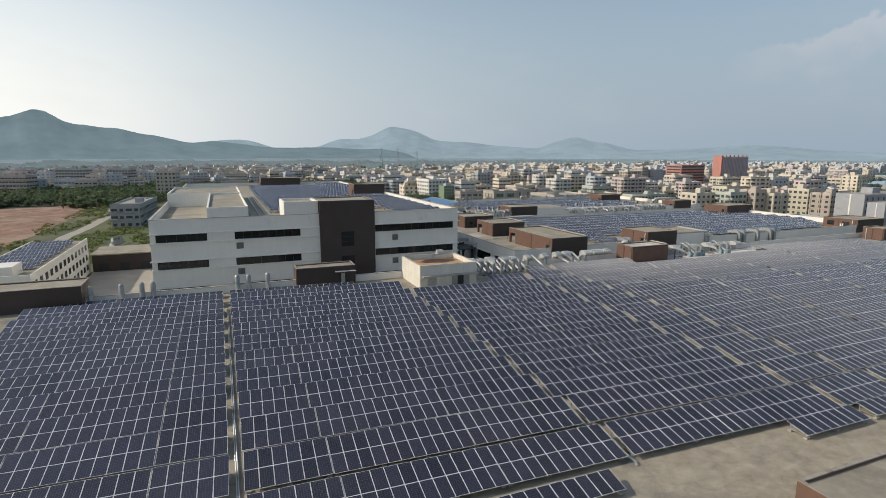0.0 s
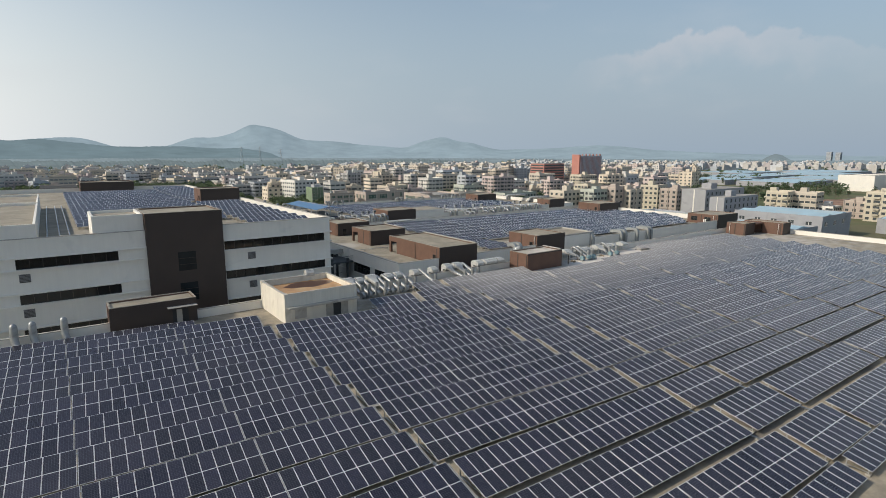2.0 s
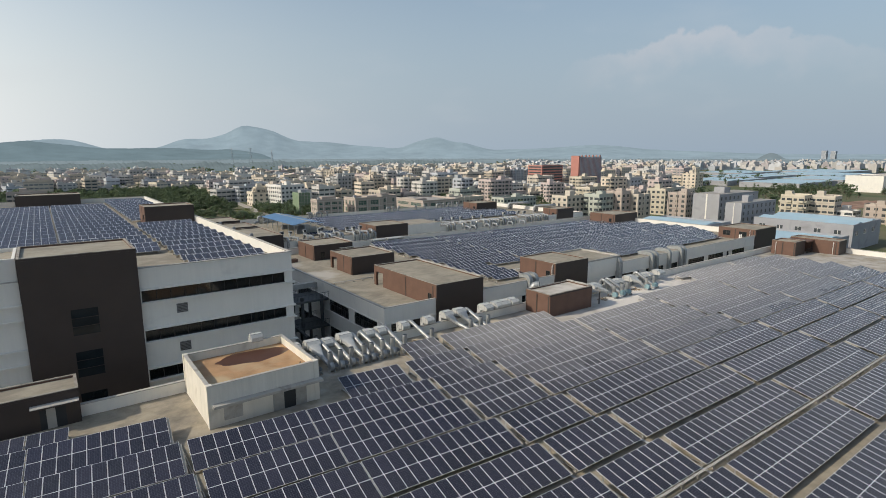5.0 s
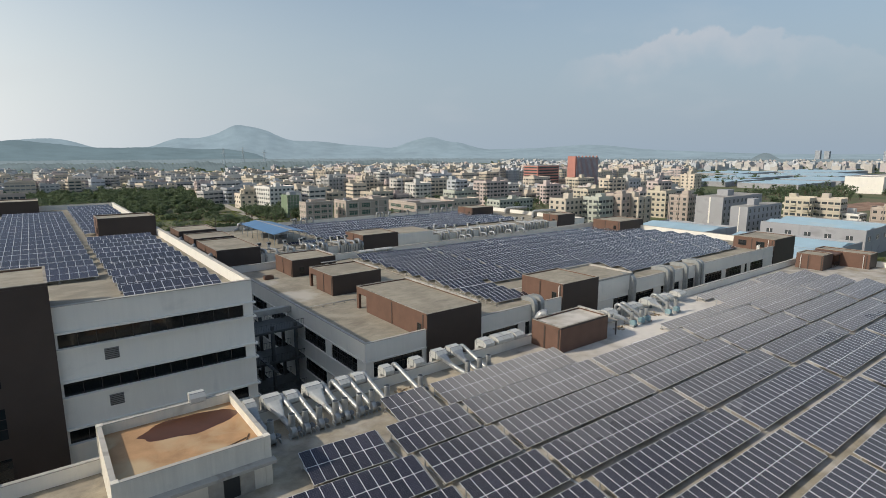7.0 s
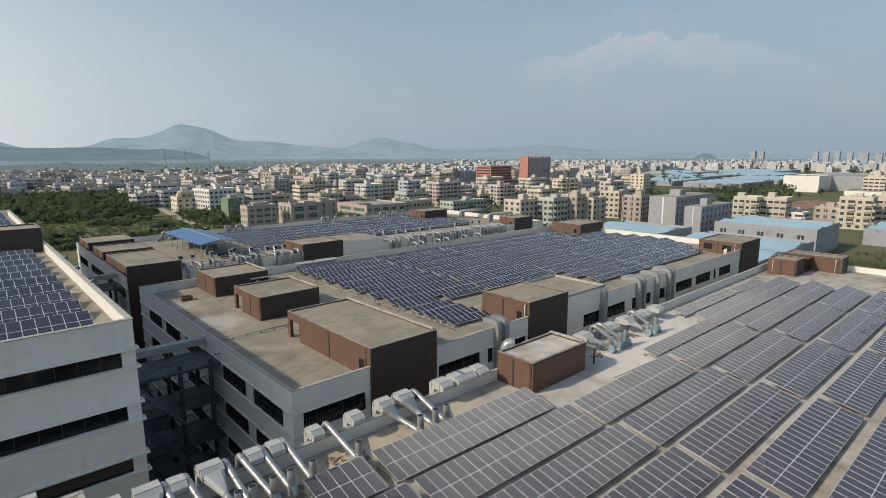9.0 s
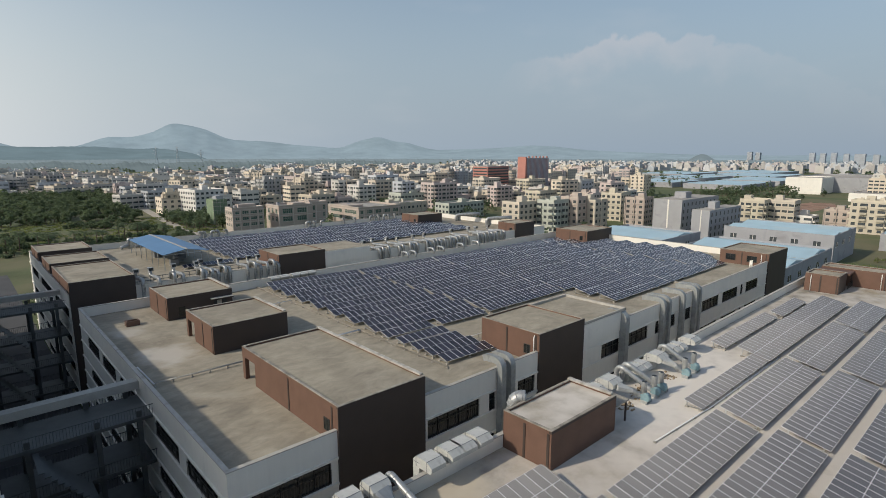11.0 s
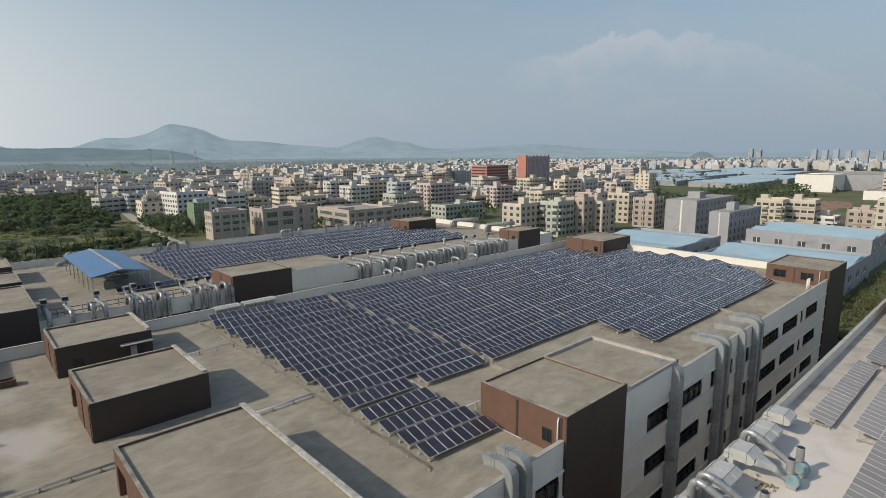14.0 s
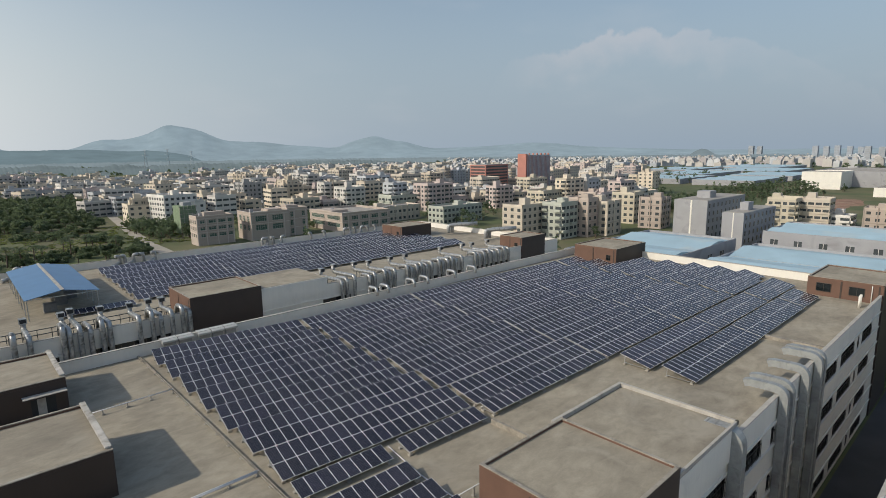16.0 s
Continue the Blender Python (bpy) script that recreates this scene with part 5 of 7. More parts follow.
# Lighter glass for houses past 620 m, with haze painted into it.
M_MIDWIN = material("hazed_window_glass", (0.18, 0.19, 0.20), 0.4, 0, 0.3, 6.0, 1.0, 0.0)
near_pile, far_pile = Pile(), Pile()
placed = []
for i in range(4300):
    r = 380 * (3300 / 380) ** (rng.random() ** 0.85)
    az = radians(rng.uniform(-6, 116))
    x, y = r * math.cos(az) - 20, r * math.sin(az)
    x, y = round(x / 22) * 22 + rng.uniform(-3, 3), round(y / 26) * 26 + rng.uniform(-3, 3)
    if open_land(x, y) or any(abs(x - a) < 17 and abs(y - b) < 17 for a, b in placed[-900:]):
        continue
    if 380 < x < 460 and 290 < y < 430:
        continue
    placed.append((x, y))
    w, d = rng.uniform(10, 26), rng.uniform(10, 18)
    h = rng.choice((8, 11, 14, 17, 20, 20, 23)) + rng.uniform(-1, 1)
    if az > radians(68):
        h *= 0.75
    if r > 1000:
        h *= 0.75
    if r > 1900:
        h *= 0.75
    if 300 < x < 440 and 240 < y < 400:
        h = min(h, 10)
    yaw = radians(rng.choice((0, 0, 4, 8, -6, 20)))
    c, s = math.cos(yaw), math.sin(yaw)
    mi = rng.choice((0, 0, 0, 1, 1, 2, 3))
    if r < 1300:
        walls, wins, roofs = house_geometry(rng, w, d, h, detail=False, bay=4.0)
        for b in walls:
            near_pile.add(b, mi, c, s, x, y, GROUND)
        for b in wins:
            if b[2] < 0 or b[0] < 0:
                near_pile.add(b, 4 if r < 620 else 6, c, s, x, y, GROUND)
        for b in roofs:
            near_pile.add(b, 5, c, s, x, y, GROUND)
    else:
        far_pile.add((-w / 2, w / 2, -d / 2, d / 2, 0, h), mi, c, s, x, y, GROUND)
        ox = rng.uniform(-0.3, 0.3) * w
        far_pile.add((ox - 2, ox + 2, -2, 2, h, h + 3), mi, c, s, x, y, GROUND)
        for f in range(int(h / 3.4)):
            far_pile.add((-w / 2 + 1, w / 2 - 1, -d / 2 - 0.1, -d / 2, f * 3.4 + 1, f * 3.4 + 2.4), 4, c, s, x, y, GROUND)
tagged(part("town_houses", near_pile.mesh("town_houses", FARW + [M_WIN, M_TOWNROOF, M_MIDWIN]), None), "dense buff and white town houses with small windows", "town", kind="stuff")
# Lighter still for the far town: more haze in the window colour.
M_FARWIN = material("hazed_window_bands", (0.31, 0.33, 0.35), 0.6, 0, 0.2, 9.0, 2.0, 0.0)
# Wall colours paled and blued: haze is painted into the far town.
HAZED_WALLS = [tone_mat("hazed_buff", (0.47, 0.45, 0.42), 0.8, 1.15), tone_mat("hazed_white", (0.52, 0.53, 0.54), 0.8, 1.12), tone_mat("hazed_grey", (0.42, 0.45, 0.48), 0.8, 1.12), tone_mat("hazed_rose", (0.45, 0.41, 0.40), 0.8, 1.15)]
tagged(part("distant_town", far_pile.mesh("distant_town", HAZED_WALLS + [M_FARWIN]), None), "distant town spreading to the hills, haze painted into its tones", "town", kind="stuff")
# Same painted haze for the towers on the horizon.
M_HAZY = material("hazed_concrete", (0.33, 0.36, 0.40), 0.9, 0, 0.1, 9.0, 2.0, 0.0)
hi = Pile()
for x, y, w, h, n in ((2450, 560, 18, 46, 3), (2600, 480, 18, 42, 2), (2050, 330, 16, 42, 3), (2800, 900, 20, 50, 2)):
    for k in range(n):
        hi.add((-w / 2, w / 2, -w / 2, w / 2, 0, h * (1 - 0.06 * (k % 2))), 1, 1, 0, x + 6 * k, y - 34 * k, GROUND)
        for f in range(int(h / 6)):
            hi.add((-w / 2 - 0.4, -w / 2, -w / 2 + 2, w / 2 - 2, f * 6 + 2, f * 6 + 4), 4, 1, 0, x + 6 * k, y - 34 * k, GROUND)
tagged(part("distant_towers", hi.mesh("distant_towers", [M_HAZY] * 4 + [M_FARWIN]), None), "distant tower blocks on the horizon, painted in haze tones", "town", kind="stuff")


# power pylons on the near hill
# Steel colour is paled; the distance haze is painted in.
M_LATTICE = material("hazed_lattice_steel", (0.36, 0.40, 0.42), 0.7, 0, 0.1, 5.0, 0.5, 0.0)


def pylon(az, dist, h):
    x, y = dist * math.cos(radians(az)), dist * math.sin(radians(az))
    t = thing("power_pylon", "grey lattice power pylon on the hillside", "pylon", "pylons on the hill", at=pose(x, y, GROUND + 8, 0, 0, az))
    bm = bmesh.new()
    for sx in (-1, 1):
        for sy in (-1, 1):
            tube(bm, [(sx * 5, sy * 5, 0), (sx * 1.2, sy * 1.2, h * 0.65), (sx * 0.6, sy * 0.6, h)], 0.45, 4)
        for k in range(6):
            f, g = k / 6, (k + 1) / 6
            a, b = 5 - 4.4 * f, 5 - 4.4 * g
            tube(bm, [(-a, sx * a, h * f), (b, sx * b, h * g)], 0.22, 4)
            tube(bm, [(sx * a, -a, h * f), (sx * b, b, h * g)], 0.22, 4)
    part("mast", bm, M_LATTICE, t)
    for f, w in ((0.68, 9), (0.82, 7.5), (0.95, 6)):
        bm = bmesh.new()
        tube(bm, [(0, -w, h * f), (0, 0, h * f + 1.2), (0, w, h * f)], 0.4, 4)
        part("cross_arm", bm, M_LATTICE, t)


for az, d, h in ((76.7, 1650, 52), (74.8, 1700, 54), (72.8, 1600, 46)):
    pylon(az, d, h)


# ---- trees and scrub ----
M_LEAF = island_tint(material("broad_leaves", (0.105, 0.14, 0.08), 0.7, 0, 0.25, 3.0, 0.3, 0.0), 0.55, 1.5)
M_BARK = material("bark", (0.13, 0.1, 0.075), 0.9, 0, 0.2, 0.4, 0.05)
M_GRASS = island_tint(material("tall_grass", (0.14, 0.165, 0.055), 0.8, 0, 0.25, 6.0, 0.3, 0.0), 0.7, 1.3)


def lit_through(m, rgb, share=0.45):
    """Lets part of the light pass through the leaves."""
    nt = m.node_tree
    t = nt.nodes.new("ShaderNodeBsdfTranslucent")
    t.inputs["Color"].default_value = (*rgb, 1)
    mx = nt.nodes.new("ShaderNodeMixShader")
    mx.inputs[0].default_value = share
    nt.links.new(nt.nodes["Principled BSDF"].outputs[0], mx.inputs[1])
    nt.links.new(t.outputs[0], mx.inputs[2])
    nt.links.new(mx.outputs[0], nt.nodes["Material Output"].inputs["Surface"])


lit_through(M_LEAF, (0.16, 0.21, 0.10))
lit_through(M_GRASS, (0.24, 0.28, 0.09))


def leaf_cloud(v, f, rng, x, y, z, r, h, n, size):
    """Small leaf sheets scattered through a few uneven lobes."""
    lobes = [(rng.uniform(-0.5, 0.5) * r, rng.uniform(-0.5, 0.5) * r, rng.uniform(0.3, 0.85) * h, rng.uniform(0.4, 0.75)) for _ in range(5)]
    for _ in range(n):
        lx, ly, lz, lr = rng.choice(lobes)
        d = Vector((rng.gauss(0, 1), rng.gauss(0, 1), rng.gauss(0, 1))).normalized() * (lr * rng.uniform(0.6, 1.0))
        p = Vector((x + lx + d.x * r * 0.6, y + ly + d.y * r * 0.6, z + lz + d.z * h * 0.4))
        a = Vector((rng.gauss(0, 1), rng.gauss(0, 1), rng.gauss(0, 0.5))).normalized() * size * rng.uniform(0.6, 1.3)
        b = a.cross(Vector((rng.gauss(0, 1), rng.gauss(0, 1), rng.gauss(0, 1))).normalized())
        k = len(v)
        v += [tuple(p - a), tuple(p + b * 0.6), tuple(p + a), tuple(p - b * 0.6)]
        f.append((k, k + 1, k + 2, k + 3))


def woods(name, label, spots, leaf=M_LEAF, n=60, size=0.9):
    v, f = [], []
    rng = random.Random(len(spots))
    p = Pile()
    for x, y, r, h in spots:
        leaf_cloud(v, f, rng, x, y, GROUND + h * 0.02, r, h, n, size * r / 3.5)
        p.add((x - 0.2, x + 0.2, y - 0.2, y + 0.2, GROUND, GROUND + h * 0.6), 0)
    me = bpy.data.meshes.new(name)
    me.from_pydata(v, [], f)
    me.materials.append(leaf)
    ob = tagged(part(name, me, None), label, "trees", kind="stuff")
    part("trunks", p.mesh("trunks", [M_BARK]), None, ob)["kind"] = "stuff"


rng = random.Random(9)
spots = []
for _ in range(3000):
    x, y = rng.uniform(-340, 80), rng.uniform(366, 690)
    if abs(x - (38 + (y - 253) * 0.1)) < 7 or (x > 40 and y < 470) or (-190 < x < -140 and y < 400):
        continue
    if noise.noise(Vector((x * 0.014, y * 0.014, 3))) > (-0.5 if y > 400 else -0.05):
        spots.append((x, y, rng.uniform(3.2, 6.5), rng.uniform(4, 8.5)))
for _ in range(700):
    x, y = rng.uniform(-130, 30), rng.uniform(280, 375)
    if noise.noise(Vector((x * 0.028, y * 0.028, 8))) > 0.2:
        spots.append((x, y, rng.uniform(2.0, 4.2), rng.uniform(1.6, 4.0)))
for _ in range(190):
    spots.append((rng.uniform(-130, 34), rng.uniform(244, 274), rng.uniform(2.0, 4.0), rng.uniform(2.0, 4.5)))
woods("woodland", "dense dark green broadleaf woodland beside the lane", spots, n=165, size=0.7)
spots = [(rng.uniform(42, 76), rng.uniform(272, 345), rng.uniform(3, 5), rng.uniform(5, 9)) for _ in range(75)]
spots += [(rng.uniform(95, 160), rng.uniform(290, 330), rng.uniform(2.5, 4), rng.uniform(5, 8)) for _ in range(40)]
spots += [(rng.uniform(300, 420), rng.uniform(140, 165), rng.uniform(3, 5), rng.uniform(6, 10)) for _ in range(60)]
spots += [(rng.uniform(470, 600), rng.uniform(150, 190), rng.uniform(3, 6), rng.uniform(6, 12)) for _ in range(50)]
spots += [(rng.uniform(120, 150), rng.uniform(262, 285), rng.uniform(2, 4), rng.uniform(4, 7)) for _ in range(20)]
spots += [(rng.uniform(-47, 20), rng.uniform(128, 150), rng.uniform(2, 3.5), rng.uniform(3, 6)) for _ in range(26)]
for _ in range(1900):
    x, y = rng.uniform(90, 800), rng.uniform(100, 800)
    if noise.noise(Vector((x * 0.011, y * 0.011, 5))) > 0.08 and not any(abs(x - a) < 12 and abs(y - b) < 11 for a, b in placed):
        spots.append((x, y, rng.uniform(3, 5.5), rng.uniform(6, 11)))
woods("street_trees", "green trees between the houses", spots)
spots = []
for _ in range(900):
    r, az = rng.uniform(600, 2300), radians(rng.uniform(0, 112))
    x, y = r * math.cos(az), r * math.sin(az)
    if noise.noise(Vector((x * 0.004, y * 0.004, 9))) > 0.0 or az > radians(72):
        spots.append((x, y, rng.uniform(5, 11), rng.uniform(6, 11)))
woods("distant_trees", "dark belts of trees far off among the houses", spots, n=26, size=1.2)
spots = [(rng.uniform(86, 230), rng.uniform(-70, -6), rng.uniform(1.0, 2.4), rng.uniform(1.2, 2.6)) for _ in range(420)]
spots += [(rng.uniform(-240, -172), rng.uniform(20, 150), rng.uniform(1.6, 3.2), rng.uniform(0.8, 2.0)) for _ in range(110)]
spots += [(rng.uniform(-130, 60), rng.uniform(270, 376), rng.uniform(1.5, 3.5), rng.uniform(0.3, 0.8)) for _ in range(800)]
spots += [(rng.uniform(87, 200), rng.uniform(-26, 1.8), rng.uniform(0.9, 2.0), rng.uniform(1.0, 2.2)) for _ in range(700)]
for _ in range(1500):
    x, y = rng.uniform(-205, -136), rng.uniform(125, 400)
    lane = -181 + 6 * math.sin((y - 250) / 45)
    if abs(x - lane) < 5 or (abs(x + 157) < 5 and 158 < y < 207) or noise.noise(Vector((x * 0.05, y * 0.03, 12))) < -0.12:
        continue
    spots.append((x, y, rng.uniform(1.2, 3.2), rng.uniform(0.5, 1.8)))
woods("scrub", "bright green scrub and tall grass", spots, M_GRASS, 40, 0.6)


def palm(x, y, h, seed):
    """A slender ringed trunk under arching fronds with drooping leaflets."""
    rng = random.Random(seed)
    t = thing("palm_tree", "tall green palm with arching fronds", "palm tree", "palms behind the factory", at=(x, y, GROUND))
    bm = bmesh.new()
    tube(bm, [(0.3 * math.sin(k * 0.4), 0, h * k / 6) for k in range(7)], [0.28 - 0.02 * k for k in range(7)], 8)
    part("trunk", bm, M_BARK, t)
    v, f = [], []
    top = Vector((0.3 * math.sin(2.4), 0, h))
    for k in range(16):
        a = 2 * math.pi * k / 16 + rng.uniform(-0.2, 0.2)
        out, lift = Vector((math.cos(a), math.sin(a), 0)), rng.uniform(0.2, 1.3)
        pts = [top + out * (3.4 * s) + Vector((0, 0, lift * 2.2 * s - 3.4 * s * s)) for s in (0, 0.25, 0.5, 0.75, 1.0)]
        side = out.cross(Vector((0, 0, 1)))
        for p, q in zip(pts, pts[1:]):
            for sg in (-1, 1):
                for u in (0.15, 0.65):
                    c = p.lerp(q, u)
                    n = len(v)
                    v += [tuple(c), tuple(p.lerp(q, u + 0.3)), tuple(c + side * sg * 0.8 + out * 0.5 - Vector((0, 0, 0.45)))]
                    f.append((n, n + 1, n + 2))
    me = bpy.data.meshes.new("crown")
    me.from_pydata(v, [], f)
    me.materials.append(M_LEAF)
    part("crown", me, None, t)


for k in range(24):
    palm(-95 + 5.0 * k + rng.uniform(-2, 2), 262 + rng.uniform(-10, 12), rng.uniform(6.5, 9.5), k)

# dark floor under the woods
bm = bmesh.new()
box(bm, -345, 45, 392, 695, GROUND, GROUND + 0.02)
tagged(part("forest_floor", bm, material("dark_floor_green", (0.05, 0.06, 0.03), 0.95, 0, 0.3, 8.0, 0.5, 0.0)), "darker green-brown ground sheet under the woods", "ground", kind="structure")
# lane, cleared red earth and yard
M_LANE = material("dusty_lane", (0.36, 0.33, 0.28), 0.95, 0, 0.15, 6.0, 0.4, 0.1)
M_EARTH = material("cleared_red_earth", (0.25, 0.145, 0.095), 0.95, 0, 0.4, 9.0, 1.0, 0.4, stain=(0.33, 0.23, 0.16), stain_at=0.56, stain_size=14.0)
M_ASPHALT = material("asphalt", (0.06, 0.06, 0.062), 0.9, 0, 0.25, 6.0, 0.1, 0.2)


def ribbon(name, pts, w, mat, label, lift=0.03):
    bm = bmesh.new()
    pts = [Vector((x, y, GROUND + lift)) for x, y in pts]
    rows = []
    for i, p in enumerate(pts):
        d = (pts[min(i + 1, len(pts) - 1)] - pts[max(i - 1, 0)]).normalized()
        s = Vector((-d.y, d.x, 0)) * w / 2
        rows.append((bm.verts.new(p - s), bm.verts.new(p + s)))
    for a, b in zip(rows, rows[1:]):
        bm.faces.new((a[0], a[1], b[1], b[0]))
    return tagged(part(name, bm, mat), label, "road", kind="structure")


ribbon("road", [(38, 240), (39, 282), (46, 351), (57, 450), (66, 540), (74, 640)], 6, M_LANE, "pale dusty lane along the woods")
ribbon("road", [(-170, 130), (-182, 185), (-183.6, 209), (-181, 240), (-180, 284), (-182, 327), (-187, 373), (-198, 408), (-205, 440)], 6, M_LANE, "pale dusty track through grass", 0.06)
ribbon("road", [(-60, -14.2), (110, -14.2)], 8.8, M_ASPHALT, "dark asphalt lane between the factory blocks")
ribbon("road", [(-54.2, -14), (-54.2, 205)], 13.0, M_ASPHALT, "dark asphalt lane between the factory blocks", 0.035)
bm = bmesh.new()
rng = random.Random(4)
grid = {}
for i in range(64):
    for k in range(92):
        x, y = -420 + 3.5 * i, 110 + 3.2 * k
        edge = -197 + 7 * noise.fractal(Vector((0, y * 0.03, 2)), 0.8, 2.0, 3)
        top = 394 + 6 * noise.noise(Vector((x * 0.05, 0, 4)))
        if x < edge + 3.5 and y < top:
            inside = min(1.0, (edge - x) / 12, (top - y) / 12)
            h = 0.5 + 1.5 * noise.fractal(Vector((x * 0.03, y * 0.07, 6)), 0.75, 2.1, 5)
            grid[i, k] = bm.verts.new((min(x, edge), y, GROUND + 0.04 + max(0.0, h * inside)))
for i, k in grid:
    q = [grid.get(c) for c in ((i, k), (i + 1, k), (i + 1, k + 1), (i, k + 1))]
    if all(q):
        bm.faces.new(q).smooth = True
tagged(part("cleared_ground", bm, M_EARTH), "cleared reddish building ground with low heaps", "ground", kind="structure")
bm = bmesh.new()
ring = []
for k in range(28):
    a = 2 * math.pi * k / 28
    u, v = 21 * math.cos(a) * (1 + 0.1 * math.sin(3 * a)), 2.9 * math.sin(a) * (1 + 0.2 * math.sin(5 * a))
    ring.append(bm.verts.new((-156.8 - 0.12 * u + v, 183 + u, GROUND + 0.05)))
bm.faces.new(ring)
tagged(part("water", bm, material("still_pond_water", (0.1, 0.1, 0.085), 0.06, 0, 0.1, 4.0, 0.5, 0.02)), "still pond among the grass", "pond", kind="structure")
bm = bmesh.new()
ring = [bm.verts.new((470 + (60 + rng.uniform(-12, 12)) * math.cos(a), 80 + (18 + rng.uniform(-5, 5)) * math.sin(a), GROUND + 0.04)) for a in (2 * math.pi * k / 32 for k in range(32))]
bm.faces.new(ring)
tagged(part("cleared_ground", bm, M_EARTH), "bare reddish earth in the meadow", "ground", kind="structure")


# ---- plant on the near roof ----
M_DUCT = material("galvanised_sheet", (0.38, 0.39, 0.385), 0.42, 0.45, 0.18, 0.7, 0.06, 0.1, stain=(0.27, 0.27, 0.26), stain_at=0.6, stain_size=0.8)
M_HOOD = material("weathered_grey_sheet", (0.50, 0.50, 0.47), 0.5, 0.05, 0.14, 0.9, 0.06, 0.1, stain=(0.38, 0.375, 0.35), stain_at=0.62, stain_size=0.7)
M_TEAL = material("teal_enamel", (0.21, 0.32, 0.35), 0.5, 0.1, 0.2, 0.4, 0.05, 0.05)
M_RUBBLE = island_tint(material("broken_mortar", (0.33, 0.25, 0.16), 0.95, 0, 0.2, 0.2, 0.05), 0.5, 1.3)
M_MOTOR = material("grey_motor_casing", (0.2, 0.21, 0.22), 0.55, 0.3, 0.15, 0.3, 0.05)


def hood_mesh(w, d, h):
    """A sheet-metal hood: riser on the outer side, bevelled crown, slanting inner mouth, dark joint strips."""
    bm = bmesh.new()
    prof = [(d * 0.5, -1.7), (d * 0.5, h * 0.55), (d * 0.34, h), (-d * 0.26, h), (-d * 0.5, h * 0.62), (-d * 0.5, h * 0.2), (-d * 0.4, 0.0), (d * 0.16, 0.0), (d * 0.16, -1.7)]
    a = [bm.verts.new((-w / 2, y, z)) for y, z in prof]
    b = [bm.verts.new((w / 2, y, z)) for y, z in prof]
    bm.faces.new(a)
    bm.faces.new(b[::-1])
    for k in range(len(prof)):
        j = (k + 1) % len(prof)
        bm.faces.new((a[k], b[k], b[j], a[j]))
    for y, z0 in ((d * 0.33, -0.02), (-d * 0.25, -0.02)):
        box(bm, -w / 2 - 0.025, w / 2 + 0.025, y - 0.02, y + 0.02, z0, h + 0.025, 1)
    box(bm, -w / 2 - 0.025, w / 2 + 0.025, d * 0.15, d * 0.51, h * 0.42, h * 0.46, 1)
    return finish(bm, "hood")


HOODS = {}


def hood(parent, x, y, z, w=1.7, d=1.7, h=1.0, turn=0.0):
    key = (w, d, h)
    if key not in HOODS:
        HOODS[key] = hood_mesh(w, d, h)
    return part("hood", HOODS[key], [M_HOOD, M_MOTOR], parent, at=pose(x, y, z, 0, 0, turn))


def ribbed(name, parent, pts, r, mat=None, n=14, step=0.9):
    """A round duct with its joint rings."""
    bm = bmesh.new()
    tube(bm, pts, r, n)
    d = 0.0
    for p, q in zip(pts, pts[1:]):
        p, q = Vector(p), Vector(q)
        d += (q - p).length
        if d > step:
            d = 0.0
            u = (q - p).normalized() * 0.035
            tube(bm, [p - u, p + u], (max(r) if isinstance(r, list) else r) * 1.08, n)
    return part(name, bm, mat or M_DUCT, parent)


def lerp_run(a, b, n=4):
    a, b = Vector(a), Vector(b)
    return [a.lerp(b, k / n) for k in range(n + 1)]


def funnel(bm, a, b, w, h, r, n=16):
    """A flat-sided taper from an oblong mouth at a to a round neck at b."""
    d = (b - a).normalized()
    side = d.cross(Vector((0, 0, 1))).normalized()
    up = side.cross(d)
    rings = []
    for p, blend in ((a - d * 0.12, 0.0), (a, 0.0), (b, 1.0), (b + d * 0.1, 1.0)):
        ring = []
        for k in range(n):
            q = 2 * math.pi * (k + 0.5) / n
            c, z = math.cos(q), math.sin(q)
            m = max(abs(c), abs(z))
            u = (1 - blend) * c / m * w / 2 + blend * c * r
            v = (1 - blend) * z / m * h / 2 + blend * z * r
            ring.append(bm.verts.new(p + side * u + up * v))
        rings.append(ring)
    for p, q in zip(rings, rings[1:]):
        for k in range(n):
            bm.faces.new((p[k], p[(k + 1) % n], q[(k + 1) % n], q[k]))
    bm.faces.new(rings[0])
    bm.faces.new(rings[-1])


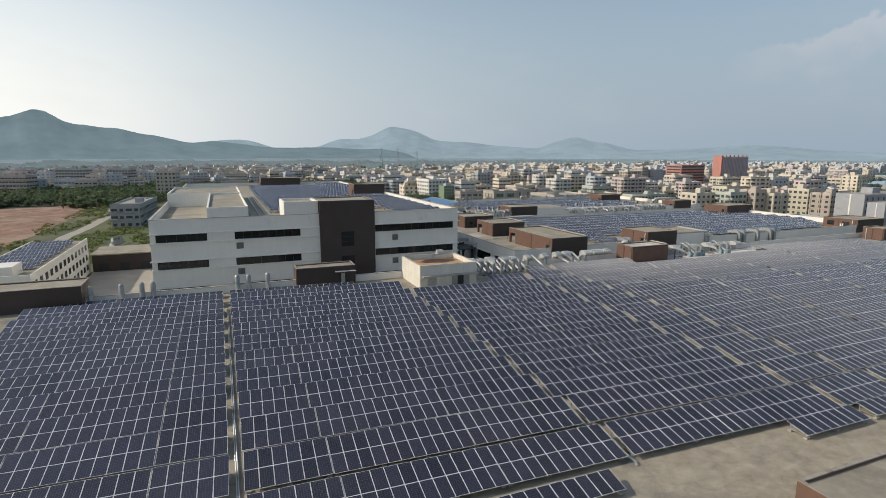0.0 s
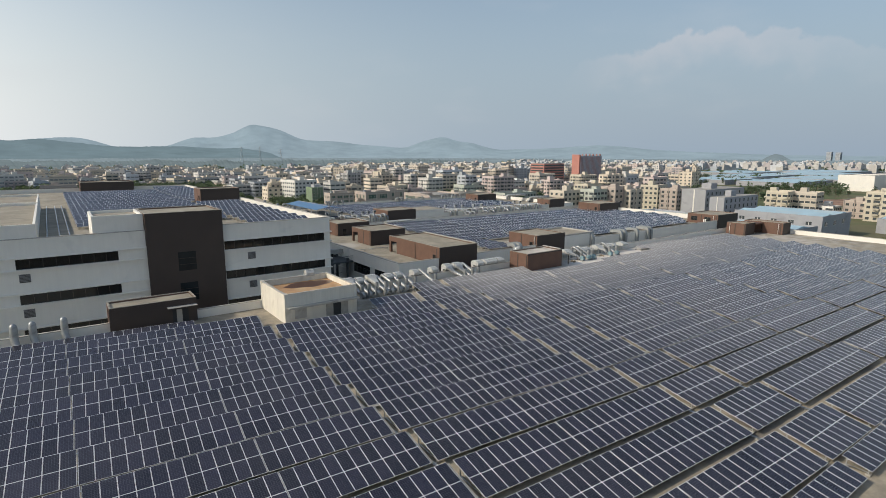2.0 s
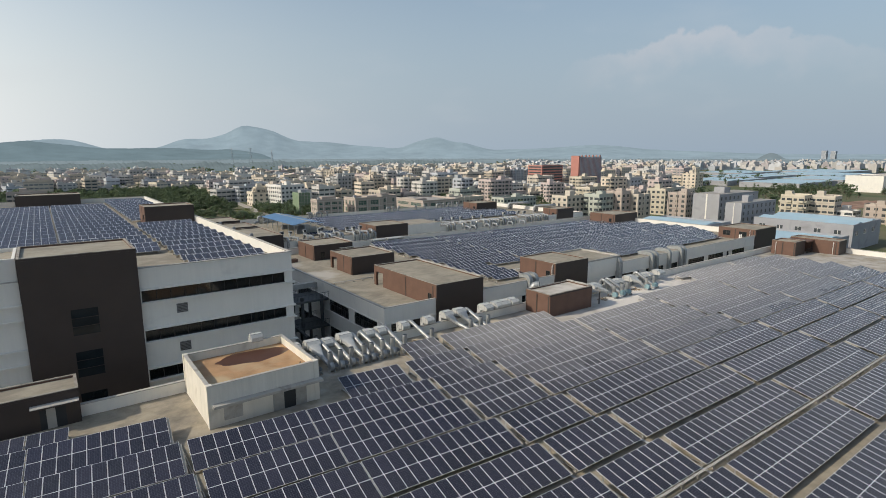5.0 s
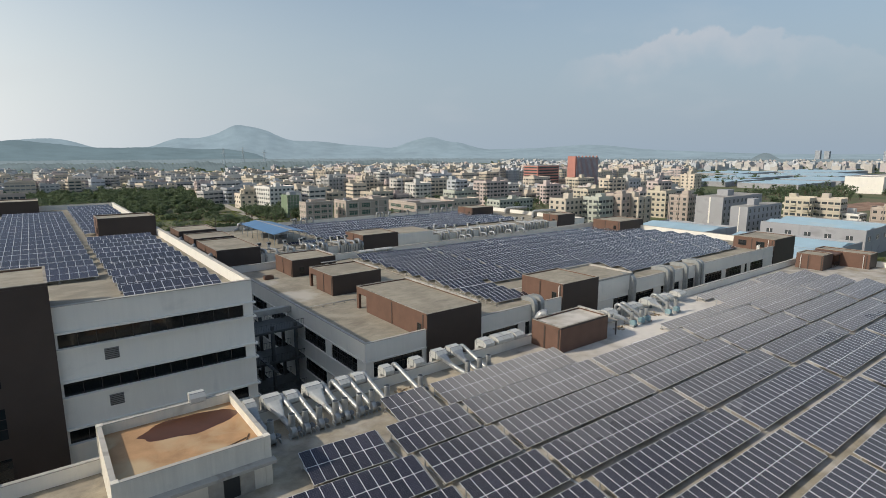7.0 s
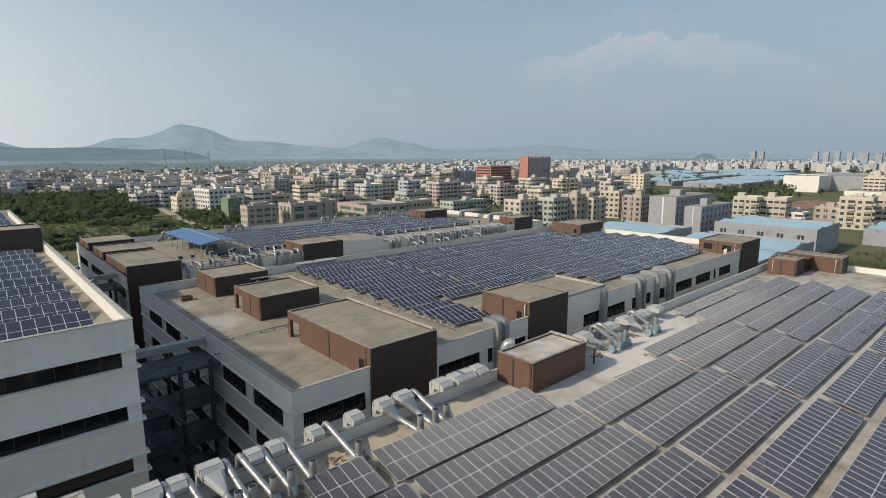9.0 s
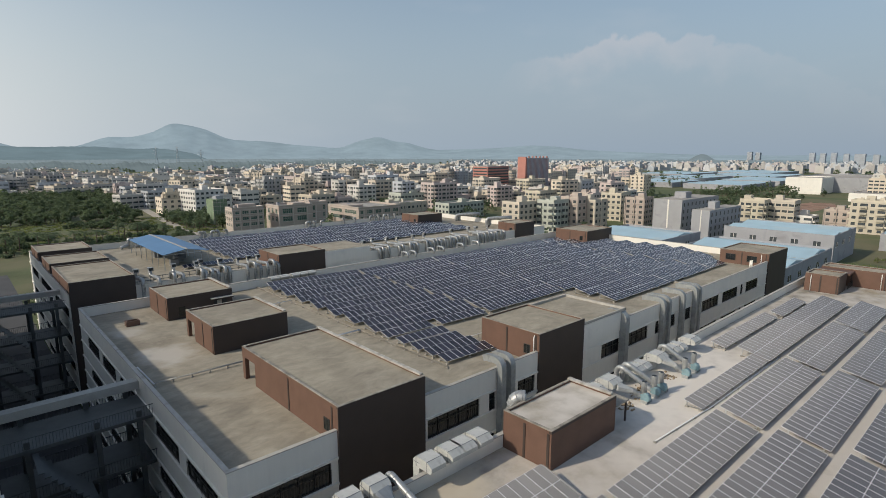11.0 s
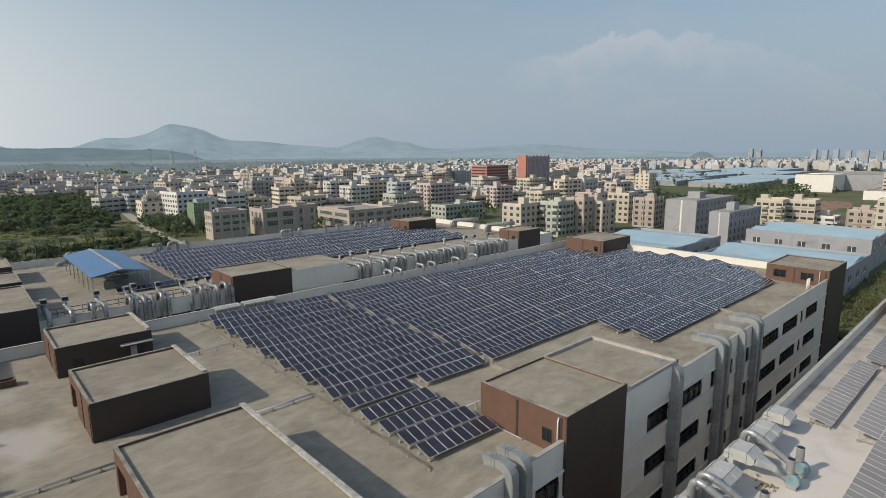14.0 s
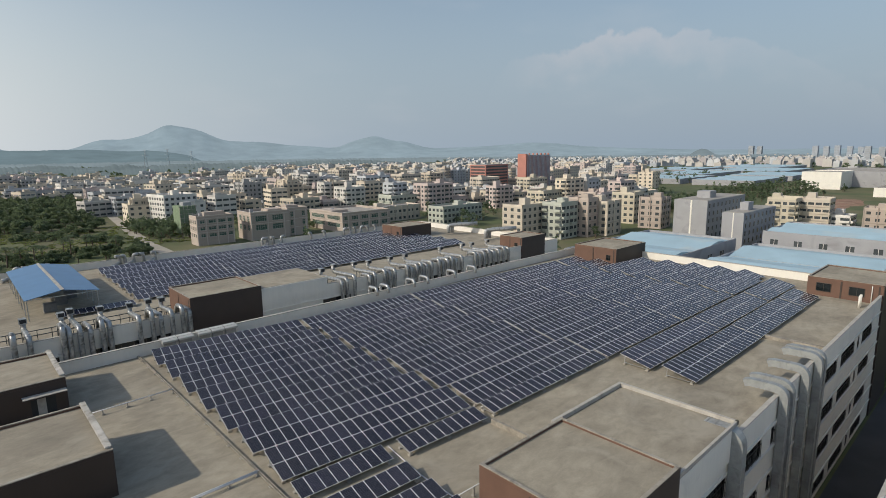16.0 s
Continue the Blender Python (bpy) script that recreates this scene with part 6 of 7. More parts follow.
def fan_unit(x, bx, w=1.4, elbow=False, inset=0.0):
    """An extractor: hood or bent duct over the parapet, sloping duct, scroll fan with an upright outlet."""
    t = thing("extractor_fan", ("galvanised extractor with sloping round duct and " if elbow else "grey hooded extractor with sloping duct and ") + ("teal fan" if inset else "grey fan"), "extractor fan", "extractors along the parapet", at=(x, -19.05, 0))
    lean = bx - x
    end = Vector((lean, -4.1, 0.62))
    if elbow:
        back = -0.2 if inset else 1.0
        top = [Vector((0, back, 0.0 if inset else -1.5)), Vector((0, back, 0.6))] + bend((0, back, 0.6), (0, back - 0.15, 2.6 if inset else 2.3), (0, back - 2.4, 1.9 if inset else 1.6), 0.85, 8)
        ribbed("duct", t, top[:-1] + lerp_run(top[-1], end + Vector((0, 0.5, 0.1)), 5) + [end], 0.27)
    else:
        hood(t, 0, -1.05 if inset else 0.3, 1.3 if inset else 1.6, w, 2.2 if inset else 1.7, 0.9)
        far = 2.2 if w > 1.6 else 1.6
        mid = Vector((lean * 0.55, -3.2, 1.15)) if inset else Vector((lean * 0.4, -far, 1.2))
        bm = bmesh.new()
        funnel(bm, Vector((0, -2.1 if inset else -0.5, (1.3 if inset else 1.6) + 0.3)), mid, w * 0.9, 0.6, 0.29)
        part("reducer", bm, M_HOOD if w > 1.6 else M_DUCT, t)
        ribbed("duct", t, lerp_run(mid, end + Vector((0, 0.5, 0.1)), 3) + [end], 0.28, step=0.5)
    c = Vector((lean, -4.45, 0.62))
    bm = bmesh.new()
    tube(bm, [c + Vector((q, 0, 0)) for q in (-0.26, -0.22, 0.22, 0.26)], [0.44, 0.52, 0.52, 0.44], 18)
    tube(bm, [c + Vector((0.26, 0, 0)), c + Vector((0.32, 0, 0))], 0.2, 12)
    part("fan_casing", bm, M_TEAL if inset else M_DUCT, t, "teal scroll fan casing" if inset else "dull grey scroll fan casing")
    bm = bmesh.new()
    tube(bm, [c + Vector((0.3, -0.02, 0)), c + Vector((0.8, -0.02, 0))], 0.18, 10)
    box(bm, lean + 0.42, lean + 0.66, -4.6, -4.35, 0.78, 0.92)
    part("motor", bm, M_MOTOR, t)
    for a in (-0.3, 0.3, 0.72):
        block("stand", M_STEEL, t, lean + a - 0.04, lean + a + 0.04, -4.8, -4.1, 0, 0.35)
    sy = c.y + 0.22
    ribbed("outlet", t, [(lean, sy, 0.7), (lean, sy, 1.2), (lean, sy, 1.25), (lean, sy, 2.25), (lean, sy, 2.3)], [0.26, 0.26, 0.3, 0.3, 0.3], n=16)
    bm = bmesh.new()
    tube(bm, [(lean, sy, 2.302), (lean, sy, 2.306)], 0.26, 16)
    part("outlet_mouth", bm, M_DARK, t)
    return t


for x, bx, w, el in ((-65.6, -65.2, 1.0, False), (-63.5, -63.2, 1.7, False), (-62.4, -61.9, 1.3, True), (-60.9, -60.5, 1.3, True), (-59.2, -58.8, 1.7, False), (-58.0, -57.8, 1.3, True), (-56.8, -56.2, 1.3, True), (-55.15, -54.8, 1.3, True), (-53.2, -53.0, 1.3, True), (-49.1, -48.8, 1.3, True), (-43.0, -42.2, 1.5, False), (-40.7, -40.4, 1.6, False), (-39.2, -39.0, 1.3, True)):
    fan_unit(x, bx, w, el)
for x, bx, w, el in ((-11.6, -10.1, 1.9, False), (-8.7, -7.9, 1.3, True), (-7.4, -6.4, 1.3, True), (-1.0, -0.5, 1.9, False), (1.3, 1.9, 1.3, True)):
    fan_unit(x, bx, w, el, 0.9)


def parapet_hood(x, w=1.5, y=-19.0):
    t = thing("duct_hood", "grey weather hood straddling the parapet", "duct hood", "extractors along the parapet", at=(x, y, 0))
    hood(t, 0, 0.1, 1.5 if y > -20 else 1.2, w * 0.85 if x < -40 else w, 1.8 if x < -40 else 2.2, 0.85)
    if y < -20:
        block("plinth", M_FOOT, t, -w * 0.4, w * 0.4, 0.5, 1.2, 0.0, 0.3)
    return t


for x in (-61.6, -55.9, -54.1, -50.45, -46.4, -35.7, -33.5, -32.2, -30.3):
    parapet_hood(x, 1.3 if x < -50 else 1.5, -19.0)
for x in (-15.6, -14.1, -6.0, -4.6, 3.0, 4.6, 8.2):
    parapet_hood(x, 1.2 if x < 8 else 1.9, -20.15)
# a pale kerb under the eastern hoods and rubble by the fans
for x, y, s in ((-12.2, -22.6, 5), (-9.0, -22.0, 6), (-6.9, -21.6, 7), (-47.6, -21.4, 8), (-50.0, -21.2, 9), (-1.8, -22.0, 10)):
    rr = random.Random(s)
    bm = bmesh.new()
    for k in range(26):
        px, py, q = rr.gauss(0, 0.5), rr.gauss(0, 0.35), rr.uniform(0.05, 0.14)
        v = box(bm, px - q, px + q, py - q * 0.7, py + q * 0.7, 0.0, q)
        for u in v:
            u.co += Vector((rr.uniform(-0.04, 0.04), rr.uniform(-0.04, 0.04), 0))
    tagged(part("rubble", bm, M_RUBBLE, at=(x, y, 0.002)), "broken tan rubble on the roof by the fans", "rubble", "rubble by the fans", "stuff")
eb = thing("duct_elbow", "large galvanised duct elbow rising beside the stair house", "duct elbow", at=(-24.9, -18.2, 0))
ribbed("elbow", eb, [(0, 0, -3), (0, 0, 2.1)] + bend((0, 0, 2.1), (0, 0, 3.6), (1.1, -1.2, 3.6), 0.95, 8) + [(0.72, -0.79, 3.6)], 0.62, n=20, step=0.3)
bm = bmesh.new()
tube(bm, [(0.725, -0.795, 3.6), (0.729, -0.8, 3.6)], 0.54, 20)
part("mouth", bm, M_DARK, eb, "flat near-black disc painted as the open duct mouth")

# stubs standing by the west parapet
for x in (-128.5, -124.3, -121.5, -119.9, -107.3, -105.5, -102.4):
    t = thing("vent_pipe", "galvanised vent pipe with a domed top", "vent pipe", "vents along the parapet", at=(x, -19.9, 0))
    ribbed("pipe", t, [(0.4, -0.7, 0.2), (0.15, -0.35, 0.5), (0, 0, 1.0), (0, 0, 1.8), (0, 0, 2.7), (0, 0, 3.0), (0, 0, 3.15)], [0.32, 0.36, 0.4, 0.4, 0.4, 0.32, 0.12])
    bm = bmesh.new()
    box(bm, -0.5, 0.9, -1.0, 0.3, 0.0, 0.22)
    part("plinth", bm, M_FOOT, t)

# plant hut
M_MUD = material("muddy_screed", (0.41, 0.245, 0.125), 0.9, 0, 0.25, 1.6, 0.08, 0.2, stain=(0.47, 0.35, 0.21), stain_at=0.55, stain_size=3.5)
M_WET = material("standing_rusty_water", (0.075, 0.026, 0.01), 0.3, 0, 0.25, 1.5, 0.2, 0.0)
HX0, HX1, HY0, HY1 = -77.9, -67.25, -29.2, -19.1
ht = thing("plant_hut", "cream plastered plant hut with a muddy sunk roof", "plant hut")
block("wall", M_CREAM, ht, HX0, HX1, HY0, HY1, 0.0, 3.2)
block("roof", M_MUD, ht, HX0 + 0.3, HX1 - 0.3, HY0 + 0.3, HY1 - 0.3, 3.2, 3.26, "rusty mud over the sunk roof")
for a, b, c, d in ((HX0, HX1, HY0, HY0 + 0.3), (HX0, HX1, HY1 - 0.3, HY1), (HX0, HX0 + 0.3, HY0 + 0.3, HY1 - 0.3), (HX1 - 0.3, HX1, HY0 + 0.3, HY1 - 0.3)):
    block("parapet", M_CREAM, ht, a, b, c, d, 3.2, 4.1)
    block("coping", M_TRIM, ht, a - 0.03, b + 0.03, c - 0.03, d + 0.03, 4.1, 4.15)
for x, y in ((HX0 - 0.06, HY0 - 0.06), (HX1 - 0.44, HY0 - 0.06), (HX0 - 0.06, HY1 - 0.44)):
    block("corner_pier", M_CREAM, ht, x, x + 0.5, y, y + 0.5, 0.0, 4.19)
block("awning", M_TRIM, ht, HX0 + 0.3, HX1 + 0.25, HY0 - 0.75, HY0 - 0.003, 2.1, 2.35, "stained concrete awning slab")
block("window", M_TRIM, ht, -76.6, -74.9, HY0 - 0.05, HY0 + 0.02, 0.5, 1.95, "boarded cream window")
block("doorway", M_DARK, ht, -70.9, -69.7, HY0 - 0.02, HY0 + 0.02, 0.0, 1.95, "flat near-black slab painted as an open doorway")
for x in (-72.0, -69.68):
    block("door_leaf", M_FOOT, ht, x, x + 1.08, HY0 - 0.09, HY0 - 0.02, 0.0, 1.95, "grey metal door leaf")
rng = random.Random(12)
bm = bmesh.new()
ring = []
for k in range(40):
    a = 2 * math.pi * k / 40
    rx, ry = 3.9 + 0.5 * noise.noise(Vector((math.cos(a) * 2, math.sin(a) * 2, 1))), 1.7 + 0.9 * noise.noise(Vector((math.cos(a) * 1.6, math.sin(a) * 1.6, 5)))
    ring.append(bm.verts.new((min(-71.4 + rx * math.cos(a), HX1 - 0.32), min(-21.8 + ry * math.sin(a), HY1 - 0.32), 3.268)))
bm.faces.new(ring)
tagged(part("puddle", bm, M_WET), "rust-brown puddle on the muddy hut roof", "puddle")
M_PLANK = material("dark_old_timber", (0.08, 0.05, 0.03), 0.85, 0, 0.2, 0.3, 0.03)
for x, y, l, yaw in ((-69.4, -27.2, 2.2, 18), (-68.3, -27.0, 1.4, 62), (-70.0, -28.0, 0.8, 30)):
    bm = bmesh.new()
    box(bm, -l / 2, l / 2, -0.06, 0.06, 0, 0.05)
    tagged(part("plank", bm, M_PLANK, at=pose(x, y, 3.262, 0, 0, yaw)), "dark loose timber plank on the hut roof", "plank", "planks on the hut roof")
t = thing("duct_hood", "galvanised weather hood behind the hut", "duct hood", "extractors along the parapet", at=(-70.2, -19.2, 0))
hood(t, 0, 0.3, 3.9, 1.3, 1.2, 0.9)
bm = bmesh.new()
box(bm, -0.5, 0.5, 0.35, 0.85, 0.0, 2.3)
part("riser", bm, M_DUCT, t)
# small awning and frame by the near stair house
t = thing("porch", "small grey slab porch on dark posts beside the stair house", "porch", at=(-17.1, -23.4, 0))
block("awning", M_RIM, t, 0.02, 2.3, -0.8, 1.9, 2.1, 2.24, "grey cement slab")
block("post", M_BARK_BROWN, t, 1.9, 2.05, -0.7, -0.55, 0, 2.1)
block("post", M_BARK_BROWN, t, 1.9, 2.05, 1.6, 1.75, 0, 2.1)
block("door", M_DARK, t, 0.02, 0.06, 0.0, 1.1, 0.05, 2.0)


def pipe_rail(name, label, pts, r=0.06, z=0.3, step=2.2, twin=0.0, mat=None, roof=0.0):
    """A pipe or cable run on short feet."""
    t = thing(name, label, "pipe run", "pipe runs on the roofs", at=(0, 0, roof))
    for off in ((0.0, twin) if twin else (0.0,)):
        bm = bmesh.new()
        tube(bm, [(x + off * 0.7, y + off * 0.7, z) for x, y in pts], r, 8)
        part("pipe", bm, mat or M_ALU, t)
    for (x0, y0), (x1, y1) in zip(pts, pts[1:]):
        n = max(1, int(math.hypot(x1 - x0, y1 - y0) / step))
        bm = bmesh.new()
        for k in range(n + 1):
            x, y = x0 + (x1 - x0) * k / n, y0 + (y1 - y0) * k / n
            box(bm, x - 0.05, x + 0.05, y - 0.05, y + 0.05, 0, z)
            box(bm, x - 0.13, x + 0.13, y - 0.13, y + 0.13, 0, 0.1)
        part("foot", bm, M_FOOT, t)["kind"] = "stuff"
    return t


pipe_rail("cable_run", "pale cable run on low feet across the roof", [(-46.5, 15.2), (-36.4, 14.9)], 0.06, 0.35, 2.0, 0.3, M_TRIM)
pipe_rail("cable_run", "pale pipe along the parapet foot", [(-47.2, 21.6), (-46.6, 21.6), (-46.5, 15.0)], 0.09, 0.35, 2.0)
pipe_rail("cable_run", "pale cable run beside the solar tables", [(-19.0, -3.0), (-19.2, 51.5)], 0.045, 0.2, 2.6, 0.25, M_RIM)
pipe_rail("cable_run", "pale cable run on low feet across the roof", [(-28.0, 15.4), (-19.2, 15.4)], 0.06, 0.35, 2.0, 0.3)
pipe_rail("cable_run", "pale cable run on low feet across the roof", [(-28.0, 36.0), (-19.2, 36.4)], 0.06, 0.5, 2.0)
pipe_rail("cable_run", "pale cable run between the panel rows", [(-9.1, 11.6), (-9.8, 6.5), (-9.9, -5.0)], 0.05, 0.08, 3.0)
pipe_rail("cable_run", "steel rail from roof to stair house", [(-10.4, 1.9), (-5.0, 1.7)], 0.04, 0.75, 1.4)
pipe_rail("cable_run", "pale cable run along the row ends", [(1.9, 11.0), (22.0, 11.5)], 0.05, 0.12, 3.0)
for x in (-109.25, -81.0, -57.4, -48.3):
    pipe_rail("cable_run", "pale cable run along the aisle", [(x, -86.0), (x + 0.1, -30.0)], 0.05, 0.16, 2.4, 0.2, M_STEEL)
pipe_rail("cable_run", "pale drain pipe across the roof", [(-16.8, -27.9), (-6.0, -28.6), (14.0, -28.9)], 0.07, 0.12, 3.0)
for x in (-103.2, -101.6, -100.3):
    pipe_rail("cable_run", "grey pipe on low feet along the roof", [(x, -4.0), (x, 60.0)], 0.09, 0.4, 3.0, 0.0, M_STEEL, 10.0)
# a long pale walkway grating between two rows
bm = bmesh.new()
for k in range(58):
    x = -80.5 + 2.2 * k
    y = row_top(-2, x) - 4.1
    box(bm, x, x + 2.16, y - 0.11, y + 0.11, 0.42, 0.47)
    box(bm, x + 0.1, x + 0.2, y - 0.1, y + 0.1, 0.0, 0.42)
gw = tagged(part("walkway", bm, M_TRIM), "narrow pale walkway plates between panel rows", "walkway", kind="stuff")
# a little brick vent on the middle roof
t = thing("roof_vent", "low brick vent box with an open top", "roof vent", at=(-42.6, 41.2, 0))
for a, b, c, d in ((-0.9, 0.9, -0.6, -0.4), (-0.9, 0.9, 0.4, 0.6), (-0.9, -0.7, -0.4, 0.4), (0.7, 0.9, -0.4, 0.4)):
    block("side", M_BROWN, t, a, b, c, d, 0, 0.75)
for x in (66.0, 67.0):
    t = thing("vent_pipe", "short white vent pipe", "vent pipe", "white vents on the roof", at=(x + 3, -7.2, 0))
    bm = bmesh.new()
    tube(bm, [(0, 0, 0), (0, 0, 2.0)], 0.16, 10)
    part("pipe", bm, M_WHITE, t)


# ---- ducts on the middle block's front ----
def square_run(bm, pts, w, grow=1.0):
    """A square duct whose sides stay parallel to the wall."""
    pts = [Vector(p) for p in pts]
    rings = []
    for i, p in enumerate(pts):
        d = (pts[min(i + 1, len(pts) - 1)] - pts[max(i - 1, 0)]).normalized()
        side = Vector((1, 0, 0)) * (w * grow / 2)
        up = d.cross(Vector((1, 0, 0))).normalized() * (w * grow / 2)
        rings.append([bm.verts.new(p + side * u + up * v) for u, v in ((-1, -1), (1, -1), (1, 1), (-1, 1))])
    for a, b in zip(rings, rings[1:]):
        for k in range(4):
            bm.faces.new((a[k], a[(k + 1) % 4], b[(k + 1) % 4], b[k]))
    bm.faces.new(rings[0])
    bm.faces.new(rings[-1])


def facade_duct(x, w=0.95, top=2.5, reach=2.6):
    """A square duct that climbs the wall and turns in over the parapet."""
    t = thing("facade_duct", "square galvanised duct climbing the wall onto the roof", "duct", "ducts on the factory front", at=(x, -9.3, 0))
    y = -0.12 - w / 2
    arc = [tuple(p) for p in bend((0, y, top - 1.4), (0, y, top), (0, reach, top - 0.15), 1.1, 6)]
    bm = bmesh.new()
    square_run(bm, [(0, y, -17.0)] + arc + [(0, reach - 0.6, top - 0.12), (0, reach - 0.1, top - 0.3)], w)
    part("duct", bm, M_DUCT2, t)
    for k in range(14):
        z = -16.6 + 1.25 * k
        if z < top - 1.2:
            bm = bmesh.new()
            square_run(bm, [(0, y, z), (0, y, z + 0.05)], w, 1.09)
            part("flange", bm, M_DUCT2, t)
    for f in (0.3, 0.62):
        bm = bmesh.new()
        p = Vector(arc[-1]).lerp(Vector((0, reach - 0.6, top - 0.12)), f)
        square_run(bm, [p, p + Vector((0, 0.05, 0))], w, 1.09)
        part("flange", bm, M_DUCT2, t)
    bm = bmesh.new()
    square_run(bm, [(0, reach - 0.1, top - 0.3), (0, reach - 0.094, top - 0.302)], w, 0.88)
    part("mouth", bm, M_DARK, t)
    return t


M_DUCT2 = material("grey_galvanised_duct", (0.33, 0.345, 0.34), 0.45, 0.25, 0.2, 1.1, 0.06, 0.1, stain=(0.25, 0.255, 0.25), stain_at=0.58, stain_size=0.9)
for x in (-16.9, -15.3, 10.0, 22.4, 24.2, 29.5, 34.6, 36.0):
    facade_duct(x, 0.75 if x != 10.0 else 1.0, 2.4 if x < 20 else 2.2, 2.2 if x < 0 else 3.2)


# ---- far block: canopy, pipes, hoods ----
cp = thing("canopy", "open blue sheet canopy on steel posts", "canopy", at=(-22.6, 79.0, 0))
bm = bmesh.new()
for x0, x1, z0, z1 in ((-5.0, 0.0, 3.4, 4.3), (0.0, 5.0, 4.3, 3.4)):
    a = [bm.verts.new(p) for p in ((x0, 0, z0), (x1, 0, z1), (x1, 29.5, z1), (x0, 29.5, z0))]
    b = [bm.verts.new(v.co + Vector((0, 0, 0.08))) for v in a]
    bm.faces.new(b)
    bm.faces.new(a[::-1])
    for k in range(4):
        bm.faces.new((a[k], a[(k + 1) % 4], b[(k + 1) % 4], b[k]))
part("roof", bm, M_BLUE2, cp, "bright blue sheet roof")
block("ridge", M_TRIM, cp, -0.25, 0.25, -0.1, 29.6, 4.37, 4.43)
for k in range(7):
    for x in (-4.7, 4.7):
        block("post", M_STEEL, cp, x - 0.07, x + 0.07, 0.3 + 4.8 * k, 0.44 + 4.8 * k, 0, 3.42)
    block("truss", M_STEEL, cp, -4.7, 4.7, 0.32 + 4.8 * k, 0.42 + 4.8 * k, 3.3, 3.4)
for x, y in ((-24, 84), (-22, 88), (-20, 92), (-24, 97)):
    t = thing("pump_unit", "dark grey plant unit under the canopy", "plant unit", "plant under the canopy", at=(x, y, 0))
    block("casing", M_MOTOR, t, -0.9, 0.9, -0.7, 0.7, 0.1, 1.5, bevel=0.08)
    block("base", M_FOOT, t, -1.0, 1.0, -0.8, 0.8, 0.0, 0.1)


def riser(x, wall, run, rise=2.2, stack=True, r=0.34):
    """A pipe that climbs the wall, bends over the parapet and runs in across the roof, ending in a boxed cowl or a cap."""
    t = thing("exhaust_pipe", "galvanised exhaust pipe bending over the parapet", "exhaust pipe", "exhaust pipes on the far roof", at=(x, wall, 0))
    pts = [Vector((0, -0.6, -6.5)), Vector((0, -0.6, -4.0)), Vector((0, -0.6, -2.0)), Vector((0, -0.6, 0.0)), Vector((0, -0.6, rise - 1.0))] + bend((0, -0.6, 0), (0, -0.6, rise), (0, run, rise - 0.1), 0.8, 6)
    if stack:
        pts += lerp_run((0, run * 0.5, rise - 0.2), (0, run - 0.6, rise - 0.3), 3)[1:] + [Vector((0, run - 0.15, rise - 0.2)), Vector((0, run, rise + 0.15)), Vector((0, run, rise + 0.9))]
    else:
        pts += [Vector((0, run, rise - 0.2)), Vector((0, run + 0.4, rise - 0.55)), Vector((0, run + 0.5, 0.02))]
    ribbed("pipe", t, pts, r, M_PIPE, n=12, step=1.2)
    if stack:
        bm = bmesh.new()
        box(bm, -0.42, 0.42, run - 0.75, run + 0.35, rise + 0.88, rise + 1.25)
        box(bm, -0.46, 0.46, run - 0.8, run - 0.72, rise + 0.6, rise + 1.29)
        part("cowl", bm, M_PIPE, t)
        block("cowl_mouth", M_DARK, t, -0.36, 0.36, run - 0.815, run - 0.8, rise + 0.68, rise + 1.2)
    for y in ((run * 0.5,) if run < 4 else (run * 0.35, run * 0.75)):
        for a in (-0.4, 0.34):
            block("leg", M_IRON, t, a, a + 0.06, y, y + 0.06, 0, rise - 0.5)
        block("cross_bar", M_IRON, t, -0.4, 0.4, y, y + 0.06, rise - 0.56, rise - 0.5)
    return t


M_PIPE = material("dull_galvanised_pipe", (0.44, 0.45, 0.45), 0.34, 0.6, 0.2, 0.8, 0.06, 0.1, stain=(0.19, 0.19, 0.18), stain_at=0.54, stain_size=0.9)
for x, rise, run, capped in ((-36.0, 2.4, 4.5, True), (-33.2, 2.2, 5.5, True), (-30.5, 2.9, 1.4, False), (-28.9, 2.3, 5.8, True), (-25.3, 2.9, 1.6, False), (-24.6, 2.3, 5.6, True), (-23.4, 2.4, 6.4, True), (-22.2, 2.0, 3.6, False), (-20.8, 2.8, 1.6, False), (-19.9, 2.3, 5.2, True), (-16.2, 2.2, 4.6, True), (-14.5, 2.7, 1.8, False), (-13.3, 1.9, 6.2, True), (-11.8, 2.2, 4.6, True), (-10.3, 2.6, 1.6, False), (-9.3, 1.9, 3.6, False)):
    riser(x, 62.0, run, rise, capped)
for k, x in enumerate((17.8, 18.9, 20.6, 24.1, 25.3, 27.7, 28.9, 30.2, 33.4, 34.5, 36.0, 37.1, 38.6, 40.1, 42.2, 43.4, 44.7, 46.0, 47.3, 49.2, 53.5, 54.9, 56.4, 58.0, 59.7, 61.5, 63.4, 65.2)):
    long = k in (0, 2, 4, 6, 9, 12, 19, 22, 24, 27)
    riser(x, 62.0, 7.0 if long else (1.8, 2.6, 1.4)[k % 3], 1.75 + 0.22 * (k % 3), long, 0.36)
pf = thing("pipe_rack", "dark steel rack carrying roof pipes", "pipe rack", "pipe racks")
for k in range(16):
    x = -36 + 1.7 * k
    block("strut", M_IRON, pf, x, x + 0.08, 68.0, 68.08, 0, 1.4)
for z in (0.7, 1.4):
    block("beam", M_IRON, pf, -36, -10, 67.98, 68.1, z, z + 0.1)
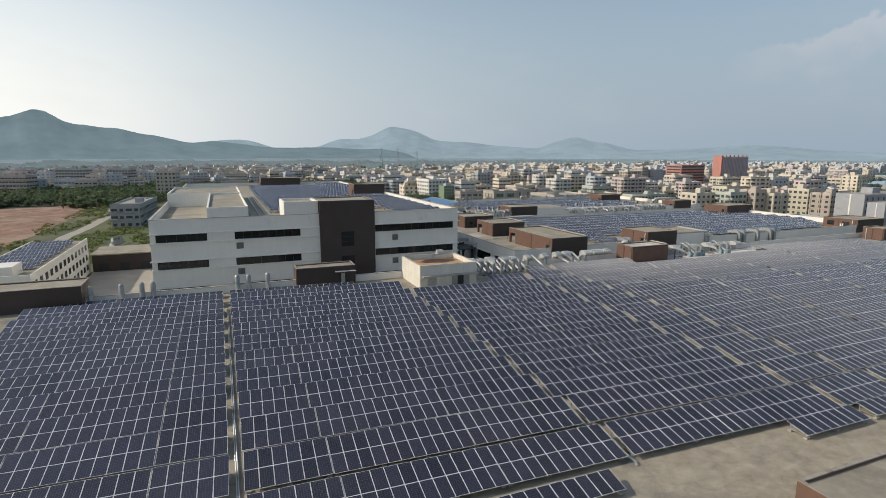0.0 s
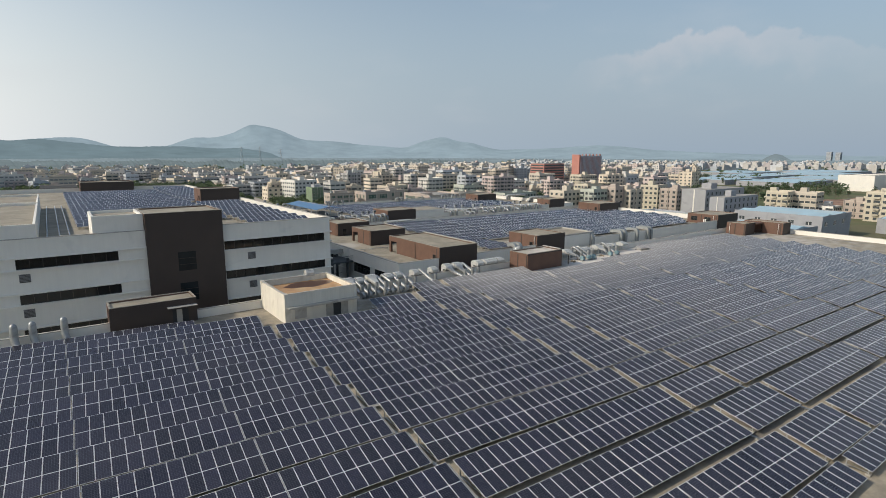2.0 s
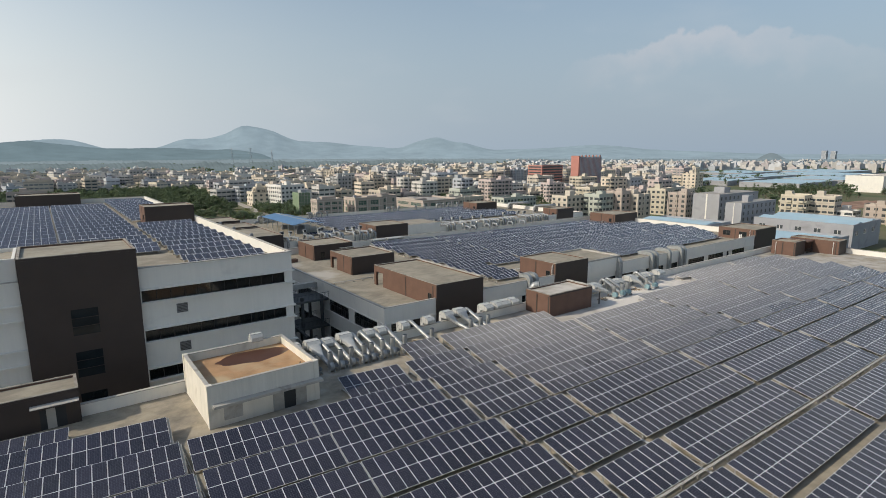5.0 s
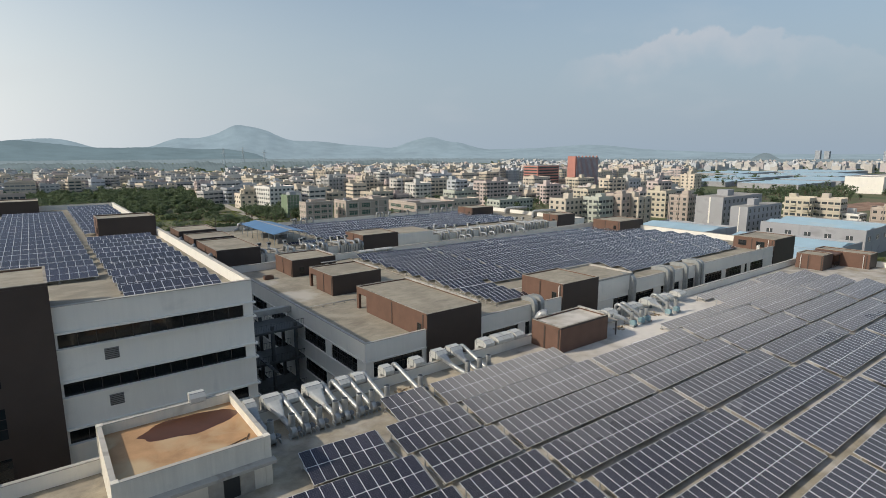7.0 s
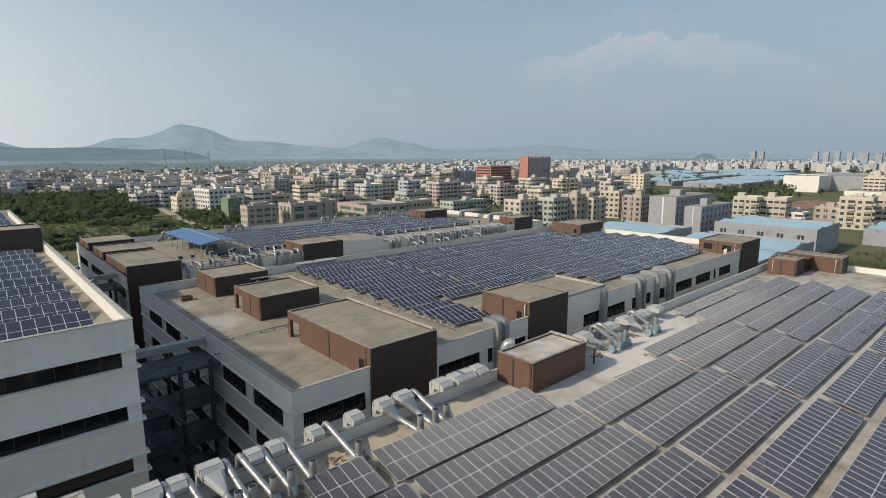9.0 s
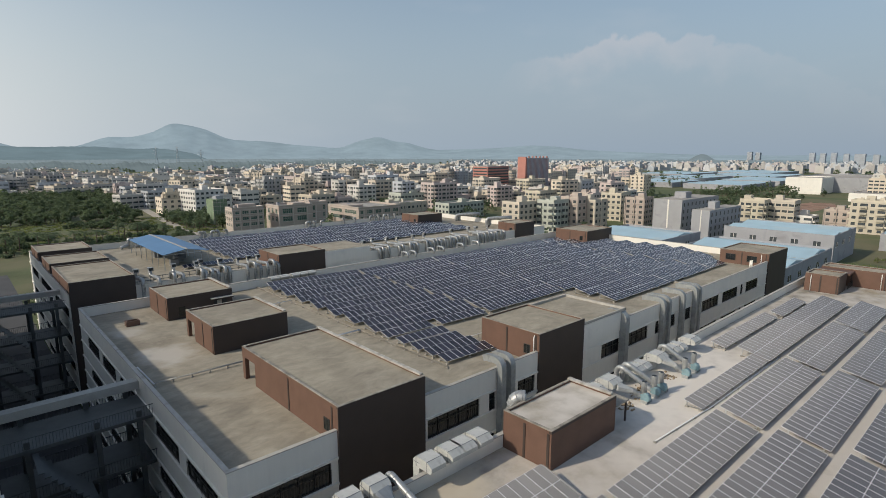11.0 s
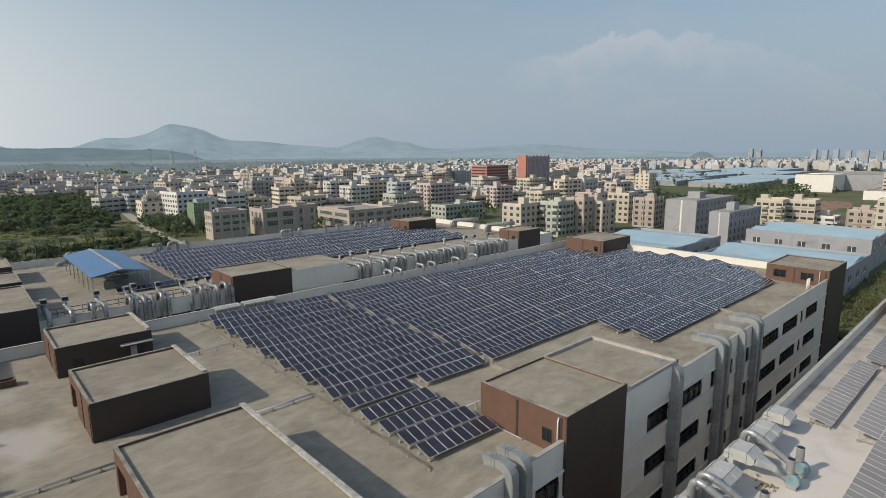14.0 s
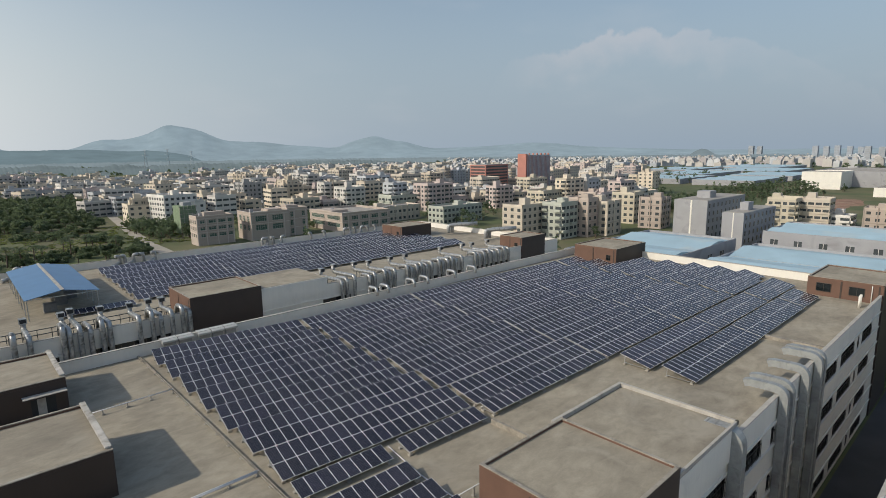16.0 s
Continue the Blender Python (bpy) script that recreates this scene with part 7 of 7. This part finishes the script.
for x, w in ((-15.4, 1.9), (-13.4, 1.9), (-11.0, 1.7), (-9.2, 1.7), (-7.4, 1.7)):
    t = thing("duct_hood", "low galvanised hood on the parapet", "duct hood", "hoods on the far parapet", at=(x, 50.2, 0))
    hood(t, 0, 0.6, 1.15, w, 1.7, 0.5)
    block("base", M_DUCT, t, -w * 0.4, w * 0.4, 0.0, 0.6, 0, 1.2)
for x in (17.2, 19.6, 25.4, 28.6, 35.5, 41.1):
    t = thing("vent_pipe", "shiny bent vent pipe over the parapet", "vent pipe", "bent vents on the far parapet", at=(x, 51.3, 0))
    ribbed("pipe", t, [Vector((0, 0.5, -1.0)), Vector((0, 0.5, 1.2))] + bend((0, 0.5, 1.2), (0, 0.5, 2.5), (0, -1.7, 2.5), 0.6, 5) + bend((0, 0.5, 2.5), (0, -1.7, 2.5), (0, -1.9, 1.0), 0.5, 4) + [Vector((0, -1.9, 1.3))], 0.26, M_PIPE)
for k, x in enumerate((-25.8, -23.7, -22.4, -20.7, -6.5, -5.4, -3.6, -1.5, 1.0, 27.9, 29.4, 31.2, 33.5, 42.8, 47.4, 54.0, 56.3, 58.1, 60.2, 62.8, 65.8)):
    t = thing("roof_cowl", "galvanised cowl standing at the far parapet", "roof cowl", "cowls on the far parapet", at=(x, 117.6, 0))
    out = -1 if k % 3 else 1
    ribbed("pipe", t, [Vector((0, 0, 0)), Vector((0, 0, 1.5))] + bend((0, 0, 1.5), (0, 0, 2.4), (1.6 * out, -0.5, 2.4), 0.55, 5) + [Vector((0.95 * out, -0.3, 2.4))], 0.38, n=10)
    if k % 2 == 0:
        ribbed("lying_drum", t, [Vector((-0.3, -0.7, 0.9)), Vector((-1.2, -1.3, 0.6)), Vector((-2.4, -2.0, 0.45))], 0.42, n=10)
for y in (81.0, 96.5):
    for k in range(2):
        t = thing("duct_elbow", "thick galvanised roof duct with twin bends", "duct elbow", "ducts on the far roof", at=(78.0 + 1.6 * k, y, 0))
        ribbed("duct", t, [Vector((0, 0, 0.5)), Vector((0, 0, 1.4))] + bend((0, 0, 1.4), (0, 0, 2.8), (4, -3, 3.2), 0.9, 5) + lerp_run((2, -1.5, 3.0), (6, -5, 3.2), 3), 0.55, n=12)


# ---- stairs and bridge between the blocks ----
br = thing("steel_bridge", "dark steel bridge and stairs between the blocks", "footbridge", "bridges between the blocks")
for z in (-1.0, -6.0, -11.0, -16.0):
    block("deck", M_IRON, br, -60.4, -47.3, 10.5, 16.8, z - 0.35, z)
    for y in (10.6, 16.65):
        block("handrail", M_IRON, br, -60.0, -47.7, y, y + 0.06, z + 1.05, z + 1.12)
        bm = bmesh.new()
        for k in range(48):
            x = -59.9 + 0.255 * k
            box(bm, x, x + 0.035, y + 0.01, y + 0.045, z, z + 1.05)
        part("baluster_row", bm, M_IRON, br)["kind"] = "stuff"
block("roof_beam", M_TRIM, br, -60.4, -47.7, 15.8, 17.0, 0.0, 0.9)
for x in (-58.5, -53.0, -49.3):
    for y in (10.8, 16.4):
        block("column", M_IRON, br, x, x + 0.45, y, y + 0.45, GROUND, -0.35)
for k, z in enumerate((-1.0, -6.0, -11.0)):
    for f in range(10):
        block("step", M_IRON, br, -58.0 + f * 0.42, -57.55 + f * 0.42, 6.2, 10.4, z - 0.5 * f - 0.55, z - 0.5 * f - 0.45)

copy_thing(br, Matrix.Translation((0, 54.0, 0)))

# ---- tall block's trim ----
M_LOUVRE = material("grey_louvre", (0.22, 0.22, 0.22), 0.6, 0.2, 0.1, 0.5, 0.05)
for x, top in ((-106.8, 5.3), (-75.9, 5.2)):
    for z in (top, top - 5.0, top - 10.0):
        lv = block("louvre", M_LOUVRE, L, x, x + 1.3, LY0 - 0.04, LY0 + 0.01, z, z + 1.2, "grey louvred vent")
        for k in range(6):
            block("slat", M_FRAME, lv, x + 0.05, x + 1.25, LY0 - 0.1, LY0 - 0.04, z + 0.08 + 0.19 * k, z + 0.13 + 0.19 * k)
for k in range(5):
    z = 7.6 - 5.0 * k
    w = block("stair_window", M_PANE, L, -86.8, -84.2, -6.85, -6.79, z - 3.0, z, "dark stair window")
    for f in (0.33, 0.66):
        block("glazing_bar", M_BARK_BROWN, w, -86.8, -84.2, -6.89, -6.85, z - 3.0 * f - 0.05, z - 3.0 * f)
for x, y in ((-60.9, 12.0), (-60.9, 22.0), (-60.9, 31.0)):
    t = thing("roof_lantern", "small dark cowl by the parapet", "roof cowl", "cowls on the tall roof", at=(x, y, 10.0))
    bm = bmesh.new()
    tube(bm, [(0, 0, 0), (0, 0, 1.0), (0.2, 0, 1.5), (0.5, 0, 1.6)], 0.35, 10)
    part("cowl", bm, M_MOTOR, t)

# low white wing with its own panels, and a brown shed behind
wg = thing("factory_wing", "low white wing with small windows and rooftop panels", "factory wing", GRP, at=(-170, 45, GROUND))
block("wall", M_WHITE, wg, 0, 16, 0, 64, 0, 11.5)
block("roof", M_ROOF, wg, 0.3, 15.7, 0.3, 63.7, 11.5, 11.6)
block("roof_room", M_WHITE, wg, 3, 12, 1.5, 9, 11.6, 14.4)
block("parapet", M_WHITE, wg, 15.7, 16, 0, 64, 11.5, 12.4)
block("parapet", M_WHITE, wg, 0, 15.7, 0, 0.3, 11.5, 12.4)
block("parapet", M_WHITE, wg, 0, 0.3, 0.3, 64, 11.5, 12.4)
for f in range(3):
    for k in range(13):
        block("window", M_WIN, wg, 15.98, 16.06, 2.5 + 4.7 * k, 4.9 + 4.7 * k, 1.5 + 3.5 * f, 3.4 + 3.5 * f)
for k in range(8):
    solar_table(-168.5, -156.5, 60 + 6.0 * k, 2, GROUND + 11.6, 0.42, False)
sh = thing("store_shed", "long low brown store shed with a flat roof", "store shed", GRP, at=(-153, 108, GROUND))
block("wall", M_BARK_BROWN, sh, 0, 34, 0, 18, 0, 6)
block("roof", M_ROOF, sh, -0.5, 34.5, -0.5, 18.5, 6, 6.4)
for k in range(5):
    block("doorway", M_DARK, sh, 2 + 6.6 * k, 5 + 6.6 * k, -0.05, 0.02, 0, 3)
yard = bmesh.new()
box(yard, -153, -121.8, 2, 108, GROUND, GROUND + 0.06)
tagged(part("pavement", yard, M_LANE), "pale concrete yard", "yard", kind="structure")
flats(-158, 266, 15, 56, -6.5, -4, 3)
flats(-154, 460, 17, 14, 5.6, -10, 0)
flats(-300, 560, 31, 16, 0.0, -20, 2)
flats(-266, 640, 34, 14, 4.0, -20, 3)
flats(-226, 700, 30, 14, 2.0, -20, 3)
flats(-30, 690, 22, 14, -0.8, -30, 3)
flats(-8, 694, 24, 14, -1.5, -30, 3)
flats(-96, 420, 24, 16, -3.0, 0, 2)


def street_lamp(x, y, h=8.5):
    t = thing("street_lamp", "slim grey street lamp with an arched arm", "street lamp", "lamps in the lane", at=(x, y, GROUND))
    bm = bmesh.new()
    tube(bm, [(0, 0, 0), (0, 0, h * 0.5), (0, 0, h)], [0.1, 0.08, 0.06], 8)
    part("pole", bm, M_STEEL, t)
    bm = bmesh.new()
    tube(bm, [(0, 0, h - 0.3), (0.2, -0.4, h + 0.1), (0.5, -1.3, h + 0.25)], 0.04, 6)
    part("arm", bm, M_STEEL, t)
    block("head", M_WHITE, t, 0.3, 0.65, -1.9, -1.2, h + 0.2, h + 0.32)


for x in (-6.0, 14.0, 36.0, 58.0, 80.0):
    street_lamp(x, -17.2)
# low upstand across the middle roof, and the kerb by its front tables
for x0, x1, y0, y1, h in ((43.6, 44.2, -9.0, -1.5, 0.45), (0.3, 0.6, 3.4, 8.2, 0.5)):
    bm = bmesh.new()
    box(bm, x0, x1, y0, y1, 0.0, h)
    tagged(part("roof_upstand", bm, M_RIM), "low weathered concrete upstand across the roof", "roof upstand", "upstands on the roof")
